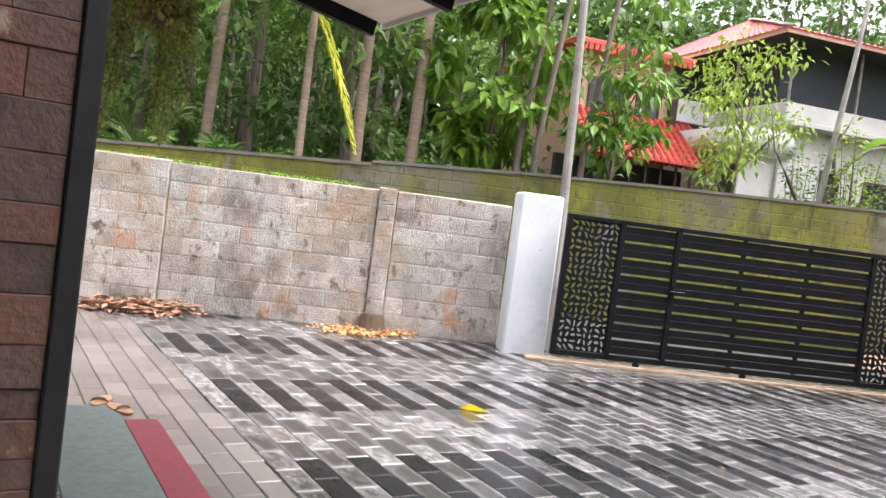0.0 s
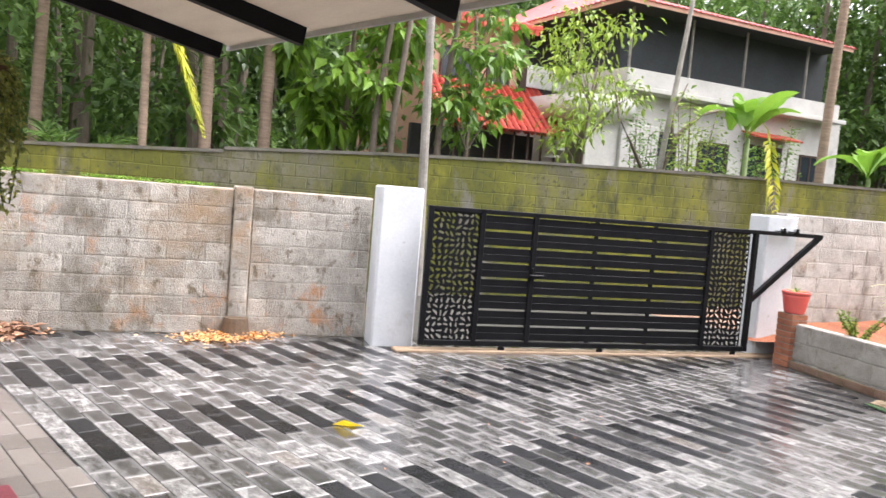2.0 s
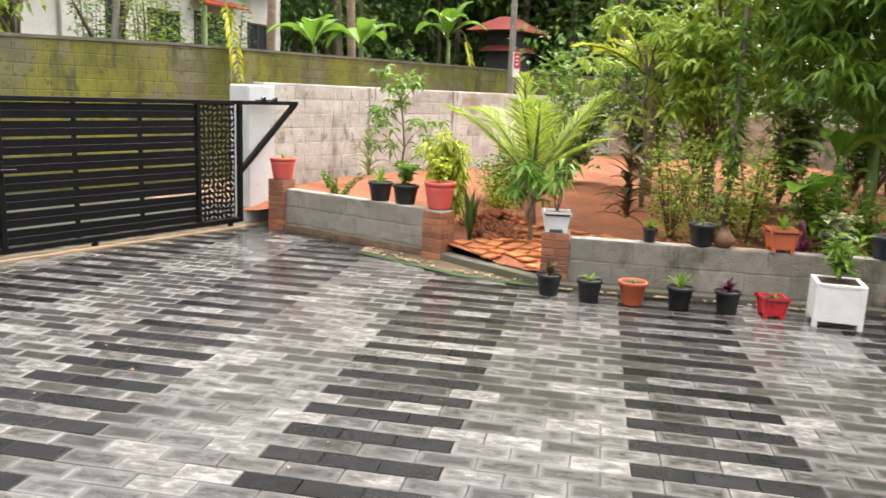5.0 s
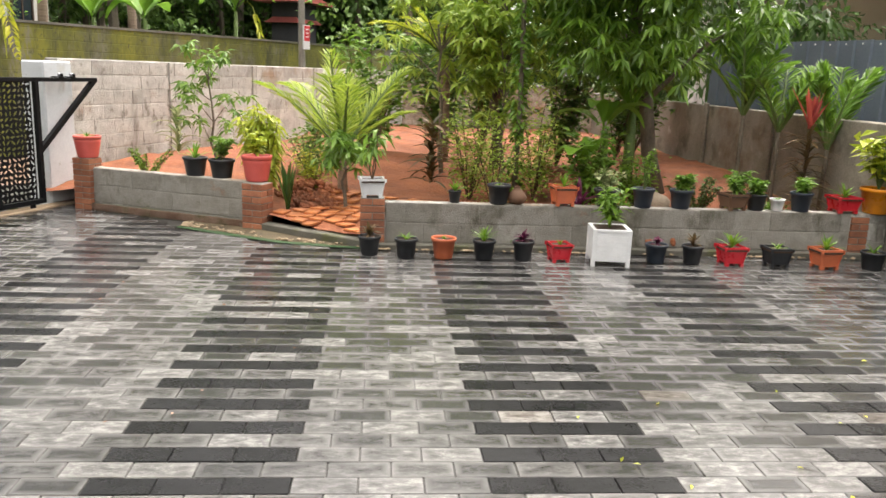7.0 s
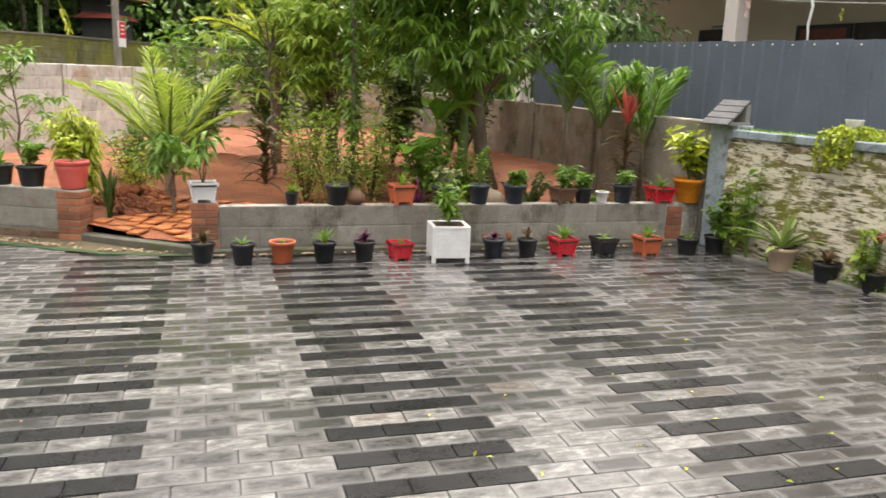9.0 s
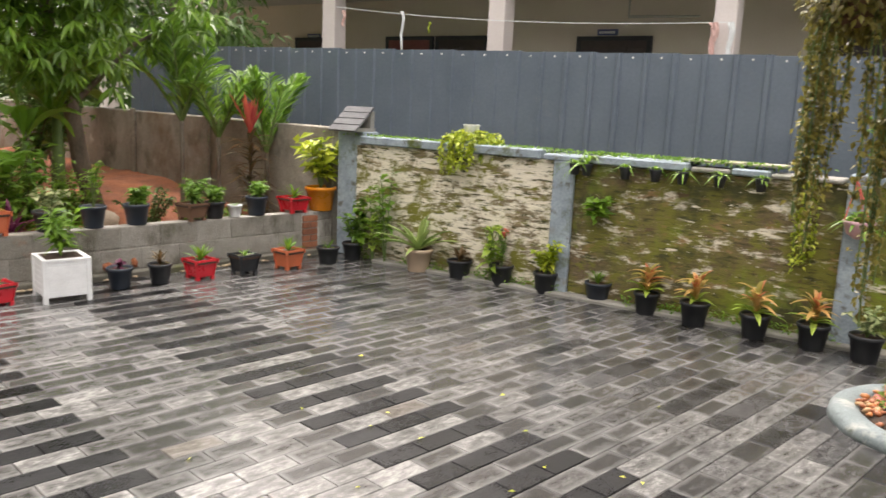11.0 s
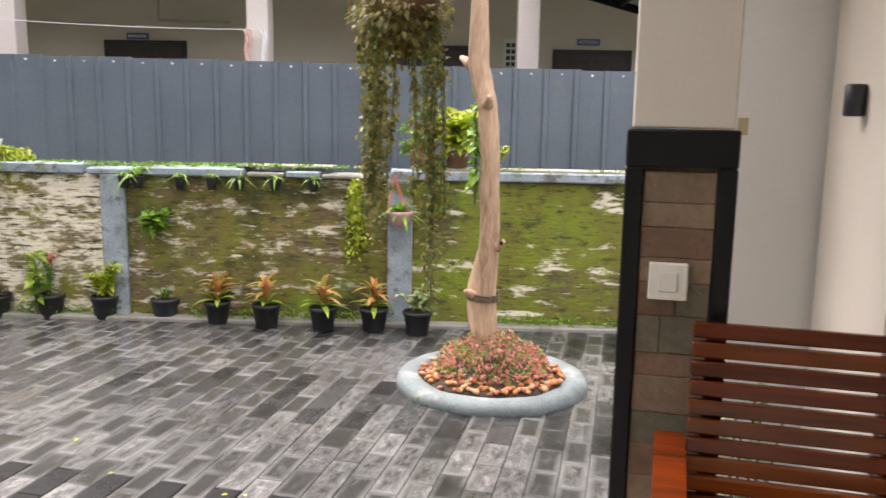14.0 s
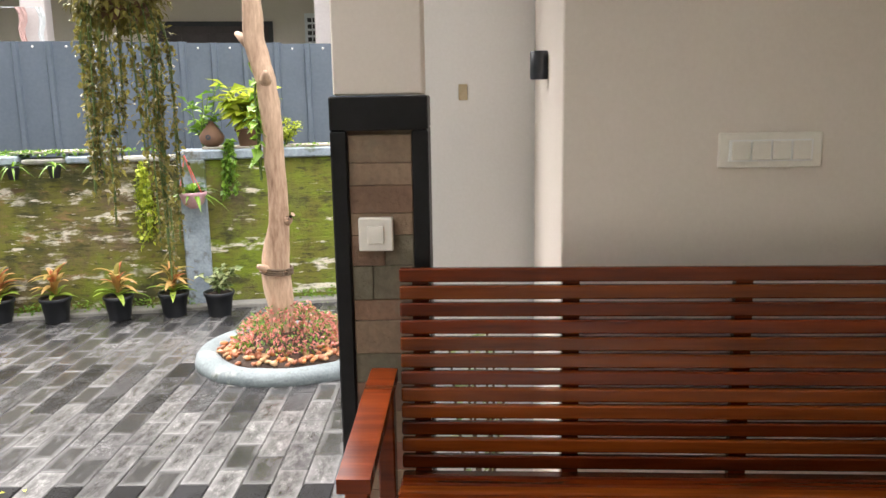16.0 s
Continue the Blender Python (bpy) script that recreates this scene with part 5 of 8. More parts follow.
shrub((4.65, 4.5, gz(4.65, 4.5)), 0.5, 0.35, "low leafy bush behind the wall pots", L_GREEN, (0.06, 0.03), 12, 50, 46)
t = thing("lily_clump", pose(1.95, 4.15, gz(1.95, 4.15)), "clump of strap-leaved green lilies", "plant")
rosette(t, 30, 0.5, 0.05, L_GREEN, 47, 0.0, (0.3, 1.35), 0.5)
t = thing("purple_cordyline", pose(2.65, 4.35, gz(2.65, 4.35)), "low cordyline with purple strap leaves", "plant")
rosette(t, 34, 0.42, 0.055, L_PURPLE, 48, 0.02, (0.4, 1.4), 0.35, stack=0.3)
banana((3.3, 5.9, gz(3.3, 5.9)), 0.9, 7, 1.25, 0.33, "banana clump with broad leaves under the mango tree", 50, dead=0)
banana((3.75, 6.2, gz(3.7, 6.2)), 1.1, 6, 1.4, 0.36, "banana plant with broad hanging leaves", 51, dead=0)
t = thing("vine_pole", pose(2.15, 5.9, gz(2.15, 5.9)), "slim trunk wrapped in climbing vine", "vine")
bm = bmesh.new()
tube(bm, [(0, 0, -0.1), (0.02, 0, 1.2), (0.0, 0.02, 2.6)], [0.04, 0.035, 0.03], 7)
part("trunk", bm, M_BARK, t)
lv, rr = Leaves(52), np.random.RandomState(52)
aa = rr.rand(420) * 6.283
lv.add(np.stack([0.05 * np.cos(aa), 0.05 * np.sin(aa), 2.5 * rr.rand(420)], 1), np.stack([np.cos(aa), np.sin(aa), -0.3 + 0.4 * rr.randn(420)], 1), 0.11, 0.06)
lv.object("foliage", L_GREEN, t)
for i, (x, y, h_) in enumerate(((5.05, 5.6, 1.3), (5.5, 5.5, 1.15), (5.9, 5.0, 1.05))):
    palm((x, y, gz(x, y)), h_ - 0.15, 0.028, 7, 1.45, 0.46, L_ARECA, "slender areca palm with upright fronds", 60 + i, (0.95, 1.5), M_BARK, width=0.05, droop=0.32, n=20, group="areca palms")
t = thing("red_cordyline", pose(5.56, 4.85, gz(5.56, 4.85)), "tall cordyline with a pink-red crown", "plant")
bm = bmesh.new()
tube(bm, [(0, 0, -0.05), (0.02, 0.0, 1.2)], [0.022, 0.016], 7)
part("stem", bm, M_TWIG, t)
rosette(t, 80, 0.40, 0.045, L_BROWN, 64, 0.25, (0.0, 1.0), 0.35, stack=0.9)
rosette(t, 16, 0.50, 0.06, L_PINK, 65, 1.2, (1.0, 1.52), 0.06, "young_leaves")

# undergrowth that fills the bed
for i, (x, y, h_, r_, m_, lf) in enumerate(((1.75, 5.1, 1.0, 0.4, L_FRESH, (0.06, 0.03)), (0.1, 8.6, 1.3, 0.5, L_GREEN, (0.14, 0.05)), (-0.7, 7.0, 0.8, 0.5, L_GREEN, (0.12, 0.05)), (-0.5, 6.0, 0.5, 0.3, L_LIME, (0.06, 0.03)), (3.0, 5.2, 0.9, 0.35, L_GREEN, (0.16, 0.06)), (3.6, 5.3, 0.7, 0.3, L_BRIGHT, (0.10, 0.04)), (5.0, 4.5, 0.35, 0.25, L_GREEN, (0.07, 0.035)))):
    shrub((x, y, gz(x, y)), h_, r_, "leafy garden bush in the red earth", m_, lf, 9, 80, 500 + i, group="garden bushes", twig=M_TWIG, low=0.15, spread=1.1, scatter=0.07)
banana((2.95, 5.5, gz(2.95, 5.5)), 0.5, 6, 1.0, 0.30, "young banana plant with broad upright leaves", 53, dead=0)
palm((1.35, 8.2, gz(1.35, 8.2)), 1.6, 0.08, 11, 1.7, 0.45, L_LIME, "garden palm with yellow-green fronds", 66, (0.3, 1.3), None, width=0.04, droop=0.4, n=30)
r = random.Random(31)
t = tagged(new("soil_clods"), "loose clods and heaps of dug red earth", "earth", "", "stuff")
bm = bmesh.new()
for hx, hy, hr, n in ((-0.55, 5.75, 0.45, 130), (-0.45, 5.15, 0.3, 90), (0.6, 4.7, 0.4, 60), (1.5, 4.6, 0.9, 90), (3.2, 4.6, 1.0, 80)):
    for k in range(n):
        a_, q = r.random() * 6.283, hr * math.sqrt(r.random())
        x, y = hx + q * math.cos(a_), hy + q * math.sin(a_)
        lift = 0.16 * max(0, 1 - q / hr) if n > 85 else 0.0
        bmesh.ops.create_icosphere(bm, subdivisions=1, radius=r.uniform(0.015, 0.05), matrix=pose(x, y, gz(x, y) + lift, r.random() * 90, r.random() * 90, 0) @ Matrix.Diagonal((1.2, 0.9, 0.7, 1)))
part("clods", bm, M_EARTH, t)

# ---------------------------------------------------------------- across the lane
def fpt(s, w, z=0.0):
    return FRONT @ Vector((s, w, z))


M_TILE = grained("red_roof_tile", (0.36, 0.035, 0.025), (0.62, 0.09, 0.055), 3, 30, 0.5, 0.3, 0.01)
M_OLDTILE = grained("dull_red_roof_tile", (0.26, 0.055, 0.045), (0.44, 0.12, 0.10), 3, 30, 0.6, 0.3, 0.01, stretch=(6, 6, 6))
M_SALMON = grained("salmon_wall_paint", (0.58, 0.33, 0.24), (0.68, 0.42, 0.32), 1.5, 30, 0.8, 0.1, 0.004)
M_OLDWHITE = grained("weathered_white_wall", (0.46, 0.45, 0.42), (0.66, 0.645, 0.61), 1.3, 25, 0.8, 0.2, 0.006, spots=[((0.24, 0.23, 0.2), 0.9, 0.58, 0.8)])
# near-black: shade put into colour for porch, soffit, hut; also dark trim and print
M_SHADETRIM = grained("painted_shade_and_dark_trim", (0.03, 0.03, 0.035), (0.06, 0.06, 0.065), 2, 20, 0.8, 0.1, 0.004)
M_GLASS = grained("dark_window_glass", (0.015, 0.02, 0.025), (0.03, 0.04, 0.05), 1, 5, 0.12, 0.0, 0.001)
M_POLE = grained("concrete_pole", (0.14, 0.13, 0.115), (0.34, 0.32, 0.28), 3, 40, 0.85, 0.4, 0.01, spots=[((0.62, 0.26, 0.04), 1.2, 0.66, 0.72)])


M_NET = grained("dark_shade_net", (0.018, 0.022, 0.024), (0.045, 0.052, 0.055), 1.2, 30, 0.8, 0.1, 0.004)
M_SHEETRED = grained("faded_red_roof_sheet", (0.42, 0.07, 0.07), (0.60, 0.16, 0.15), 1.6, 25, 0.55, 0.2, 0.006, spots=[((0.62, 0.46, 0.42), 1.2, 0.62, 0.8)])


def neighbour_house():
    """White house, its corner towards the lane: x along the long front, y to the back."""
    t = thing("house", FRONT @ pose(6.64, 14.88, 0, 0, 0, 9), "two-storey white house with red roofs behind trees", "house")
    part("wall", boxes(((0.75, 0.75, -0.1), (9.2, 8.5, 4.72), 0.02)), M_OLDWHITE, t)
    part("wall", boxes(((-0.3, 0.62, -0.1), (2.0, 0.74, 3.86), 0.02), ((0.7, 0.5, -0.1), (1.95, 0.61, 3.84), 0.02)), M_OLDWHITE, t, "white porch wall")
    # the balcony bows out round the corner
    bm = bmesh.new()
    prof = [(0.95, 0.36), (0.55, 0.30), (0.05, 0.34), (-0.40, 0.52), (-0.66, 0.90), (-0.70, 1.6), (-0.70, 3.2)]
    rings = [[bm.verts.new((x + dx, y + dy, z)) for dx, dy, z in ((0, 0, 3.86), (0, 0, 4.44), (0.10, 0.12, 4.44), (0.10, 0.12, 3.86))] for x, y in prof]
    for r0, r1 in zip(rings, rings[1:]):
        for k in range(4):
            bm.faces.new((r0[k], r0[(k + 1) % 4], r1[(k + 1) % 4], r1[k]))
    bmesh.ops.recalc_face_normals(bm, faces=bm.faces)
    part("balcony", bm, M_OLDWHITE, t, "rounded white balcony front", True)
    part("balcony_slab", boxes(((-0.55, 0.8, 3.86), (0.75, 3.2, 3.96))), M_OLDWHITE, t)
    part("parapet", boxes(((0.62, 0.40, 4.76), (8.6, 0.54, 5.20), 0.01), ((0.62, 0.54, 4.30), (0.74, 3.4, 5.20), 0.01)), M_OLDWHITE, t, "white roof parapet")
    part("ledge", boxes(((0.74, 0.20, 4.64), (8.7, 0.74, 4.755), 0.01)), M_OLDWHITE, t, "projecting white sunshade ledge")
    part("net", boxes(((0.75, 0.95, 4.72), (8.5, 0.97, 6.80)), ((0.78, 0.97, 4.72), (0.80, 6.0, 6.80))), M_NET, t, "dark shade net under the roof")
    for x, y in ((0.69, 0.47), (2.7, 0.47), (4.66, 0.47), (7.09, 0.47), (8.4, 0.47), (0.69, 2.6)):
        bm = bmesh.new()
        tube(bm, [(x, y, 5.1), (x, y, 6.82)], [0.035, 0.035], 8)
        part("column", bm, M_POLE, t, "slim grey steel column")
    # shallow red sheet roof, ribbed
    n = 44
    for side in (0, 1):
        bm = bmesh.new()
        lo, hi = [], []
        for k in range(n * 2 + 1):
            u = k / (n * 2)
            dz = 0.035 * (k % 2)
            if side == 0:
                x = -0.05 + 8.45 * u
                lo.append(bm.verts.new((x, -0.1, 6.76 + dz)))
                hi.append(bm.verts.new((min(max(x, 4.0), 5.0) * 0.6 + x * 0.4, 4.6, 8.3 + dz)))
            else:
                y = -0.1 + 9.4 * u
                lo.append(bm.verts.new((-0.05, y, 6.76 + dz)))
                hi.append(bm.verts.new((2.35, 4.6 + (y - 4.6) * 0.05, 8.3 + dz)))
        for k in range(n * 2):
            bm.faces.new((lo[k], lo[k + 1], hi[k + 1], hi[k]))
        bmesh.ops.recalc_face_normals(bm, faces=bm.faces)
        ob = part("roof", bm, M_SHEETRED, t, "faded red ribbed sheet roof")
        sol = ob.modifiers.new("thickness", "SOLIDIFY")
        sol.thickness = 0.03
    bm = bmesh.new()
    bar(bm, (-0.05, -0.1, 6.82), (2.35, 4.6, 8.36), 0.22, 0.03)
    part("ridge_cap", bm, M_OLDWHITE, t, "pale hip capping")
    part("fascia", boxes(((-0.02, -0.06, 6.66), (8.3, -0.02, 6.76)), ((-0.02, -0.02, 6.66), (0.02, 9.2, 6.76))), M_SALMON, t)
    # the shade under the eaves is this board's colour
    part("soffit", boxes(((0.03, -0.01, 6.70), (8.3, 9.0, 6.73))), M_SHADETRIM, t)
    # salmon wing with a tiled porch roof
    part("wing_wall", boxes(((-3.6, 3.2, -0.1), (-0.72, 8.0, 6.2), 0.02)), M_SALMON, t, "salmon painted wing")
    part("wing_pier", boxes(((-0.9, 3.0, 4.2), (-0.70, 3.18, 6.2))), M_DARKWOOD, t, "dark timber corner post")
    part("wing_panel", boxes(((-0.68, 3.1, 4.75), (0.5, 3.2, 5.35), 0.01)), P_OLDBOARD, t, "white board panel")
    part("wing_roof", boxes(((-4.0, 2.7, 6.2), (-0.5, 8.4, 6.34), 0.02)), M_TILE, t, "red tiled wing roof")
    part("valance", boxes(*[((-3.95 + 0.16 * k, 2.68, 6.06), (-3.83 + 0.16 * k, 2.70, 6.2)) for k in range(21)]), M_TILE, t, "scalloped red eaves board")
    for k in range(10):
        y, z = 1.35 + k * 0.19, 3.36 + k * 0.135
        bm = bmesh.new()
        for i in range(19):
            x = -4.0 + i * 0.2 + 0.02 * k
            tube(bm, [(x, y, z), (x, y + 0.22, z + 0.155)], [0.07, 0.07], 6, False)
        bar(bm, (-4.1 + 0.02 * k, y + 0.1, z + 0.04), (-0.30 + 0.02 * k, y + 0.1, z + 0.04), 0.24, 0.03)
        part("tile_course", bm, M_TILE, t, "red clay roof tiles")
    # flat wall painted near-black for the porch's shade
    part("porch_wall", boxes(((-4.0, 3.0, -0.1), (-0.3, 3.19, 3.4))), M_SHADETRIM, t, "porch wall coloured dark in place of shade")
    for k in range(9):
        part("porch_bar", boxes(((-3.9 + k * 0.42, 1.6, 0.9), (-3.85 + k * 0.42, 1.65, 3.4))), M_DARKWOOD, t)
    for x0, y0, z0, x1, z1 in ((-1.80, 3.2, 4.72, -1.20, 5.45), (-3.2, 3.2, 4.72, -2.3, 5.45), (2.05, 0.75, 1.0, 2.70, 3.70), (3.6, 0.75, 2.2, 4.6, 3.6), (5.3, 0.75, 2.1, 6.7, 3.7), (7.6, 0.75, 2.2, 8.4, 3.6)):
        wdw = part("window", boxes(((x0, y0 - 0.02, z0), (x1, y0 + 0.01, z1))), M_GLASS, t)
        part("frame", boxes(((x0 - 0.06, y0 - 0.05, z0 - 0.06), (x0, y0, z1 + 0.06)), ((x1, y0 - 0.05, z0 - 0.06), (x1 + 0.06, y0, z1 + 0.06)), ((x0, y0 - 0.05, z1), (x1, y0, z1 + 0.06)), ((x0, y0 - 0.05, z0 - 0.06), (x1, y0, z0)), (((x0 + x1) / 2 - 0.03, y0 - 0.04, z0), ((x0 + x1) / 2 + 0.03, y0 - 0.022, z1))), M_DARKWOOD, wdw)
    bm = bmesh.new()
    bar(bm, (5.1, 0.48, 4.02), (7.0, 0.48, 4.02), 0.55, 0.05, (0, -0.3, 1))
    part("canopy", bm, M_TILE, t, "small red window canopy")
    # stair flight that climbs beside the corner
    for k in range(9):
        part("step", boxes(((-1.35 + 0.14 * k, 1.0, 2.2 + 0.2 * k), (-1.2 + 0.14 * k, 1.9, 2.26 + 0.2 * k))), M_OLDWHITE, t)


M_DARKWOOD = grained("dark_brown_timber", (0.03, 0.018, 0.012), (0.08, 0.05, 0.035), 3, 30, 0.7, 0.2, 0.004)
P_OLDBOARD = grained("white_board", (0.62, 0.63, 0.62), (0.78, 0.79, 0.78), 2, 30, 0.6, 0.05, 0.002)
neighbour_house()


def hut():
    t = thing("garden_house", FRONT @ pose(26.6, 14.6, 0), "small house with two tiers of red roof", "house")
    # wall colour carries the shade below the roofs
    part("wall", boxes(((-0.8, -0.3, -0.1), (0.8, 0.9, 4.45))), M_SHADETRIM, t)
    for z, r_ in ((3.6, 1.1), (4.4, 1.6)):
        bm = bmesh.new()
        g = [bm.verts.new((sx * r_, sy * r_ * 0.7 + 0.3, z)) for sx, sy in ((-1, -1), (1, -1), (1, 1), (-1, 1))]
        u = [bm.verts.new((sx * r_ * 0.3, sy * 0.2 + 0.3, z + 0.6)) for sx, sy in ((-1, -1), (1, -1), (1, 1), (-1, 1))]
        for k in range(4):
            bm.faces.new((g[k], g[(k + 1) % 4], u[(k + 1) % 4], u[k]))
        bm.faces.new(u)
        bm.faces.new(g[::-1])
        part("roof", bm, M_OLDTILE, t)


hut()


def poles():
    t = thing("utility_pole", FRONT @ pose(0.62, 10.08, -0.05), "weathered concrete utility pole with orange marks", "utility pole")
    bm = bmesh.new()
    tube(bm, [(0, 0, 0), (-0.12, 0, 4.0), (-0.30, 0, 8.5)], [0.08, 0.068, 0.055], 10)
    part("shaft", bm, M_POLE, t)
    bm = bmesh.new()
    box(bm, (-0.9, -0.05, 7.9), (0.4, 0.05, 8.0))
    part("cross_arm", bm, M_BLACK, t)
    t = thing("sign_pole", FRONT @ pose(17.9, 9.8, -0.05), "lane-side pole with a red and white sign", "pole")
    bm = bmesh.new()
    tube(bm, [(0, 0, 0), (-0.1, 0, 7.5)], [0.11, 0.08], 9)
    part("shaft", bm, M_POLE, t)
    s = part("sign", boxes(((-0.22, -0.17, 2.42), (0.16, -0.13, 3.12), 0.004)), P_WHITE, t, "white sign plate")
    part("panel", boxes(((-0.20, -0.175, 2.66), (0.14, -0.171, 3.10))), P_RED, s, "red upper panel")
    for z in (2.76, 2.87, 2.98):
        part("bar", boxes(((-0.11, -0.179, z), (0.05, -0.176, z + 0.04))), P_WHITE, s)
    for w, z in ((9.9, 7.9), (10.2, 7.95)):
        t = thing("cable", FRONT @ pose(0, w, 0), "sagging overhead cable along the lane", "cable", "overhead cables")
        bm = bmesh.new()
        for a, za, b, zb in ((-30, z + 0.1, 0.4, z), (0.4, z, 17.8, z - 0.7), (17.8, z - 0.7, 45, z)):
            tube(bm, [(a + (b - a) * k / 10, 0, za + (zb - za) * k / 10 - 0.35 * (1 - (k / 5 - 1) ** 2)) for k in range(11)], [0.012] * 11, 4, False)
        part("wire", bm, M_BLACK, t)


poles()
for s, w, h_, lean, sd in ((-2.85, 13.0, 11, (-0.5, 0.1), 1), (-1.8, 13.0, 11.5, (-0.3, 0.3), 2), (11.4, 13.2, 12, (0.3, 0.2), 3), (14.8, 13.3, 12, (-0.6, 0.3), 4), (-6.0, 14.5, 9, (0.4, 0.2), 5), (-9.0, 13.5, 8, (0.2, 0), 6)):
    q = fpt(s, w)
    palm((q.x, q.y, 0), h_, 0.105, 14, 3.4, 0.75, L_GREEN, "tall coconut palm with a ringed bare trunk", 70 + sd, (-0.2, 0.9), None, lean, 0.06, 0.5, 30, "coconut palms")
q = fpt(-3.9, 12.2)
palm((q.x, q.y, 0), 5.1, 0.075, 11, 2.6, 0.6, L_GREEN, "young coconut palm with a yellowed hanging frond", 80, (0.2, 1.2), None, (-0.3, 0.1), 0.05, 0.6, 28)
lv, rr = Leaves(81), np.random.RandomState(81)
for k in range(3):
    frond(lv, tuple(fpt(-4.0 + 0.04 * k, 12.1, 5.1)), 1.2 + k * 0.15, 2.7, -1.1, 0.12, 0.36, 0.045, 30, rr)
t = thing("hanging_frond", pose(0, 0, 0), "dry yellow palm frond hanging down", "palm frond")
lv.object("blade", L_YELLOW, t)
for s, w, h_, sd in ((-6.5, 12.0, 1.6, 7), (-8.5, 12.3, 1.4, 8), (-5.2, 12.6, 1.2, 9)):
    q = fpt(s, w)
    palm((q.x, q.y, 0), h_, 0.12, 11, 2.4, 0.6, L_FAR, "low spreading palm in the undergrowth", 90 + sd, (0.4, 1.3), None, (0, 0), 0.05, 0.45, 26, "low palms")
for s, w, h_, n, ln, sd in ((7.5, 11.0, 3.3, 8, 2.0, 1), (11.5, 11.8, 2.8, 7, 1.7, 2), (13.3, 11.8, 2.9, 7, 1.8, 3), (17.4, 11.8, 3.4, 9, 2.2, 4)):
    q = fpt(s, w)
    banana((q.x, q.y, 0), h_, n, ln, 0.56, "banana plant with broad light green leaves behind the wall", 120 + sd, dead=1 if sd in (1, 4) else 0, toward=-0.4)
q = fpt(-0.2, 13.2)
broad_tree((q.x, q.y, 0), 7.2, 1.35, 0.09, (0.36, 0.19), 2000, 34, L_BRIGHT, 0.36, "young teak-like tree with large bright leaves", (0, 0), 131, hang=0.6)
q = fpt(2.2, 13.0)
broad_tree((q.x, q.y, 0), 6.6, 1.4, 0.07, (0.26, 0.13), 1100, 26, L_GREEN, 0.4, "thin tree with round green leaves", (0.2, 0), 132)
q = fpt(4.9, 13.4)
broad_tree((q.x, q.y, 0), 5.8, 1.5, 0.06, (0.17, 0.07), 1500, 30, L_FRESH, 0.5, "small tree with yellow-green leaves in front of the house", (0.4, 0), 133)
for s, w, r_, sd in ((8.9, 13.4, 0.9, 1), (9.6, 12.6, 0.6, 2), (6.6, 13.2, 0.5, 3)):
    q = fpt(s, w)
    shrub((q.x, q.y, 0), 3.7, r_, "tall bush with red flowers by the house", L_GREEN, (0.12, 0.06), 12, 120, 134 + sd, group="bushes by the house", low=0.4, spread=0.8, scatter=0.12)
for s, w, sd in ((0.15, 12.4, 1), (0.45, 12.2, 2), (1.4, 12.3, 3)):
    t = thing("slim_tree", FRONT @ pose(s, w, 0), "thin pale leaning tree trunk", "tree trunk", "thin trunks")
    bm = bmesh.new()
    tube(bm, [(0, 0, -0.1), (0.05, 0, 3), (0.35, 0, 6), (0.5, 0.1, 9)], [0.075, 0.065, 0.05, 0.04], 8)
    part("trunk", bm, M_BARK, t, "", True)
t = thing("slim_tree", FRONT @ pose(5.95, 12.0, 0), "slim pale leaning trunk in front of the house", "tree trunk", "thin trunks")
bm = bmesh.new()
tube(bm, [(0, 0, -0.1), (0.26, 0, 2.5), (0.60, 0, 5.5), (0.95, 0.1, 8.5)], [0.08, 0.065, 0.05, 0.03], 8)
part("trunk", bm, M_POLE, t, "", True)
q = fpt(6.6, 11.4)
shrub((q.x, q.y, 0), 3.9, 0.6, "tall leafy bush beside the banana plant", L_FRESH, (0.15, 0.06), 10, 90, 139, low=0.5, spread=0.9, scatter=0.13, group="bushes by the house")
t = thing("bare_branch", FRONT @ pose(6.4, 12.6, 0), "leafless forked branches in front of the house", "tree")
bm = bmesh.new()
tube(bm, [(0, 0, -0.1), (0.15, 0, 2.3), (0.6, 0, 3.4), (1.2, 0.1, 3.9), (1.9, 0.1, 4.1)], [0.09, 0.075, 0.06, 0.045, 0.02], 7)
tube(bm, [(0.45, 0, 3.1), (0.4, 0, 3.8), (0.7, 0, 4.5)], [0.045, 0.03, 0.012], 6)
tube(bm, [(0.1, 0, 2.0), (-0.5, 0, 3.0), (-0.9, 0, 3.6), (-1.1, 0, 4.4)], [0.05, 0.035, 0.025, 0.01], 6)
part("trunk", bm, M_BARK, t, "", True)


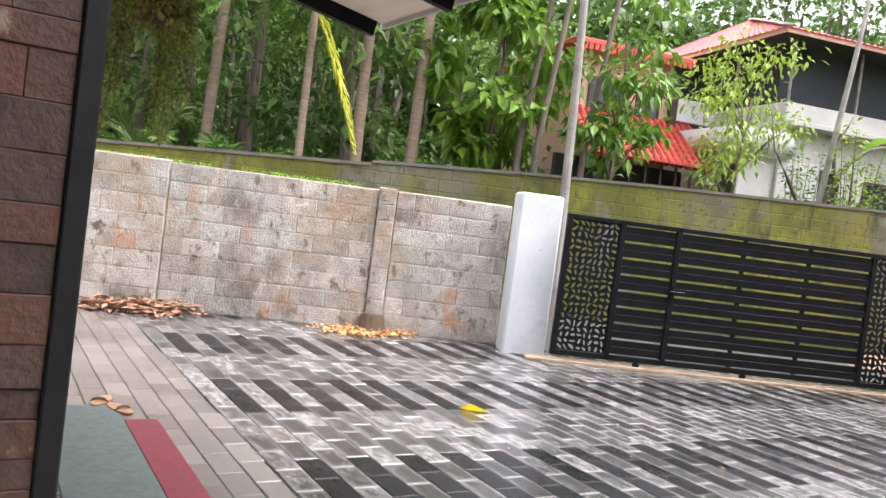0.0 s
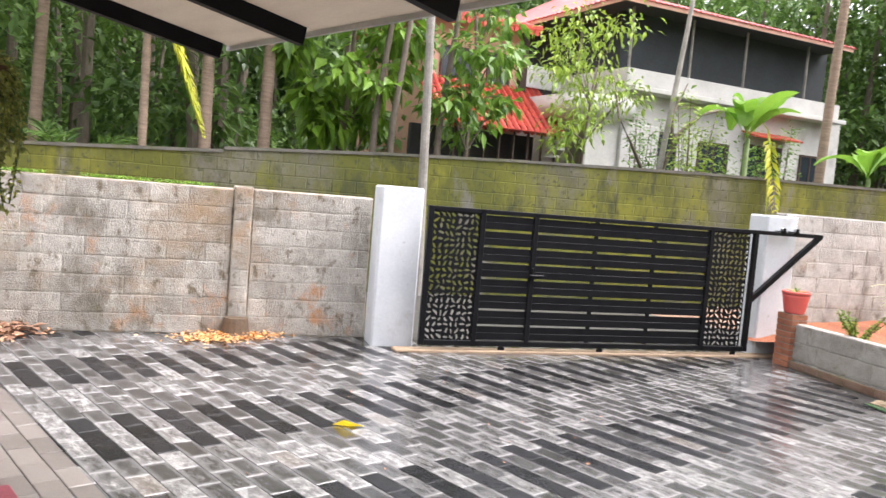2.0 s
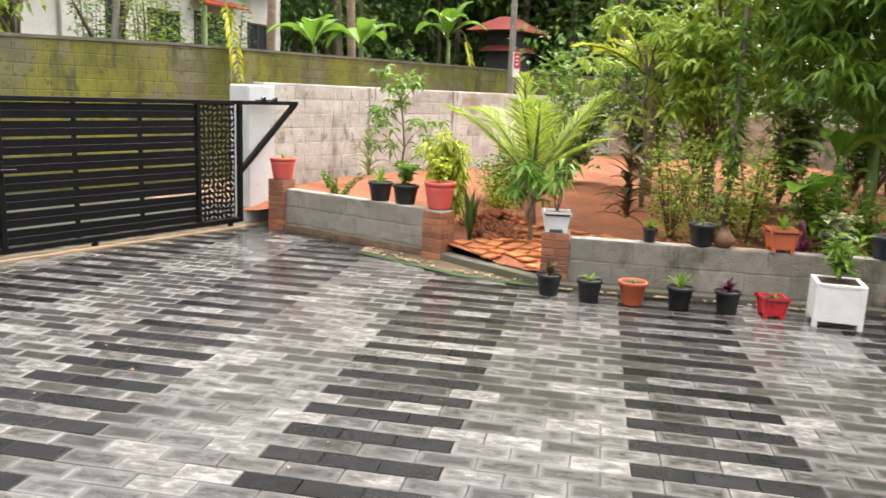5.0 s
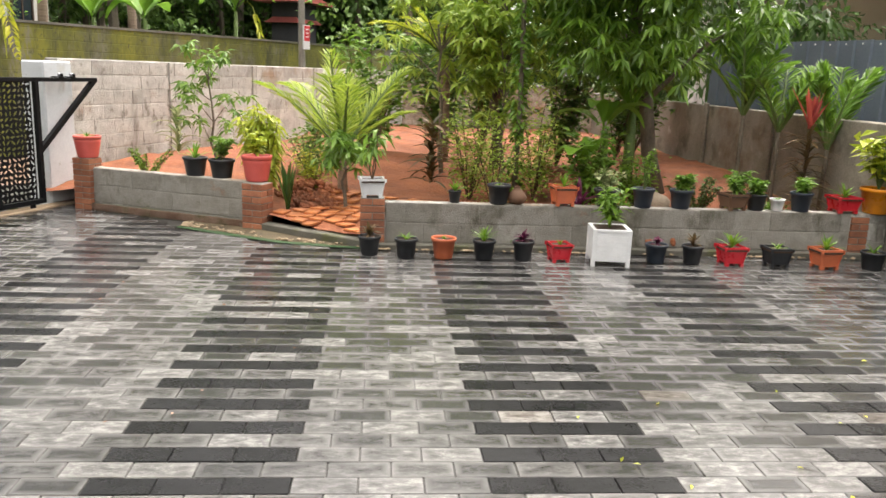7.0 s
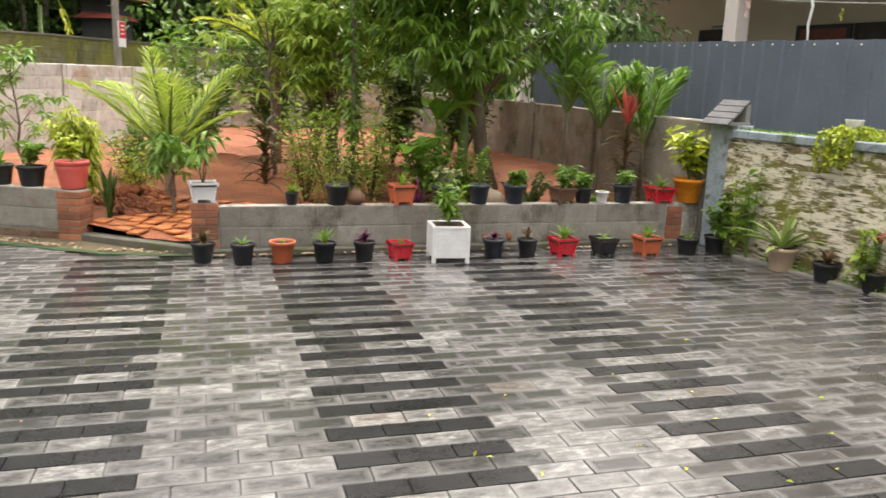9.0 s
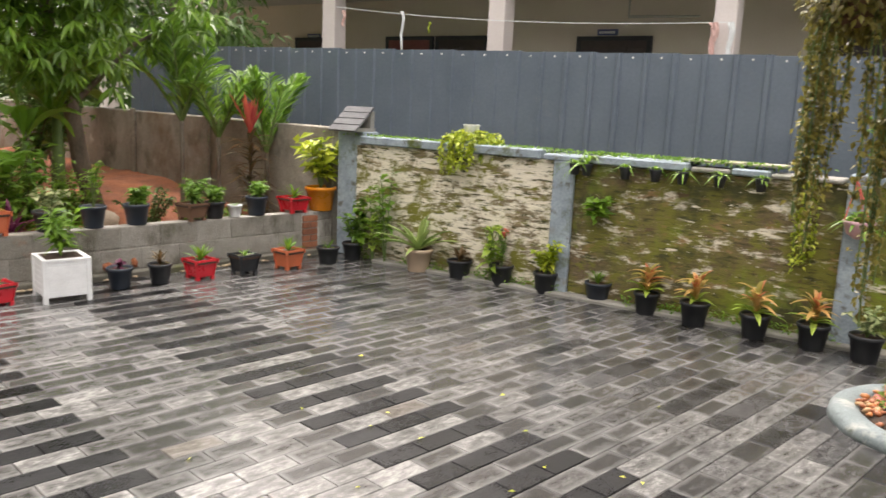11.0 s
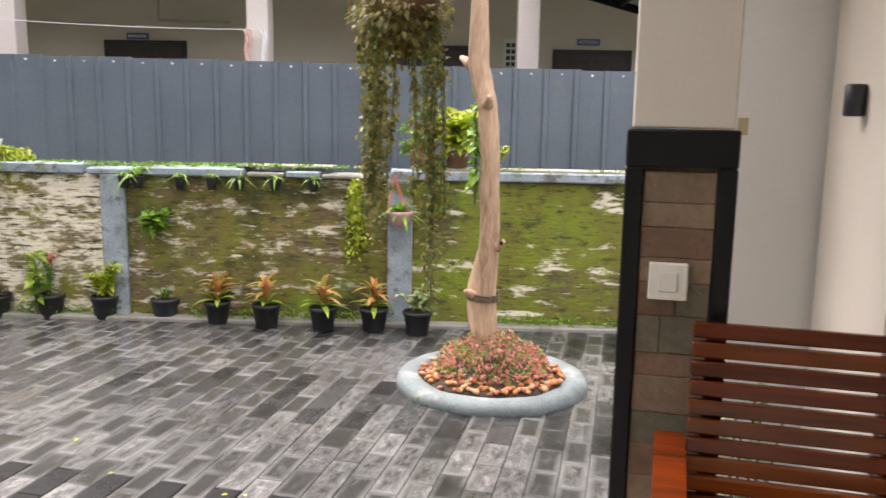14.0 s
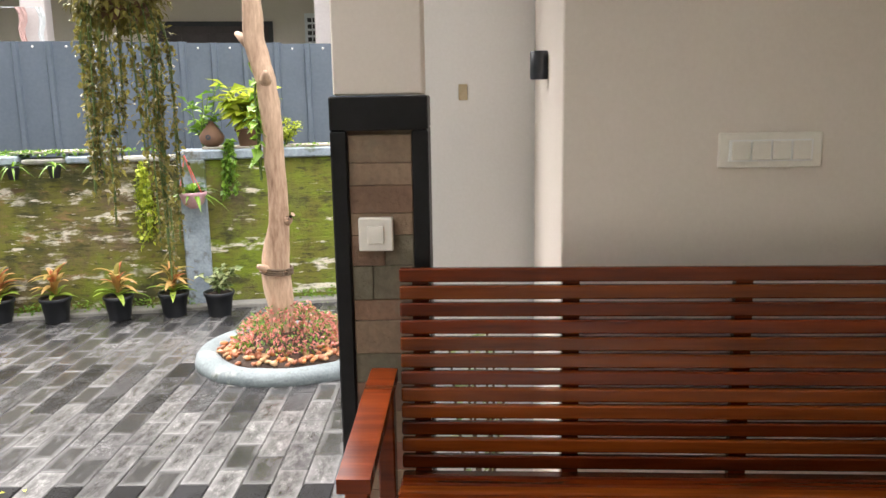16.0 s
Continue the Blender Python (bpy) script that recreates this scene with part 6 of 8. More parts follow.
def woodland():
    """The wood that closes the view: leaves in masses, too many to tell apart."""
    r = np.random.RandomState(5)
    eye = np.array([0.8, -3.9])
    lv, dk = Leaves(5), Leaves(6)
    trunks = bmesh.new()
    for k in range(400):
        if k < 270:
            s, w = r.uniform(-34, 40), r.uniform(14.5, 32)
            c = np.array(fpt(s, w))
        elif k < 330:
            c = np.array([r.uniform(-4, 12), r.uniform(18.5, 32), 0])
            if c[0] < 0.6:
                continue
        else:
            c = np.array([r.uniform(7.5, 22), r.uniform(9, 30), 0])
        d = c[:2] - eye
        side = d @ np.array([0.815, 0.58])
        fwd = d @ np.array([-0.58, 0.815])
        if 14 < fwd < 31 and -7.5 < side * 21 / max(fwd, 1) < 5.8:
            continue
        if k >= 330 and (c[0] - 6.64) * 0.982 + c[1] * 0.187 > 3.5:
            continue
        hgt = r.uniform(7, 15)
        u_ = np.array([0.389, 0.921]) @ c[:2]
        if 21 < u_ < 36 and np.array([-0.921, 0.389]) @ c[:2] < 17.5 and k < 330:
            continue
        tube(trunks, [(c[0], c[1], -0.2), (c[0] + r.randn() * 0.3, c[1] + r.randn() * 0.3, hgt * 0.8)], [r.uniform(0.1, 0.22), 0.06], 6, False)
        m = 360
        for q in range(5):
            z = hgt * r.uniform(0.12, 1.0)
            p0 = np.array([c[0] + r.randn() * 1.3, c[1] + r.randn() * 1.3, z])
            off = ball(r, m // 3, 0.7) * r.uniform(0.8, 1.6) * [1.25, 1.25, 1]
            (lv if r.rand() < 0.62 else dk).add(p0 + off, off + 0.9 * r.randn(m // 3, 3) + [0, 0, -0.25], 0.34 * (0.7 + 0.6 * r.rand(m // 3)), 0.18, 0.3)
    for s, w in ((16.6, 19.5), (18.5, 22), (20.5, 19.5), (24, 23), (17, 27), (28, 20), (13, 29), (22, 27)):
        c = np.array(fpt(s, w))
        tube(trunks, [(c[0], c[1], -0.2), (c[0] + 0.2, c[1], 10)], [0.18, 0.06], 6, False)
        for q in range(16):
            off = ball(r, 110, 0.7) * 1.5
            (lv if q % 3 == 0 else dk).add(np.array([c[0] + r.randn() * 1.3, c[1] + r.randn() * 1.3, r.uniform(2.5, 13)]) + off, off + 0.9 * r.randn(110, 3), 0.36, 0.17, 0.3)
    for k in range(20):
        # tall trees behind the small house
        c = np.array([-9 + 14 * k / 19, r.uniform(32.5, 37), 0])
        tube(trunks, [(c[0], c[1], -0.2), (c[0] + 0.2, c[1], 13)], [0.2, 0.07], 6, False)
        for q in range(14):
            off = ball(r, 100, 0.7) * 1.9
            (lv if q % 3 == 0 else dk).add(np.array([c[0] + r.randn() * 1.2, c[1] + r.randn() * 1.2, r.uniform(3, 18)]) + off, off + 0.9 * r.randn(100, 3), 0.5, 0.24, 0.3)
    for k in range(95):
        # the far edge of the wood, where no sky shows through
        c = np.array(fpt(-38 + 86 * k / 95, r.uniform(33, 37))) if k < 80 else np.array([-6 + 30 * (k - 80) / 15, r.uniform(33, 37), 0])
        for q in range(7):
            off = ball(r, 60, 1.0) * 2.2
            dk.add(np.array([c[0], c[1], 0.9 + 1.75 * q]) + off, r.randn(60, 3), 1.0, 0.6, 0.2)
    t = tagged(new("woodland"), "dense dark green wood beyond the lane", "woodland", "", "stuff")
    lv.object("foliage", L_FAR, t)
    dk.object("dark_foliage", L_DEEP, t)
    part("trunks", trunks, M_BARK, t)


woodland()

# ---------------------------------------------------------------- building behind the sheet fence
M_PINKWALL = grained("pale_beige_wall", (0.66, 0.58, 0.50), (0.74, 0.66, 0.58), 1, 30, 0.8, 0.1, 0.004)
M_PILLAR = grained("pale_pink_pillar", (0.66, 0.58, 0.56), (0.78, 0.71, 0.69), 1, 30, 0.8, 0.1, 0.004)
M_DOOR = grained("dark_door_paint", (0.035, 0.026, 0.026), (0.07, 0.05, 0.05), 3, 30, 0.5, 0.1, 0.003)
M_REDWOOD = grained("dull_red_shutter", (0.15, 0.045, 0.04), (0.25, 0.09, 0.08), 3, 30, 0.6, 0.1, 0.003)
M_SIGN = grained("blue_grey_sign_plate", (0.09, 0.10, 0.24), (0.13, 0.15, 0.30), 3, 30, 0.5, 0.02, 0.001)


def lettering(words, m, size, material, parent):
    cu = bpy.data.curves.new("lettering", "FONT")
    cu.body, cu.size, cu.extrude, cu.align_x, cu.align_y = words, size, 0.002, "CENTER", "CENTER"
    cu.materials.append(material)
    ob = new("lettering", cu)
    ob.parent = parent
    ob.matrix_local = m
    return ob


def hall():
    t = thing("hall_building", SIDE, "long pale building with pillared veranda behind the fence", "building")
    part("wall", boxes(((-16, 7.5, -0.1), (13, 7.8, 4.6))), M_PINKWALL, t)
    part("veranda_floor", boxes(((-16, 4.8, -0.1), (13, 7.5, 0.9))), M_CONC, t)
    part("roof_slab", boxes(((-16.2, 4.9, 3.98), (13.2, 9, 4.25), 0.01)), M_PLASTER, t)
    # unseen block, added to keep bright sky out of the pavers' reflections
    part("upper_storey", boxes(((-16, 5.2, 4.25), (13, 8.8, 7.6))), M_PINKWALL, t)
    part("beam", boxes(((-16, 5.05, 3.78), (13, 5.4, 3.98))), M_PLASTER, t)
    for r_ in (-15.9, -12.2, -8.4, -4.6, -0.79, 3.21, 7.0):
        part("pillar", boxes(((r_ - 0.16, 5.0, 0.9), (r_ + 0.16, 5.34, 3.98), 0.012)), M_PILLAR, t)
    for a, b, z, m_ in ((-11.6, -10.72, 3.12, M_DOOR), (-8.8, -7.68, 3.12, M_REDWOOD), (-7.45, -6.3, 3.12, M_DOOR), (-4.14, -2.82, 3.08, M_DOOR), (0.42, 2.3, 3.06, M_DOOR), (3.88, 5.10, 3.02, M_DOOR)):
        d = part("door", boxes(((a, 7.44, 0.9), (b, 7.50, z))), m_, t)
        part("frame", boxes(((a - 0.08, 7.42, 0.9), (a, 7.50, z + 0.08)), ((b, 7.42, 0.9), (b + 0.08, 7.50, z + 0.08)), ((a, 7.42, z), (b, 7.50, z + 0.08))), M_SHADETRIM, d)
        part("panel", boxes(*[((a + (b - a) * k / 4 + 0.05, 7.425, 1.1), (a + (b - a) * (k + 1) / 4 - 0.05, 7.44, z - 0.12), 0.004) for k in range(4)]), m_, d)
    for a, words in ((4.42, "KITCHEN"), (-3.62, ""), (-11.1, "")):
        s = part("sign", boxes(((a - 0.2, 7.46, 3.18), (a + 0.2, 7.50, 3.29))), M_SIGN, t, "small blue-grey sign plate")
        if words:
            lettering(words, pose(a, 7.455, 3.235, 90, 0, 0), 0.075, P_WHITE, s)
        else:
            part("lettering", boxes(*[((a - 0.16 + k * 0.055, 7.452, 3.21), (a - 0.125 + k * 0.055, 7.46, 3.255)) for k in range(6)]), P_WHITE, s)
    p = part("notice", boxes(((2.93, 7.46, 2.75), (3.22, 7.5, 3.28))), P_WHITE, t, "white notice with dark pattern")
    for k in range(8):
        part("print", boxes(((2.98 + 0.09 * (k % 2), 7.452, 2.8 + 0.11 * (k // 2)), (3.05 + 0.09 * (k % 2), 7.46, 2.87 + 0.11 * (k // 2)))), M_SHADETRIM, p)
    bm = bmesh.new()
    tube(bm, [(-3.2, 7.4, 3.95), (-3.2, 7.4, 3.5), (-1.9, 7.4, 3.48)], [0.03, 0.03, 0.02], 6)
    part("pipe", bm, M_PLASTER, t)


hall()


P_CLOTH = pot_material("faded_pink_cloth", (0.72, 0.46, 0.42), 0.8)


def clothes_line():
    t = thing("clothes_line", SIDE, "sagging clothes line with a few scraps of cloth", "clothes line")
    bm = bmesh.new()
    a, b = Vector((-8.1, 4.9, 3.52)), Vector((-0.74, 4.9, 3.10))
    tube(bm, [a.lerp(b, k / 12) + Vector((0, 0, -0.12 * (1 - (k / 6 - 1) ** 2))) for k in range(13)], [0.008] * 13, 4, False)
    part("rope", bm, P_WHITE, t)
    for x, z0, z1, w, m_ in ((-0.9, 3.1, 2.62, 0.13, P_CLOTH), (-0.66, 3.1, 2.5, 0.10, P_WHITE), (-6.5, 3.4, 2.7, 0.07, P_WHITE), (-5.9, 3.2, 3.0, 0.06, L_LIME), (-7.9, 3.45, 3.15, 0.09, P_CLOTH)):
        bm = bmesh.new()
        rows = [[bm.verts.new((x + w * (i / 3 - 0.5) * (1 - 0.5 * k / 5) + 0.02 * math.sin(k * 1.7 + x), 4.88 + 0.015 * math.sin(i * 2.0 + k), z0 + (z1 - z0) * k / 5)) for i in range(4)] for k in range(6)]
        for r0, r1 in zip(rows, rows[1:]):
            for i in range(3):
                bm.faces.new((r0[i], r0[i + 1], r1[i + 1], r1[i]))
        part("cloth", bm, m_, t)


clothes_line()


def lean_to():
    t = thing("lean_to_roof", SIDE, "dark sheet lean-to roof on steel rafters", "roof")
    bm = bmesh.new()
    v = [bm.verts.new(q) for q in ((3.35, 3.6, 3.85), (8.0, 3.6, 2.62), (8.0, 4.95, 2.66), (3.35, 4.95, 3.89))]
    bm.faces.new(v)
    s = part("sheet", bm, M_PLASTER, t)
    m_ = s.modifiers.new("thickness", "SOLIDIFY")
    m_.thickness = 0.02
    bm = bmesh.new()
    bar(bm, (3.35, 3.7, 3.78), (8.0, 3.7, 2.55), 0.06, 0.1)
    bar(bm, (3.35, 4.85, 3.80), (8.0, 4.85, 2.57), 0.06, 0.1)
    bar(bm, (4.5, 3.6, 3.5), (4.5, 4.95, 3.52), 0.05, 0.08)
    part("rafter", bm, M_BLACK, t)


lean_to()

# ---------------------------------------------------------------- side wall dressing
for r_ in (-0.77, 1.80, 4.9):
    wall_piece("wall_side_pier", (r_ - 0.10, -0.055, -0.05), (r_ + 0.12, 0.0, 1.31), M_BLUE, "blue-grey painted pier on the mossy wall", "pier", m=SIDE)
tagged(link("wall_side_kerb", boxes(((-3.0, -0.16, -0.02), (6.5, -0.002, 0.035), 0.01)), M_CONC, None, False, SIDE), "low mossy concrete kerb at the wall's foot", "kerb", "", "structure")


def side_pt(r_, w, z):
    return SIDE @ Vector((r_, w, z))


M_ROOFBOARD = grained("weathered_roof_board", (0.05, 0.05, 0.055), (0.16, 0.16, 0.165), 4, 60, 0.8, 0.4, 0.006, stretch=(1, 0.2, 1))


def mail_pier():
    t = thing("mailbox_pier", pose(6.08, 3.42, 0, 0, 0, 11), "blue-grey pier topped by a slatted wooden box roof", "pier")
    part("pier", boxes(((-0.09, -0.2, 0), (0.16, 0.2, 1.44), 0.012)), M_BLUE, t)
    for k in range(4):
        bm = bmesh.new()
        x = -0.22 + k * 0.083
        z = 1.475 + k * 0.068
        bar(bm, (x, -0.2, z), (x, 0.2, z), 0.096, 0.022, (-0.62, 0, 0.78))
        part("slat", bm, M_ROOFBOARD, t, "weathered grey board")
    part("box", boxes(((-0.2, -0.18, 1.44), (0.12, 0.18, 1.475)), ((0.03, -0.18, 1.475), (0.10, 0.18, 1.67))), M_CONC, t)


mail_pier()


def trailing(name, m, label, material, strands, length, spread, seed, leaf=(0.03, 0.022), per=46, ropes=0, category="hanging plant", group=""):
    """Strands that hang down from one place, thick with small leaves."""
    r = np.random.RandomState(seed)
    t = thing(name, m, label, category, group)
    lv = Leaves(seed)
    for s in range(strands):
        a, q = (r.rand() * 6.283 if not ropes else 6.283 * (s % ropes) / ropes + 0.9 + 0.28 * r.randn()), spread * (0.35 + 0.65 * r.rand() if not ropes else 0.7 + 0.3 * r.rand())
        ln = length * (0.45 + 0.55 * r.rand())
        ts = np.linspace(0, 1, 7)
        pts = np.array([[math.cos(a) * q * min(1, u * 4) + 0.012 * math.sin(7 * u + s), math.sin(a) * q * min(1, u * 4) + 0.012 * math.cos(5 * u + s), 0.04 * (1 - u) - ln * max(0, u - 0.08)] for u in ts])
        bm = bmesh.new()
        tube(bm, [tuple(p) for p in pts], [0.003] * 7, 3, False)
        part("strand", bm, M_STEM, t)
        u = r.rand(per)
        p = np.stack([np.interp(u, ts, pts[:, k]) for k in range(3)], 1) + 0.008 * r.randn(per, 3)
        way = r.randn(per, 3) + [0, 0, -0.5]
        lv.add(p, way, leaf[0] * (0.7 + 0.6 * r.rand(per)), leaf[1], 0.2)
    lv.object("foliage", material, t)
    return t


def hanging_basket(x, y, z, label, seed, drop, colour):
    t = trailing("hanging_basket", pose(x, y, z), label, colour, 26, drop, 0.15, seed, (0.021, 0.015), 130, ropes=4, group="hanging baskets")
    bm = bmesh.new()
    lathe(bm, [(0.05, -0.13), (0.085, -0.11), (0.11, -0.02), (0.115, 0.0), (0.10, 0.0), (0.095, -0.02)], 18)
    part("pot", bm, P_BROWN, t, "brown hanging pot", True)
    bm = bmesh.new()
    for k in range(3):
        a = 2.094 * k
        tube(bm, [(0.11 * math.cos(a), 0.11 * math.sin(a), 0), (0, 0, 0.38)], [0.004, 0.004], 4, False)
    tube(bm, [(0, 0, 0.38), (0, 0, (2.78 if x < 0 else 3.1) - z)], [0.004, 0.004], 4, False)
    part("hanger", bm, P_CORAL, t, "thin red hanging cords")
    lv, r = Leaves(seed + 1), np.random.RandomState(seed + 1)
    o = ball(r, 1500, 1.0)
    lv.add(o * [0.15, 0.15, 0.11] - [0, 0, 0.04], o + 0.5 * r.randn(1500, 3) + [0, 0, -0.4], 0.026, 0.017)
    lv.object("top_growth", colour, t)


hanging_basket(2.53, -3.05, 2.16, "hanging basket with long olive-brown trailing strands", 200, 0.98, L_OLIVE)
hanging_basket(-1.81, -3.35, 2.06, "hanging basket with thick olive trailing strands", 203, 0.62, L_SAGE)

M_FOAM = grained("pale_board", (0.24, 0.21, 0.16), (0.42, 0.38, 0.31), 5, 40, 0.7, 0.1, 0.003)
tagged(link("ledge_board", boxes(((0.35, 0.02, 1.387), (1.2, 0.3, 1.405)), ((1.9, 0.02, 1.387), (4.2, 0.3, 1.405)), bevel=0.003), M_FOAM, None, False, SIDE), "thin pale boards lying along the wall top", "board")
for i, (r_, ln, n) in enumerate(((-0.50, 0.28, 8), (-0.62, 0.16, 6), (-0.12, 0.14, 6), (0.16, 0.12, 6), (0.40, 0.14, 6), (0.72, 0.12, 5), (1.06, 0.10, 5))):
    q = side_pt(r_, -0.10, 1.19)
    t = thing("wall_pot", pose(q.x, q.y, q.z), "small dark cup with a spider plant hung on the wall", "wall pot", "wall pots")
    bm = bmesh.new()
    lathe(bm, [(0.035, 0), (0.055, 0.10), (0.058, 0.11), (0.048, 0.11)], 12)
    part("pot", bm, P_BLACK, t, "", True)
    rosette(t, 14, ln * 1.3, 0.018, L_BRIGHT, 210 + i, 0.10, (0.1, 1.2), 0.8)
q = side_pt(-1.9, 0.08, 1.39)
t = trailing("trailing_fern", pose(q.x, q.y, q.z + 0.1), "white cup with yellow-green fern trailing over the wall", L_LIME, 52, 0.46, 0.34, 220, (0.05, 0.03), 50)
bm = bmesh.new()
lathe(bm, [(0.06, -0.1), (0.085, 0.09), (0.09, 0.1), (0.075, 0.1)], 14)
part("cup", bm, P_WHITE, t, "white plastic cup", True)
q = side_pt(1.42, -0.09, 1.25)
trailing("trailing_plant", pose(q.x, q.y, q.z), "yellow-green creeper trailing down the mossy wall", L_LIME, 16, 0.75, 0.09, 222, (0.04, 0.03), 60)
q = side_pt(2.15, -0.05, 1.42)
trailing("trailing_plant", pose(q.x, q.y, q.z), "leafy creeper hanging from the wall top", L_BRIGHT, 8, 0.55, 0.07, 224, (0.05, 0.04), 40)
for i, (r_, n) in enumerate(((-3.0, 60), (-2.4, 50), (-0.4, 70), (0.3, 80), (0.9, 70), (-1.3, 60), (2.6, 40), (3.8, 30), (5.0, 30))):
    q = side_pt(r_, 0.1, 1.385)
    t = tagged(thing("moss_tuft", pose(q.x, q.y, q.z), "tufts of moss and tiny ferns on the wall top", "moss", "wall-top moss"), kind="stuff")
    lv, r = Leaves(230 + i), np.random.RandomState(230 + i)
    p = np.stack([0.35 * r.randn(n * 3), 0.16 * (r.rand(n * 3) - 0.75), 0.01 * r.rand(n * 3)], 1)
    p[:, 0] *= 0.8
    p = (p @ np.array(SIDE.to_3x3().transposed()))
    lv.add(p, r.randn(n * 3, 3) + [0, 0, 0.8], 0.05, 0.022)
    lv.object("foliage", L_GREEN if i % 2 else L_BRIGHT, t)
for i, (r_, z, h_) in enumerate(((-2.82, 0.0, 1.05), (-3.0, 0.0, 0.8), (-3.2, 0.0, 0.75), (-1.45, 0.0, 0.62), (-0.35, 0.75, 0.3))):
    q = side_pt(r_, -0.14, z)
    shrub((q.x, q.y, q.z), h_, 0.15, "green climbing plant against the old wall", L_FRESH if i % 2 else L_BRIGHT, (0.14, 0.075), 4, 17, 240 + i, name="climber", category="climber", group="wall climbers", twig=M_STEM)
lv, r = Leaves(250), np.random.RandomState(250)
n = 2600
rr_ = r.uniform(-3.2, 5.5, n)
p = np.stack([rr_, -0.03 - 0.12 * r.rand(n) ** 2, 0.01 + 0.10 * r.rand(n) ** 2], 1)
p = p[np.sin(rr_ * 2.3) + np.sin(rr_ * 5.1) > -0.7]
w = np.array([tuple(SIDE @ Vector(x)) for x in p])
lv.add(w, r.randn(len(w), 3) + [0, 0, 0.6], 0.045, 0.022)
t = tagged(new("weeds"), "small weeds growing along the foot of the wall", "weeds", "", "stuff")
lv.object("foliage", L_BRIGHT, t)


def pink_wall_pot():
    q = side_pt(1.82, -0.16, 0.90)
    t = thing("wall_basket", pose(q.x, q.y, q.z), "pink striped half-basket with a fern on the pier", "hanging pot")
    bm = bmesh.new()
    lathe(bm, [(0.03, 0), (0.085, 0.04), (0.115, 0.12), (0.12, 0.14), (0.10, 0.14)], 18)
    part("pot", bm, grained("faded_pink_plastic", (0.4, 0.2, 0.24), (0.6, 0.38, 0.42), 12, 60, 0.5, 0.1, 0.002, stretch=(3, 3, 0.2)), t, "", True)
    rosette(t, 26, 0.26, 0.035, L_BRIGHT, 260, 0.13, (0.0, 1.2), 0.6)
    bm = bmesh.new()
    for a in (0, 2.09, 4.19):
        tube(bm, [(0.11 * math.cos(a), 0.11 * math.sin(a), 0.13), (0, 0.05, 0.45)], [0.005, 0.005], 4, False)
    part("cord", bm, P_CORAL, t)


pink_wall_pot()


def wall_top_pots():
    q = side_pt(1.98, 0.12, 1.405)
    t = thing("gourd_birdhouse", pose(q.x, q.y, q.z), "brown clay gourd bird house standing on the wall", "bird house")
    bm = bmesh.new()
    lathe(bm, [(0.05, 0), (0.10, 0.04), (0.11, 0.09), (0.07, 0.15), (0.03, 0.20), (0.02, 0.22)], 18)
    part("body", bm, P_BROWN, t, "", True)
    # flat disc whose near-black colour is the dark inside the opening
    bm = bmesh.new()
    bmesh.ops.create_circle(bm, cap_ends=True, radius=0.024, segments=14, matrix=pose(-0.108, 0, 0.085, 0, -90, 0))
    part("hole", bm, M_SHADETRIM, t)
    q = side_pt(2.30, 0.12, 1.405)
    t = thing("potted_plant", pose(q.x, q.y, q.z), "brown woven pot with a leafy plant on the wall", "potted plant", "potted plants")
    z = round_pot(t, 0.12, 0.15, P_BROWN)
    plant_in(t, "bright", z, 262, 0.8)
    q = side_pt(1.90, 0.14, 1.40)
    shrub((q.x, q.y, q.z), 0.5, 0.18, "bright green plant behind the bird house", L_BRIGHT, (0.13, 0.07), 5, 14, 263, twig=M_STEM)
    q = side_pt(2.62, 0.1, 1.40)
    shrub((q.x, q.y, q.z), 0.22, 0.2, "small bushy green plant on the wall top", L_LIME, (0.06, 0.03), 10, 30, 264, twig=M_STEM)


wall_top_pots()


def clay_things():
    t = thing("clay_jug", pose(1.83, 3.79, TOP), "round clay jug with a dark hole", "jug")
    bm = bmesh.new()
    lathe(bm, [(0.05, 0), (0.10, 0.04), (0.105, 0.08), (0.06, 0.14), (0.03, 0.17), (0.035, 0.19)], 18)
    part("body", bm, P_BROWN, t, "", True)
    t = thing("fallen_pot", pose(3.85, 5.05, gz(3.85, 5.05) + 0.13, 0, 78, 150), "old clay pot lying on its side", "pot")
    bm = bmesh.new()
    lathe(bm, [(0.08, -0.12), (0.12, -0.05), (0.14, 0.12), (0.15, 0.15), (0.13, 0.15), (0.11, -0.05)], 18)
    part("body", bm, grained("dusty_clay", (0.22, 0.17, 0.12), (0.4, 0.33, 0.25), 5, 50, 0.85, 0.3, 0.006), t, "", True)


clay_things()
t = thing("slim_plant", pose(0.28, 3.82, 0.70), "thin stems with long drooping green leaves in a white pot", "plant")
stems_and_leaves(t, 0.75, 0.16, 3, 15, (0.22, 0.045), L_GREEN, 270, 0, 0.7, -0.2, low=0.55)

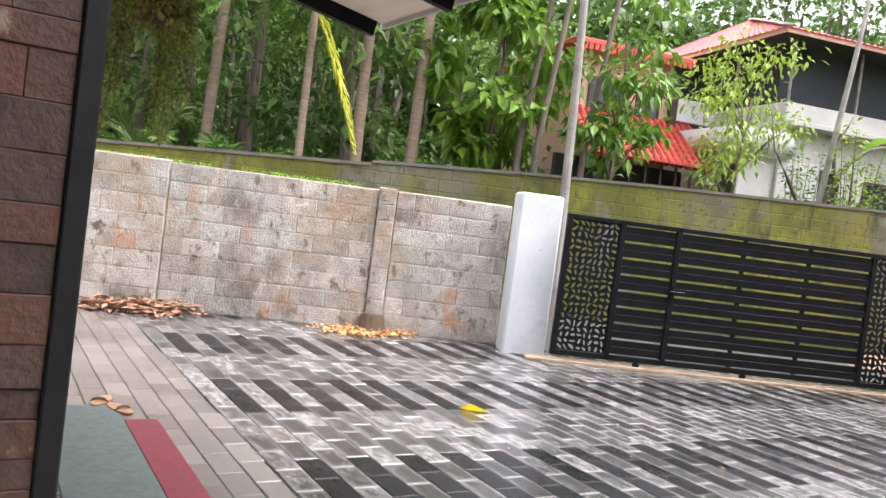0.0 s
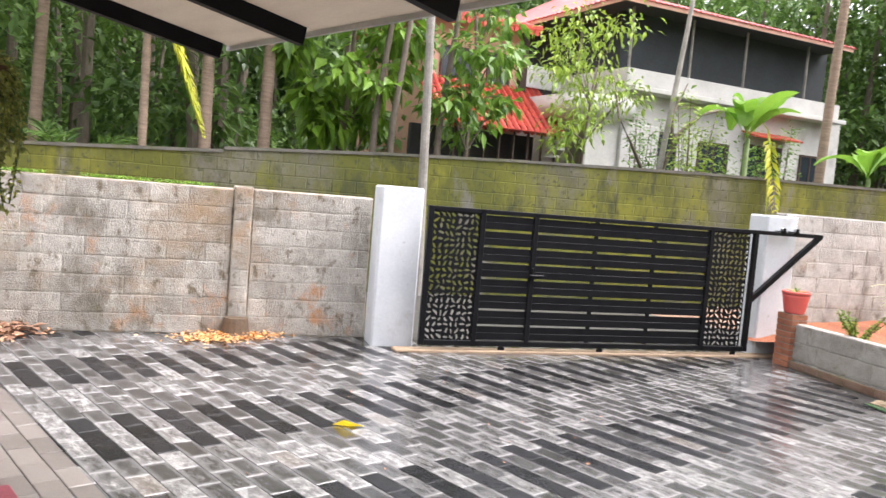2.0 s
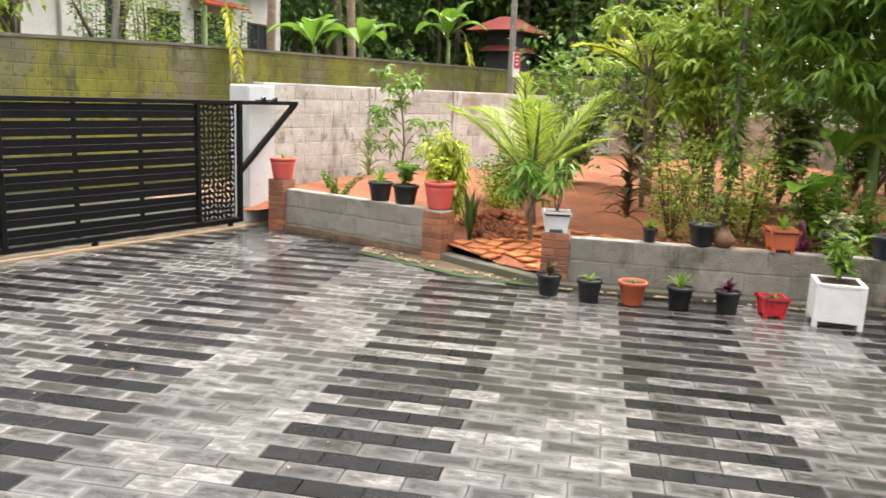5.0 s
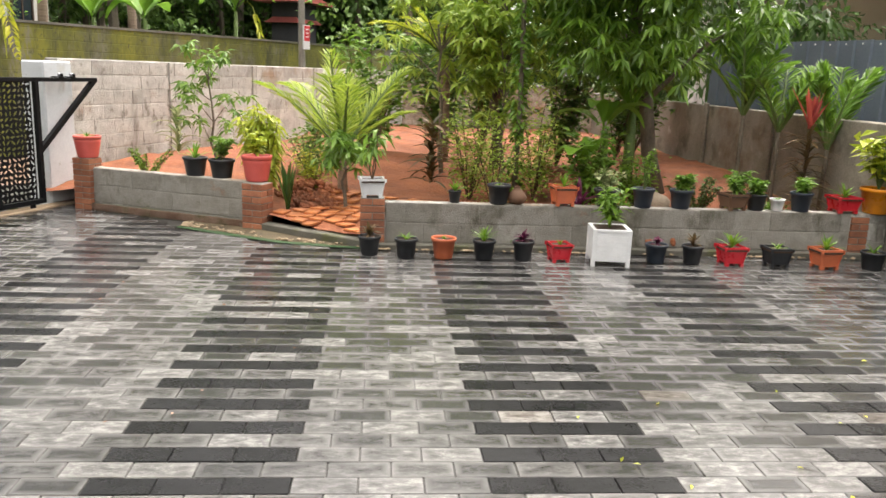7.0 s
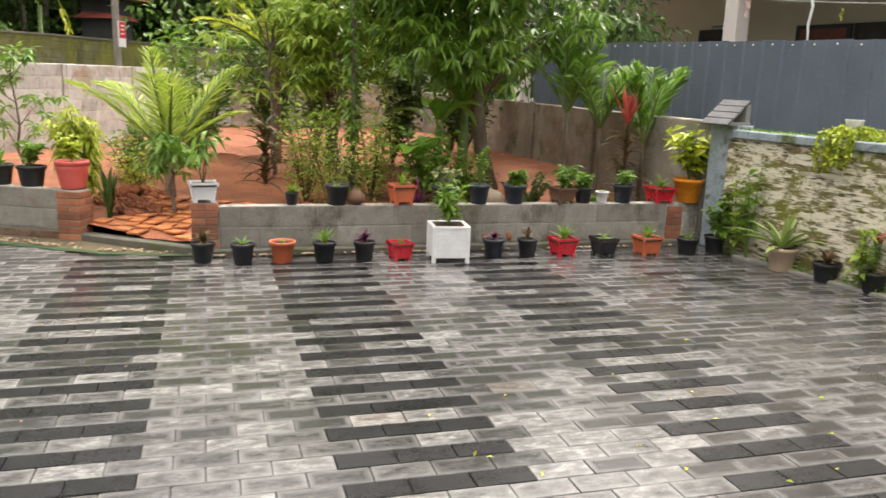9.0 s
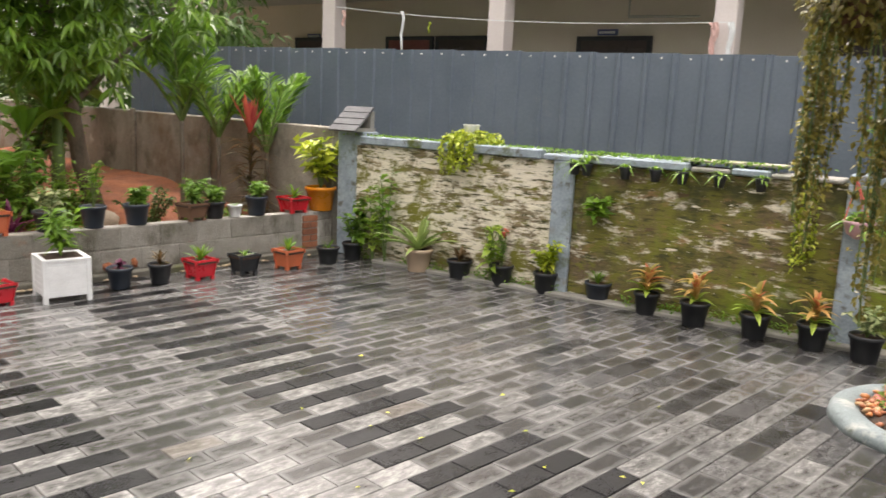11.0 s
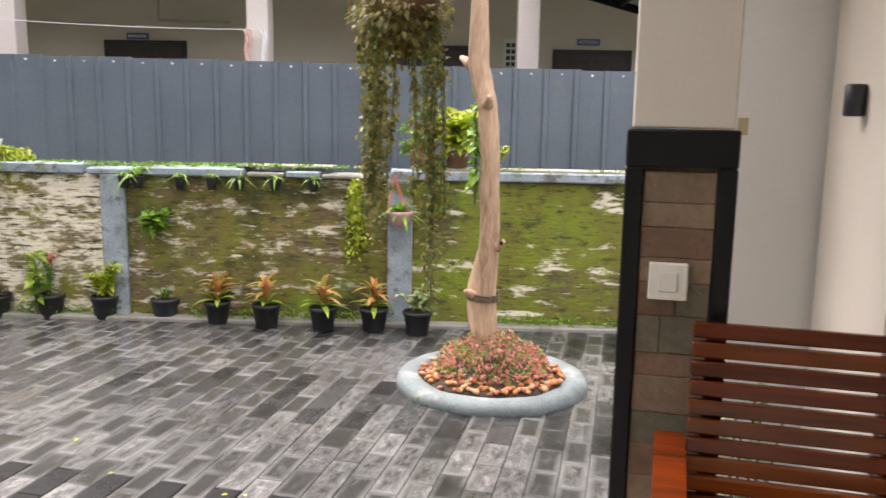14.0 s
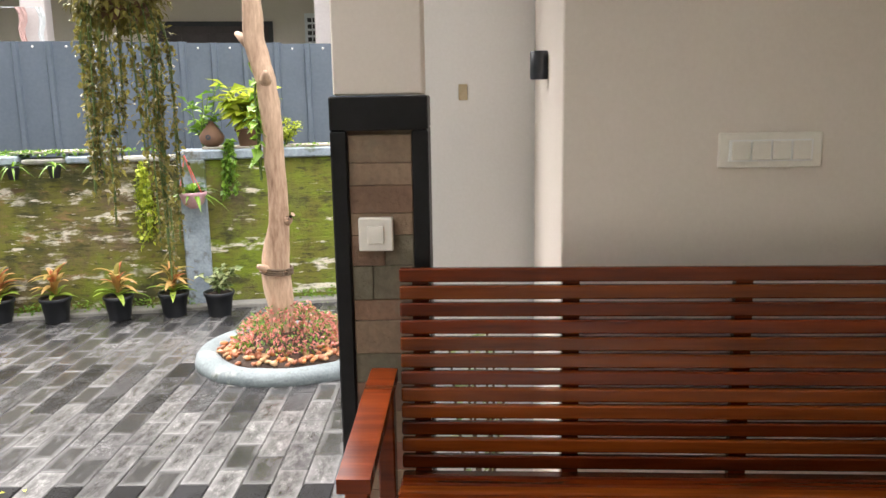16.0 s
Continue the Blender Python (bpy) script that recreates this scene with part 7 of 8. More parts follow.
# ---------------------------------------------------------------- trunk in the ring
def ring_tree():
    t = thing("peeled_trunk", pose(5.6, 0, 0), "bare peeled tree trunk tied with a rope", "tree trunk")
    path = [(0, -2.79, -0.05), (0, -2.79, 0.34), (0.01, -2.77, 0.62), (0, -2.81, 0.97), (0.01, -2.81, 1.4), (0, -2.80, 1.66), (0, -2.77, 1.94), (0.01, -2.70, 2.2), (0, -2.71, 2.49), (0, -2.71, 2.7), (0.02, -2.70, 3.6)]
    rad = [0.098, 0.088, 0.100, 0.074, 0.068, 0.064, 0.072, 0.070, 0.062, 0.058, 0.05]
    n, pts, rr = 44, [], []
    for k in range(n + 1):
        u = k / n * 3.65 - 0.05
        zs = [p[2] for p in path]
        pts.append((float(np.interp(u, zs, [p[0] for p in path])), float(np.interp(u, zs, [p[1] for p in path])), u))
        rr.append(float(np.interp(u, zs, rad)))
    bm = bmesh.new()
    rings = tube(bm, pts, rr, 18)
    for v in bm.verts:
        c = Vector((float(np.interp(v.co.z, [p[2] for p in pts], [p[0] for p in pts])), float(np.interp(v.co.z, [p[2] for p in pts], [p[1] for p in pts])), v.co.z))
        v.co += (v.co - c) * (0.30 * noise.noise((v.co.x * 9, v.co.y * 9, v.co.z * 3.2)) + 0.14 * noise.noise(v.co * 22))
    for z_, a_, ln in ((0.62, 2.6, 0.10), (1.42, 0.4, 0.07), (1.93, 3.4, 0.09), (2.2, 1.0, 0.08), (0.97, 4.2, 0.06)):
        y_ = float(np.interp(z_, [p[2] for p in path], [p[1] for p in path]))
        c_, s_ = math.cos(a_), math.sin(a_)
        tube(bm, [(0.03 * c_, y_ + 0.03 * s_, z_ - 0.02), (0.09 * c_, y_ + 0.09 * s_, z_ + 0.015), ((0.07 + ln) * c_, y_ + (0.07 + ln) * s_, z_ + 0.05)], [0.05, 0.036, 0.018], 8)
    part("trunk", bm, grained("pale_peeled_wood", (0.17, 0.09, 0.05), (0.60, 0.42, 0.29), 4, 40, 0.7, 0.7, 0.015, stretch=(1, 1, 0.22)), t, "", True)
    bm = bmesh.new()
    for z, s in ((0.60, 0), (0.617, 0.3), (0.634, 0.1)):
        pr = [(0.112 * math.cos(a), -2.775 + 0.112 * math.sin(a), z + 0.01 * math.sin(a + s)) for a in [2 * math.pi * k / 20 for k in range(21)]]
        tube(bm, pr, [0.009] * 21, 6, False)
    part("rope", bm, M_TWIG, t, "brown rope wound round the trunk")
    r = np.random.RandomState(300)
    mats = [grained("pebble_" + nme, tuple(0.7 * v for v in c), c, 8, 60, 0.5, 0.1, 0.003) for nme, c in (("orange", (0.55, 0.20, 0.06)), ("cream", (0.50, 0.30, 0.15)), ("red", (0.36, 0.12, 0.05)))]
    meshes = []
    for q in range(3):
        for v_ in range(2):
            bm = bmesh.new()
            bmesh.ops.create_icosphere(bm, subdivisions=1, radius=0.023)
            for v in bm.verts:
                v.co = Vector((v.co.x * 1.2, v.co.y, v.co.z * 0.65)) * (1 + 0.12 * r.randn() * 0.5)
            me = bpy.data.meshes.new("pebble")
            bm.to_mesh(me)
            bm.free()
            me.materials.append(mats[q])
            for p_ in me.polygons:
                p_.use_smooth = True
            meshes.append(me)
    bed = tagged(new("pebble_bed"), "orange and cream pebbles heaped inside the kerb", "pebbles", "", "structure")
    bm = bmesh.new()
    lathe(bm, [(0.5, 0.0), (0.49, 0.045), (0.35, 0.09), (0.15, 0.15), (0.02, 0.155)], 26)
    part("soil", bm, M_SOIL, bed, "", True)
    for k in range(280):
        a, q = r.rand() * 6.283, 0.50 * math.sqrt(r.uniform(0.35, 1))
        ob = new("pebble", meshes[r.randint(6)])
        ob.parent = bed
        ob.location = (q * math.cos(a), q * math.sin(a), 0.055 + 0.10 * (1 - q / 0.5) + 0.015 * r.rand())
        ob.rotation_euler = (r.rand() * 0.6, r.rand() * 0.6, r.rand() * 6)
        s_ = 0.7 + 0.5 * r.rand()
        ob.scale = (s_, s_, s_)
    bed.matrix_world = pose(5.56, -2.86, 0.02)
    pink, green = leaf_material("salmon_bush_leaf", (0.30, 0.09, 0.06), (0.80, 0.30, 0.26)), L_GREEN
    # one low dome of fine red and green leaves
    t = thing("ground_bush", pose(5.56, -2.86, 0.06), "low dome of fine salmon-red leaves round the trunk", "bush")
    bm = bmesh.new()
    for k in range(46):
        a, q = 2.4 * k, 0.42 * math.sqrt((k + 1) / 46)
        tube(bm, [(q * 0.6 * math.cos(a), q * 0.6 * math.sin(a), 0.02), (q * math.cos(a), q * math.sin(a), 0.27 * (1 - (q / 0.5) ** 2))], [0.006, 0.003], 4, False)
    part("stem", bm, M_TWIG, t)
    for name_, m_, n_ in (("foliage", pink, 1500), ("green_foliage", L_GREEN, 1100)):
        lv = Leaves(n_)
        a, q = r.rand(n_) * 6.283, 0.39 * np.sqrt(r.rand(n_))
        lump = 0.05 * np.sin(a * 5 + 1) * np.cos(q * 19)
        p = np.stack([q * np.cos(a), q * np.sin(a), 0.04 + (0.25 * (1 - (q / 0.43) ** 2) + lump) * (1 - 0.45 * r.rand(n_) ** 2)], 1)
        lv.add(p, np.stack([np.cos(a), np.sin(a), 0.5 + r.randn(n_)], 1) + 0.7 * r.randn(n_, 3), 0.036 * (0.7 + 0.6 * r.rand(n_)), 0.018, 0.3)
        lv.object(name_, m_, t)
    t = thing("climbing_vine", pose(5.62, -2.70, 1.25), "bright green vine climbing the trunk", "vine")
    stems_and_leaves(t, 1.0, 0.06, 3, 16, (0.10, 0.075), L_BRIGHT, 360, 0, 0.5, -0.1, twig=M_STEM, low=0.1)


ring_tree()

# ---------------------------------------------------------------- bench
def bench():
    t = thing("slatted_bench", pose(2.1, -3.885, 0.35, 0, 0, -2.6) @ pose(-2.1, 3.885, 0), "long varnished reddish wooden slatted bench with armrests", "bench")
    y0, y1 = -5.75, -3.885
    zb, pitch = 0.452, 0.0464
    for k in range(12):
        z = zb + k * pitch
        x = 2.105 + 0.0035 * k
        part("back_slat", boxes(((x, y0, z + 0.005), (x + 0.022, y1, z + 0.0425), 0.004)), M_BENCH if k in (0, 2, 5, 8, 9, 11) else M_BENCHTAN, t)
    for y in (y1 - 0.055, -4.34, -4.79, -5.25, y0 + 0.01):
        bm = bmesh.new()
        bar(bm, (2.142, y, 0.0), (2.178, y, 0.985), 0.045, 0.03, (1, 0, 0))
        part("upright", bm, M_BENCH, t)
    for k in range(12):
        x = 1.585 + k * 0.046
        part("seat_slat", boxes(((x, y0, 0.428 - 0.001 * k), (x + 0.037, y1, 0.453 - 0.001 * k), 0.004)), M_BENCH if k % 3 else M_BENCHTAN, t)
    part("apron", boxes(((1.58, y0, 0.35), (1.605, y1, 0.424), 0.004)), M_BENCH, t)
    for y in (y1 + 0.005, y0 - 0.075):
        bm = bmesh.new()
        pts = [(2.10, 0.745), (1.95, 0.735), (1.80, 0.715), (1.66, 0.70), (1.58, 0.69)]
        top = [[bm.verts.new((x, y + d, z + h_)) for d, h_ in ((0.0, 0), (0.07, 0), (0.07, -0.032), (0.0, -0.032))] for x, z in pts]
        for r0, r1 in zip(top, top[1:]):
            for k in range(4):
                bm.faces.new((r0[k], r0[(k + 1) % 4], r1[(k + 1) % 4], r1[k]))
        bm.faces.new(top[0])
        bm.faces.new(top[-1][::-1])
        bmesh.ops.recalc_face_normals(bm, faces=bm.faces)
        part("armrest", bm, M_BENCH, t)
        part("leg", boxes(((1.60, y + 0.012, 0), (1.65, y + 0.058, 0.675), 0.004)), M_BENCH, t)
        part("leg", boxes(((2.08, y + 0.012, 0), (2.13, y + 0.058, 0.72), 0.004)), M_BENCH, t)


bench()

# ---------------------------------------------------------------- switches, lamp, mat
M_SWITCH = grained("ivory_switch_plastic", (0.70, 0.66, 0.58), (0.78, 0.74, 0.66), 3, 60, 0.35, 0.02, 0.001)
t = thing("switch", pose(2.196, -3.825, 1.44), "square ivory light switch on the stone post", "switch")
part("plate", boxes(((-0.012, -0.046, -0.045), (0.012, 0.046, 0.045), 0.003)), M_SWITCH, t)
part("rocker", boxes(((-0.018, -0.022, -0.024), (-0.012, 0.022, 0.024), 0.002)), M_SWITCH, t)
t = thing("light_switch", pose(2.25, -4.885, 1.645), "wide ivory switch panel with four rockers", "switch")
part("plate", boxes(((-0.012, -0.138, -0.047), (0.0, 0.138, 0.047), 0.003)), M_SWITCH, t)
part("bezel", boxes(((-0.016, -0.112, -0.030), (-0.012, 0.112, 0.028), 0.001)), M_HOUSEWHITE, t)
for k in range(4):
    part("rocker", boxes(((-0.021, -0.106 + k * 0.054, -0.026), (-0.016, -0.057 + k * 0.054, 0.024), 0.002)), M_SWITCH, t)
t = thing("wall_lamp", pose(2.60, -4.33, 1.89), "small dark grey cylindrical up-down wall lamp", "wall lamp")
bm = bmesh.new()
lathe(bm, [(0.024, -0.043), (0.028, -0.039), (0.028, 0.039), (0.024, 0.043), (0.018, 0.039)], 20)
b = part("body", bm, grained("dark_grey_lamp", (0.02, 0.022, 0.028), (0.04, 0.045, 0.055), 8, 60, 0.4, 0.02, 0.001), t, "", True)
b.location = (0, 0.026, 0)
part("bracket", boxes(((-0.012, -0.004, -0.03), (0.012, 0.01, 0.03))), M_BLACK, t)
t = thing("tape_patch", pose(2.998, -4.075, 1.815), "small yellowed strip of tape on the wall", "tape")
part("strip", boxes(((-0.003, -0.016, -0.028), (0.0, 0.016, 0.028))), grained("yellowed_tape", (0.42, 0.34, 0.2), (0.5, 0.42, 0.27), 9, 60, 0.5, 0.02, 0.001), t)
shrub((2.75, -4.12, -0.02), 1.0, 0.13, "thin potless plant growing in the wall recess", L_PALE, (0.07, 0.035), 6, 22, 370)

M_MATG = grained("dark_green_mat", (0.045, 0.06, 0.055), (0.10, 0.125, 0.115), 30, 220, 0.9, 0.6, 0.006)
M_MATR = grained("maroon_mat", (0.085, 0.012, 0.018), (0.17, 0.028, 0.038), 30, 220, 0.9, 0.6, 0.006)
t = thing("door_mat", pose(-2.6, -3.18, 0.0), "dark green mat with a broad maroon border", "mat")
part("mat_body", boxes(((-1.18, -0.22, 0.0), (1.0, 0.19, 0.012), 0.003)), M_MATG, t)
part("border", boxes(((-0.86, 0.192, 0.0), (1.0, 0.375, 0.013), 0.003)), M_MATR, t, "maroon border")
for x, y, a in ((-3.68, -2.98, 20), (-3.86, -3.06, -25)):
    t = thing("sandal", pose(x, y, 0.0, 0, 0, a), "tan leather sandal lying on the pavers", "sandal", "pair of sandals")
    bm = bmesh.new()
    lathe(bm, [(0.045, 0), (0.05, 0.01), (0.05, 0.02), (0.001, 0.021)], 16)
    bmesh.ops.scale(bm, vec=(2.5, 1, 1), verts=bm.verts)
    part("sole", bm, grained("tan_leather", (0.2, 0.1, 0.05), (0.36, 0.2, 0.11), 10, 60, 0.6, 0.2, 0.003), t)
    bm = bmesh.new()
    tube(bm, [(0.03 + 0.01 * k / 8, 0.048 * math.cos(math.pi * k / 8), 0.012 + 0.026 * math.sin(math.pi * k / 8)) for k in range(9)], [0.009] * 9, 6)
    part("strap", bm, M_TWIG, t)

# ---------------------------------------------------------------- yard litter
M_CHIP = grained("fresh_wood_chip", (0.58, 0.25, 0.08), (0.82, 0.50, 0.22), 9, 60, 0.8, 0.2, 0.004)
t = thing("tree_stump", pose(-6.78, 0.12, 0), "freshly cut tree stump by the wall", "stump")
bm = bmesh.new()
lathe(bm, [(0.19, -0.02), (0.155, 0.05), (0.135, 0.17), (0.125, 0.205), (0.0015, 0.21)], 14)
part("wood", bm, M_TWIG, t)


def litter(name, label, category, x, y, rx, ry, n, size, material, seed, lift=0.0):
    r = np.random.RandomState(seed)
    lv = Leaves(seed)
    p = np.stack([x + rx * r.randn(n) * 0.5, y + ry * r.randn(n) * 0.5, 0.008 + lift * r.rand(n) ** 2], 1)
    way = r.randn(n, 3) * [1, 1, 0.12]
    lv.add(p, way, size[0] * (0.6 + 0.8 * r.rand(n)), size[1], 0.02, 0.5)
    t = tagged(new(name), label, category, "", "stuff")
    lv.object("pieces", material, t)


litter("wood_chips", "orange wood chips scattered round the stump", "wood chips", -6.72, 0.05, 0.28, 0.55, 900, (0.05, 0.03), M_CHIP, 400, 0.05)
litter("leaf_pile", "heap of dry brown leaves by the wall", "dry leaves", -7.55, -2.3, 0.28, 0.55, 800, (0.12, 0.05), L_DRY, 401, 0.09)
litter("fallen_leaves", "a few small yellow leaves on the wet pavers", "fallen leaves", 2.6, -1.2, 1.8, 1.6, 26, (0.035, 0.02), L_YELLOW, 402)
litter("dropped_leaves", "a few small pale leaves on the wet pavers", "fallen leaves", -3, 0.5, 3.5, 2.5, 40, (0.03, 0.02), L_DRY, 403)
t = thing("yellow_leaf", pose(-3.52, -0.62, 0.01), "large yellow fallen leaf on the wet pavers", "leaf")
lv = Leaves(404)
lv.add([[-0.1, -0.03, 0.0]], [[0.75, 0.65, 0.06]], 0.24, 0.13, 0.0, 0.25)
lv.object("blade", leaf_material("bright_yellow_leaf", (0.70, 0.48, 0.02), (0.85, 0.62, 0.03)), t)

# ---------------------------------------------------------------- garden edge
def ledge(name, a, b, w, z, material, label, off=0.0):
    a, b = Vector((*a, 0)), Vector((*b, 0))
    m = Matrix.Translation(a) @ Matrix.Rotation(math.atan2(*(b - a).yx), 4, "Z")
    return tagged(link(name, boxes(((0, off, -0.02), ((b - a).length, off + w, z), 0.01)), material, None, False, m), label, "edging", "", "structure")


M_EDGESOIL = grained("sandy_dirt", (0.05, 0.04, 0.022), (0.16, 0.12, 0.07), 6, 70, 0.9, 0.9, 0.01, space="World")
FOOT = ledge("garden_kerb", (-3.36, 5.60), (-1.0, 4.52), 0.08, 0.09, M_COPE, "mossy concrete footing of the garden wall")
ledge("garden_kerb", (-1.0, 4.50), (0.18, 3.66), 0.16, 0.08, M_COPE, "mossy concrete kerb across the garden opening")
ledge("garden_kerb", (0.18, 3.60), (6.0, 3.60), 0.12, 0.06, M_COPE, "mossy concrete footing of the garden wall")
bm = bmesh.new()
v = [bm.verts.new(c) for c in ((-1.95, 4.58, -0.004), (-1.2, 4.13, -0.004), (-0.7, 3.85, -0.004), (-0.1, 3.69, -0.004), (0.4, 3.62, -0.004), (0.4, 3.78, 0.012), (-0.98, 4.60, 0.012), (-1.9, 5.03, 0.012))]
bm.faces.new(v)
tagged(link("edge_soil", bm, M_EDGESOIL), "sandy dirt between the pavers and the kerb", "earth", "", "structure")
M_TURF = grained("green_plastic_turf", (0.01, 0.035, 0.01), (0.03, 0.08, 0.02), 30, 200, 0.8, 0.6, 0.006)
t = thing("turf_strip", pose(0, 0, 0.0), "narrow strip of green plastic turf along the pavers", "turf strip")
bm = bmesh.new()
line = [(-1.95, 4.55), (-1.2, 4.10), (-0.7, 3.82), (-0.1, 3.66), (0.4, 3.58)]
rows = [[bm.verts.new((x + dx, y + dx * 1.4, z)) for dx, z in ((0, 0.0), (0, 0.006), (0.05, 0.008), (0.05, 0.0))] for x, y in line]
for r0, r1 in zip(rows, rows[1:]):
    for k in range(3):
        bm.faces.new((r0[k], r0[k + 1], r1[k + 1], r1[k]))
part("strip", bm, M_TURF, t)
r = random.Random(9)
t = tagged(new("edge_pebbles"), "cream pebbles lying along the garden edge", "pebbles", "", "stuff")
bm = bmesh.new()
for k in range(240):
    u = r.random()
    x = -1.9 + 7.6 * u ** 1.6
    y = float(np.interp(x, [-1.95, -1.2, -0.7, -0.1, 0.4, 6], [4.63, 4.2, 3.93, 3.70, 3.56, 3.55])) + abs(r.gauss(0, 0.10 if x < 0.3 else 0.02))
    bmesh.ops.create_icosphere(bm, subdivisions=1, radius=r.uniform(0.010, 0.024), matrix=Matrix.Translation((x, y, 0.016)) @ Matrix.Diagonal((1.2, 1, 0.6, 1)))
part("pebbles", bm, grained("tan_pebble", (0.2, 0.14, 0.08), (0.46, 0.36, 0.24), 9, 60, 0.7, 0.1, 0.002), t)


def brick_stack(x0, y0, x1, y1, z1, turn=0.0, label="red brick end pier of the garden wall"):
    t = thing("brick_pier", pose((x0 + x1) / 2, (y0 + y1) / 2, 0, 0, 0, turn), label, "brick pier", "brick piers", "structure")
    a, b = (x1 - x0) / 2, (y1 - y0) / 2
    part("mortar", boxes(((-a + 0.008, -b + 0.008, -0.02), (a - 0.008, b - 0.008, z1 - 0.004))), M_CONC, t)
    n = max(2, round(z1 / 0.075))
    for k in range(n):
        z = k * z1 / n
        if k % 2:
            part("brick", boxes(((-a, -b, z), (a, -0.004, z + z1 / n - 0.010), 0.004)), M_BRICK, t)
            part("brick", boxes(((-a, 0.004, z), (a, b, z + z1 / n - 0.010), 0.004)), M_BRICK, t)
        else:
            part("brick", boxes(((-a, -b, z), (-0.004, b, z + z1 / n - 0.010), 0.004)), M_BRICK, t)
            part("brick", boxes(((0.004, -b, z), (a, b, z + z1 / n - 0.010), 0.004)), M_BRICK, t)


brick_stack(-1.17, 4.52, -0.91, 4.76, 0.53, -24)
brick_stack(0.16, 3.69, 0.42, 3.91, 0.53)
brick_stack(-3.42, 5.56, -3.16, 5.78, 0.645, -24)
brick_stack(5.55, 3.69, 5.75, 3.72, 0.46)

# broken roof tiles laid as a path through the opening
M_ORANGE = grained("broken_orange_tile", (0.28, 0.085, 0.03), (0.58, 0.21, 0.07), 5, 50, 0.7, 0.3, 0.006, random_tint=0.5)
path = tagged(new("tile_path"), "path of broken orange roof tiles on the earth", "path", "", "structure")
r = random.Random(21)
for i in range(10):
    for j in range(9):
        x, y = -0.85 + i * 0.155 + j * 0.07 + r.uniform(-0.02, 0.02), 4.55 - i * 0.085 + j * 0.17 + r.uniform(-0.02, 0.02)
        if y < edge_y(x) + 0.05 or r.random() < 0.12 or x > 1.3:
            continue
        ob = link("tile", boxes(((-0.075, -0.085, -0.012), (0.075, 0.085, 0.012), 0.004)), M_ORANGE)
        ob.parent = path
        ob.matrix_local = pose(x, y, gz(x, y) + 0.012, r.uniform(-5, 5), r.uniform(-5, 5), -28 + r.uniform(-14, 14))

# ---------------------------------------------------------------- concrete blocks, each laid on its wall
def block_material(name, tones, stains):
    """Rough concrete: every block takes its own tone, and stains run across the joints."""
    m, nt, p = nodes_of(name)
    oi = nt.nodes.new("ShaderNodeObjectInfo")
    pos = nt.nodes.new("ShaderNodeNewGeometry").outputs["Position"]
    n1 = noise_out(nt, pos, 3.6, 8, 0.72)
    n2 = noise_out(nt, pos, 55.0, 4, 0.7)
    f = math_node(nt, "MULTIPLY_ADD", n1, 0.95, math_node(nt, "MULTIPLY_ADD", n2, 0.36, math_node(nt, "MULTIPLY_ADD", oi.outputs["Random"], 0.22, -0.27)))
    col = ramp(nt, f, tones)
    for c, s_, a, b, st in stains:
        col = mix(nt, ramp(nt, noise_out(nt, pos, s_, 6, 0.66, st), [(a, (0, 0, 0)), (b, (1, 1, 1))]), col, c)
    nt.links.new(col, p.inputs["Base Color"])
    p.inputs["Roughness"].default_value = 0.85
    bump(nt, p, math_node(nt, "MULTIPLY_ADD", n2, 0.8, n1), 0.9, 0.02)
    return m


B_STREET = block_material("weathered_brown_grey_block", [(0.10, (0.16, 0.145, 0.12)), (0.38, (0.32, 0.295, 0.255)), (0.62, (0.48, 0.45, 0.40)), (0.86, (0.64, 0.615, 0.56))], (
    ((0.46, 0.25, 0.13), 1.9, 0.56, 0.68, (1, 1, 1)), ((0.34, 0.24, 0.15), 0.8, 0.54, 0.74, (1, 1, 1.4)), ((0.115, 0.095, 0.065), 1.2, 0.55, 0.72, (1, 1, 0.6)), ((0.62, 0.58, 0.51), 3.2, 0.58, 0.72, (1, 1, 0.8)), ((0.16, 0.13, 0.09), 7.0, 0.57, 0.66, (1, 1, 0.8)), ((0.12, 0.12, 0.035), 2.6, 0.62, 0.74, (1, 1, 1))))
B_GREY = block_material("pale_grey_block", [(0.10, (0.22, 0.21, 0.19)), (0.40, (0.40, 0.385, 0.355)), (0.64, (0.55, 0.535, 0.50)), (0.88, (0.70, 0.685, 0.65))], (
    ((0.17, 0.15, 0.12), 1.2, 0.53, 0.72, (1.4, 1.4, 0.4)), ((0.62, 0.60, 0.57), 3.0, 0.60, 0.72, (1, 1, 0.6)), ((0.19, 0.17, 0.14), 6.0, 0.58, 0.68, (1, 1, 0.7)), ((0.30, 0.20, 0.12), 0.7, 0.58, 0.74, (1, 1, 1.2))))
B_DAMP = block_material("damp_grey_block", [(0.10, (0.13, 0.12, 0.10)), (0.42, (0.24, 0.225, 0.195)), (0.68, (0.34, 0.32, 0.285)), (0.9, (0.46, 0.44, 0.40))], (
    ((0.09, 0.08, 0.055), 1.8, 0.55, 0.68, (1, 1, 0.7)), ((0.08, 0.09, 0.03), 2.4, 0.60, 0.72, (1, 1, 1)), ((0.27, 0.15, 0.09), 2.0, 0.66, 0.76, (1, 1, 1))))


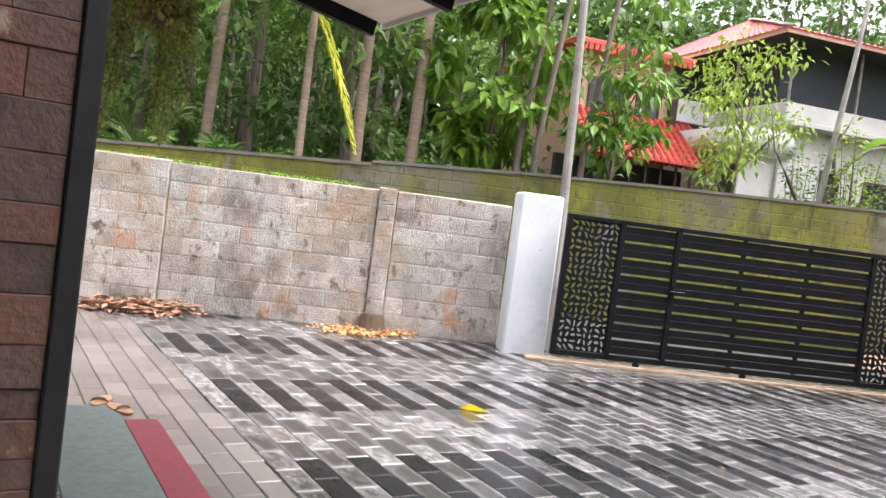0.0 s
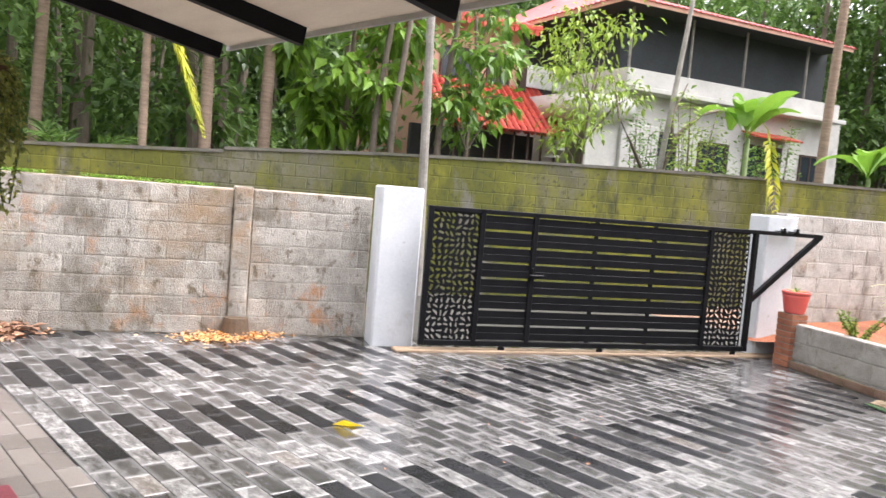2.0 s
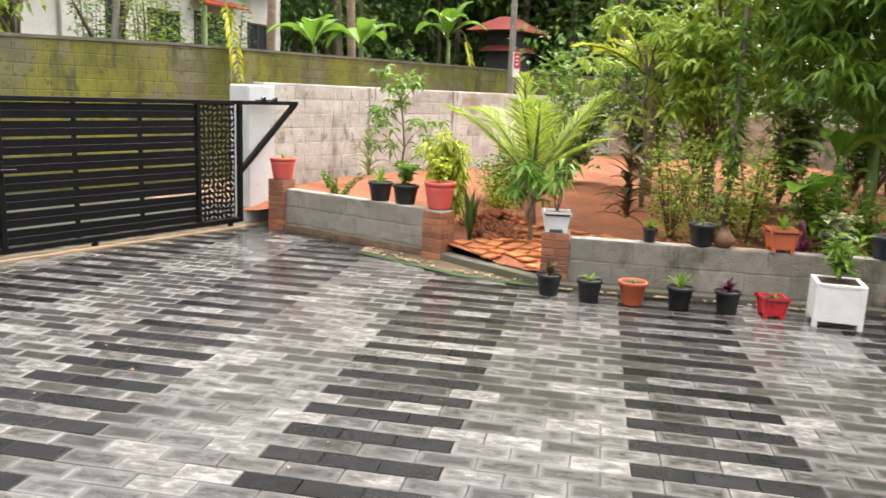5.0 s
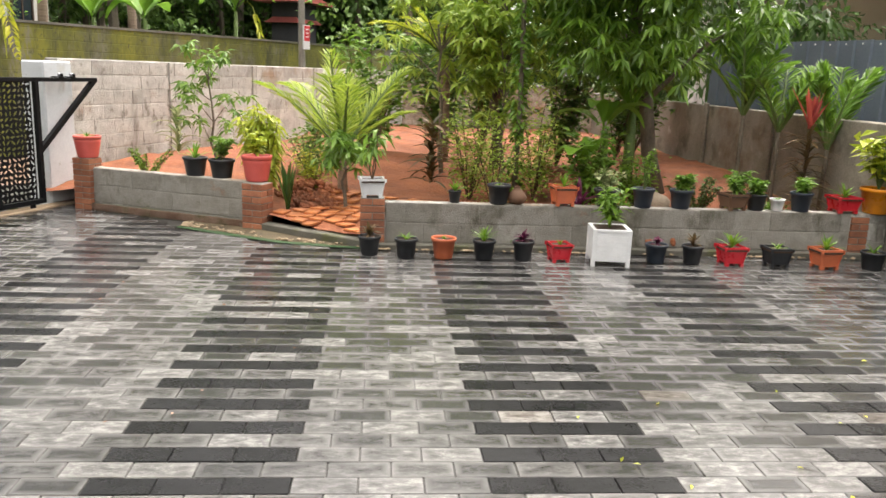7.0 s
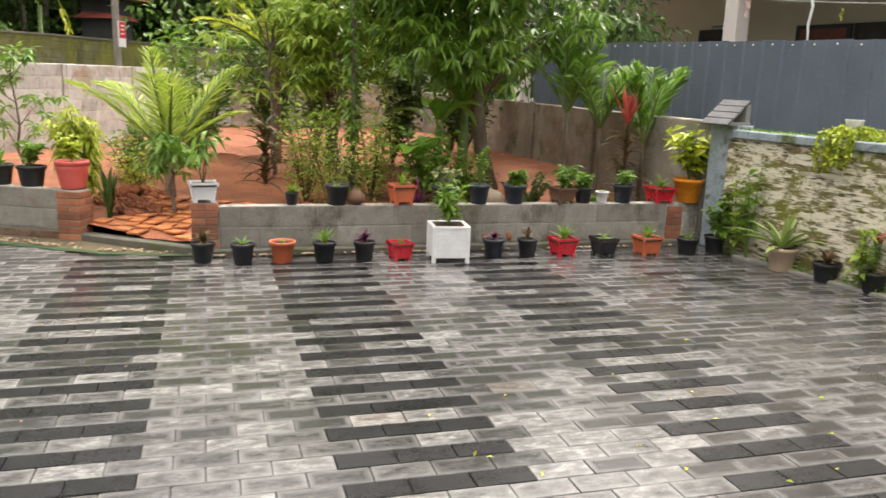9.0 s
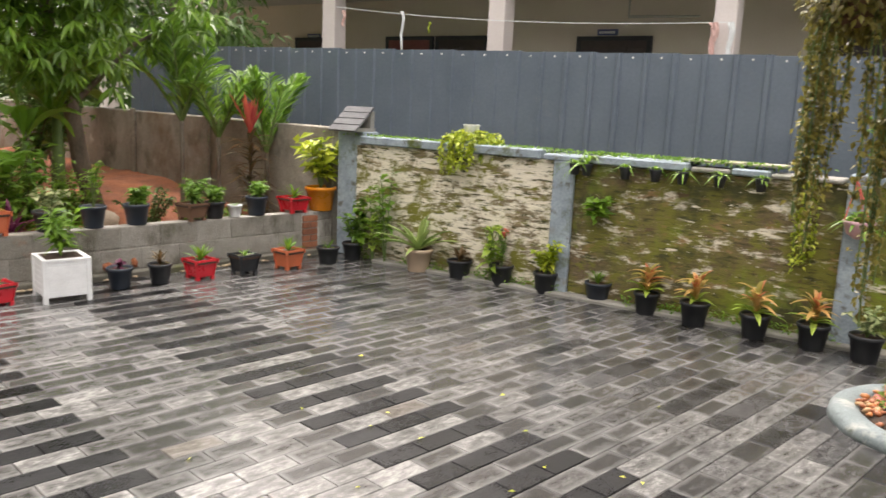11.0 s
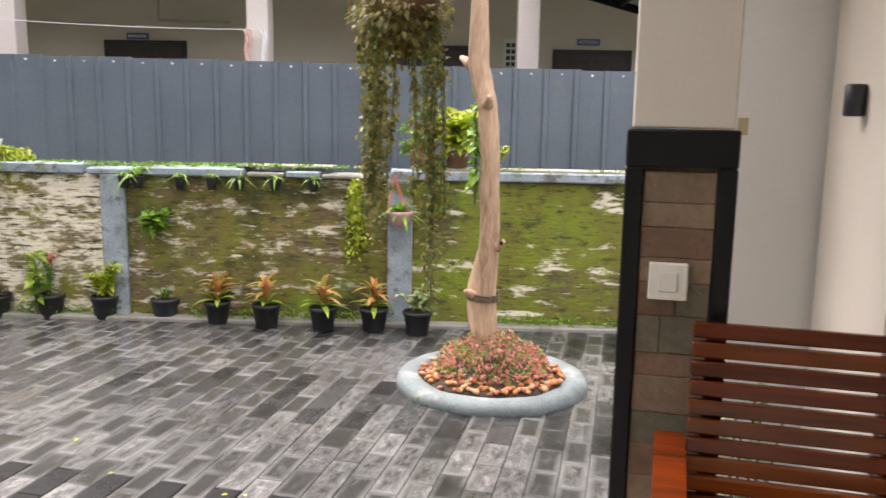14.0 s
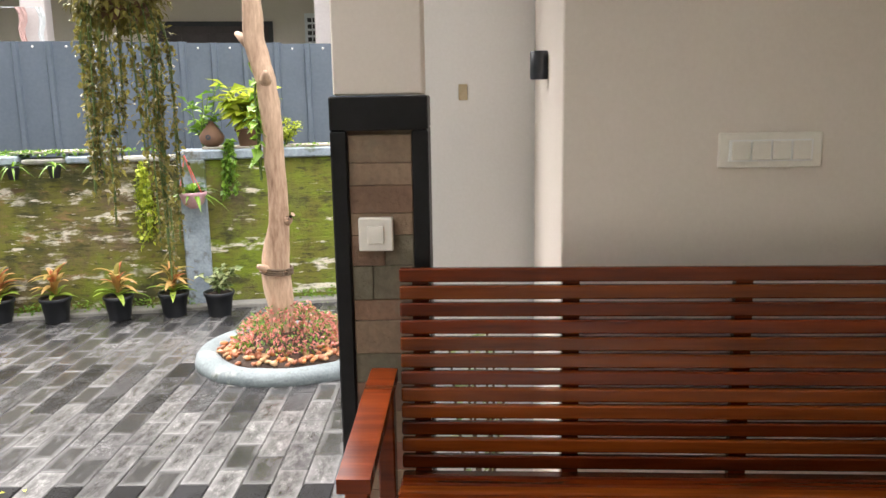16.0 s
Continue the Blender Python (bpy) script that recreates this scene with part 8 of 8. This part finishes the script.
def block_meshes(name, w, h_, material, seed):
    """Five blocks with slightly uneven faces and worn corners."""
    r = random.Random(seed)
    out = []
    for k in range(5):
        bm = bmesh.new()
        jig = lambda v: v + r.uniform(-0.005, 0.005)
        back = [bm.verts.new((x, 0.02, z)) for x, z in ((0, 0), (w, 0), (w, h_), (0, h_))]
        rim = [bm.verts.new((x, r.uniform(-0.002, 0.001), z)) for x, z in ((0.0, 0.0), (w, 0.0), (w, h_), (0.0, h_))]
        face = [bm.verts.new((x, r.uniform(-0.005, -0.0025), z)) for x, z in ((jig(0.014), jig(0.013)), (jig(w - 0.014), jig(0.013)), (jig(w - 0.014), jig(h_ - 0.013)), (jig(0.014), jig(h_ - 0.013)))]
        for a, b in ((back, rim), (rim, face)):
            for q in range(4):
                bm.faces.new((a[q], a[(q + 1) % 4], b[(q + 1) % 4], b[q]))
        mid = bm.verts.new((w * r.uniform(0.4, 0.6), r.uniform(-0.008, -0.004), h_ * r.uniform(0.4, 0.6)))
        for q in range(4):
            bm.faces.new((face[q], face[(q + 1) % 4], mid))
        me = bpy.data.meshes.new(name)
        bm.to_mesh(me)
        bm.free()
        me.materials.append(material)
        out.append(me)
    return out


def lay_blocks(wall, x0, x1, y, z0, z1, material, seed, w=0.40, h_=0.20):
    """Blocks in running bond over the wall's near face; the last in a course is cut to fit."""
    r = random.Random(seed)
    rows = max(1, round((z1 - z0) / h_))
    hh = (z1 - z0) / rows
    meshes = block_meshes("block", w - 0.0025, hh - 0.0025, material, seed)
    for k in range(rows):
        x = x0 - (0.5 * w if k % 2 else 0.0)
        while x < x1 - 0.03:
            a, b = max(x, x0), min(x + w, x1)
            if b - a > 0.05:
                ob = new("block", r.choice(meshes))
                ob.parent = wall
                ob.location = (a, y + r.uniform(-0.003, 0.002), z0 + k * hh + 0.002)
                ob.scale = ((b - a) / w, 1, 1)
            x += w


lay_blocks(STREET[0], -4.89, -2.63, 6.376, 0.0, 1.59, B_STREET, 601)
lay_blocks(STREET[1], -2.41, -1.09, 6.376, 0.0, 1.60, B_STREET, 602)
lay_blocks(STREET[2], -6.59, -4.91, 6.356, 0.0, 1.61, B_STREET, 603)
lay_blocks(STREET[4], -2.615, -2.425, 6.336, 0.0, 1.62, B_STREET, 604, 0.19, 0.18)
for k in range(4):
    a = 4.37 + k * 2.4
    lay_blocks(STREET[3], a, a + 2.24, 6.016, 0.2, 1.83, B_GREY, 610 + k)
    lay_blocks(STREET[3], a + 2.25, a + 2.39, 6.000, 0.2, 1.83, B_GREY, 620 + k, 0.2, 0.2)
B_FOOT = block_material("damp_brick", [(0.10, (0.07, 0.035, 0.022)), (0.42, (0.15, 0.085, 0.055)), (0.68, (0.21, 0.14, 0.10)), (0.9, (0.28, 0.21, 0.16))], (((0.07, 0.075, 0.025), 2.4, 0.52, 0.68, (1, 1, 1)), ((0.16, 0.145, 0.12), 3.0, 0.56, 0.68, (1, 1, 1))))
lay_blocks(FOOT, 0.0, 2.58, -0.004, 0.0, 0.088, B_FOOT, 632, 0.21, 0.088)
lay_blocks(LOW[0], 0.17, G1L - 0.21, -0.004, 0.10, 0.525, B_DAMP, 630, 0.40, 0.21)
lay_blocks(LOW[1], 0.43, 5.54, 3.716, 0.06, 0.485, B_DAMP, 631, 0.40, 0.21)

# ---------------------------------------------------------------- pavers, laid last
def lay_paving():
    def cell(bm, x, y, dz, tilt):
        a, b, h_ = 0.1475, 0.0725, 0.006
        r0 = [bm.verts.new((x + sx * a, y + sy * b, -0.02)) for sx, sy in ((-1, -1), (1, -1), (1, 1), (-1, 1))]
        r1 = [bm.verts.new((x + sx * a, y + sy * b, -0.004 + dz)) for sx, sy in ((-1, -1), (1, -1), (1, 1), (-1, 1))]
        r2 = [bm.verts.new((x + sx * (a - 0.004), y + sy * (b - 0.004), dz + tilt * sx * 0.001)) for sx, sy in ((-1, -1), (1, -1), (1, 1), (-1, 1))]
        for p_, q_ in ((r0, r1), (r1, r2)):
            for k in range(4):
                bm.faces.new((p_[k], p_[(k + 1) % 4], q_[(k + 1) % 4], q_[k]))
        bm.faces.new(r2)
    bm = bmesh.new()
    cell(bm, 0, 0, 0, 0)
    me = bpy.data.meshes.new("paver")
    bm.to_mesh(me)
    bm.free()
    me.materials.append(M_PAVE)
    r = random.Random(11)
    rest, n = bmesh.new(), 0
    for i, j in sorted(PAVERS, key=lambda c: math.hypot(c[0] * 0.3 - 1.2, c[1] * 0.15 + 1.2)):
        x, y = i * 0.3 + 0.15 - (0.15 if j % 2 == 0 else 0), j * 0.15 + 0.075
        dz, tilt = r.uniform(-0.0015, 0.0015), r.uniform(-1, 1)
        if n < 300:
            ob = new("paver", me)
            ob.parent = paving
            ob.location = (x, y, dz)
            ob.rotation_euler = (0.004 * r.uniform(-1, 1), 0.003 * tilt, 0)
            n += 1
        else:
            cell(rest, x, y, dz, tilt)
    tagged(part("pavers_beyond", rest, M_PAVE, paving), kind="stuff")


lay_paving()
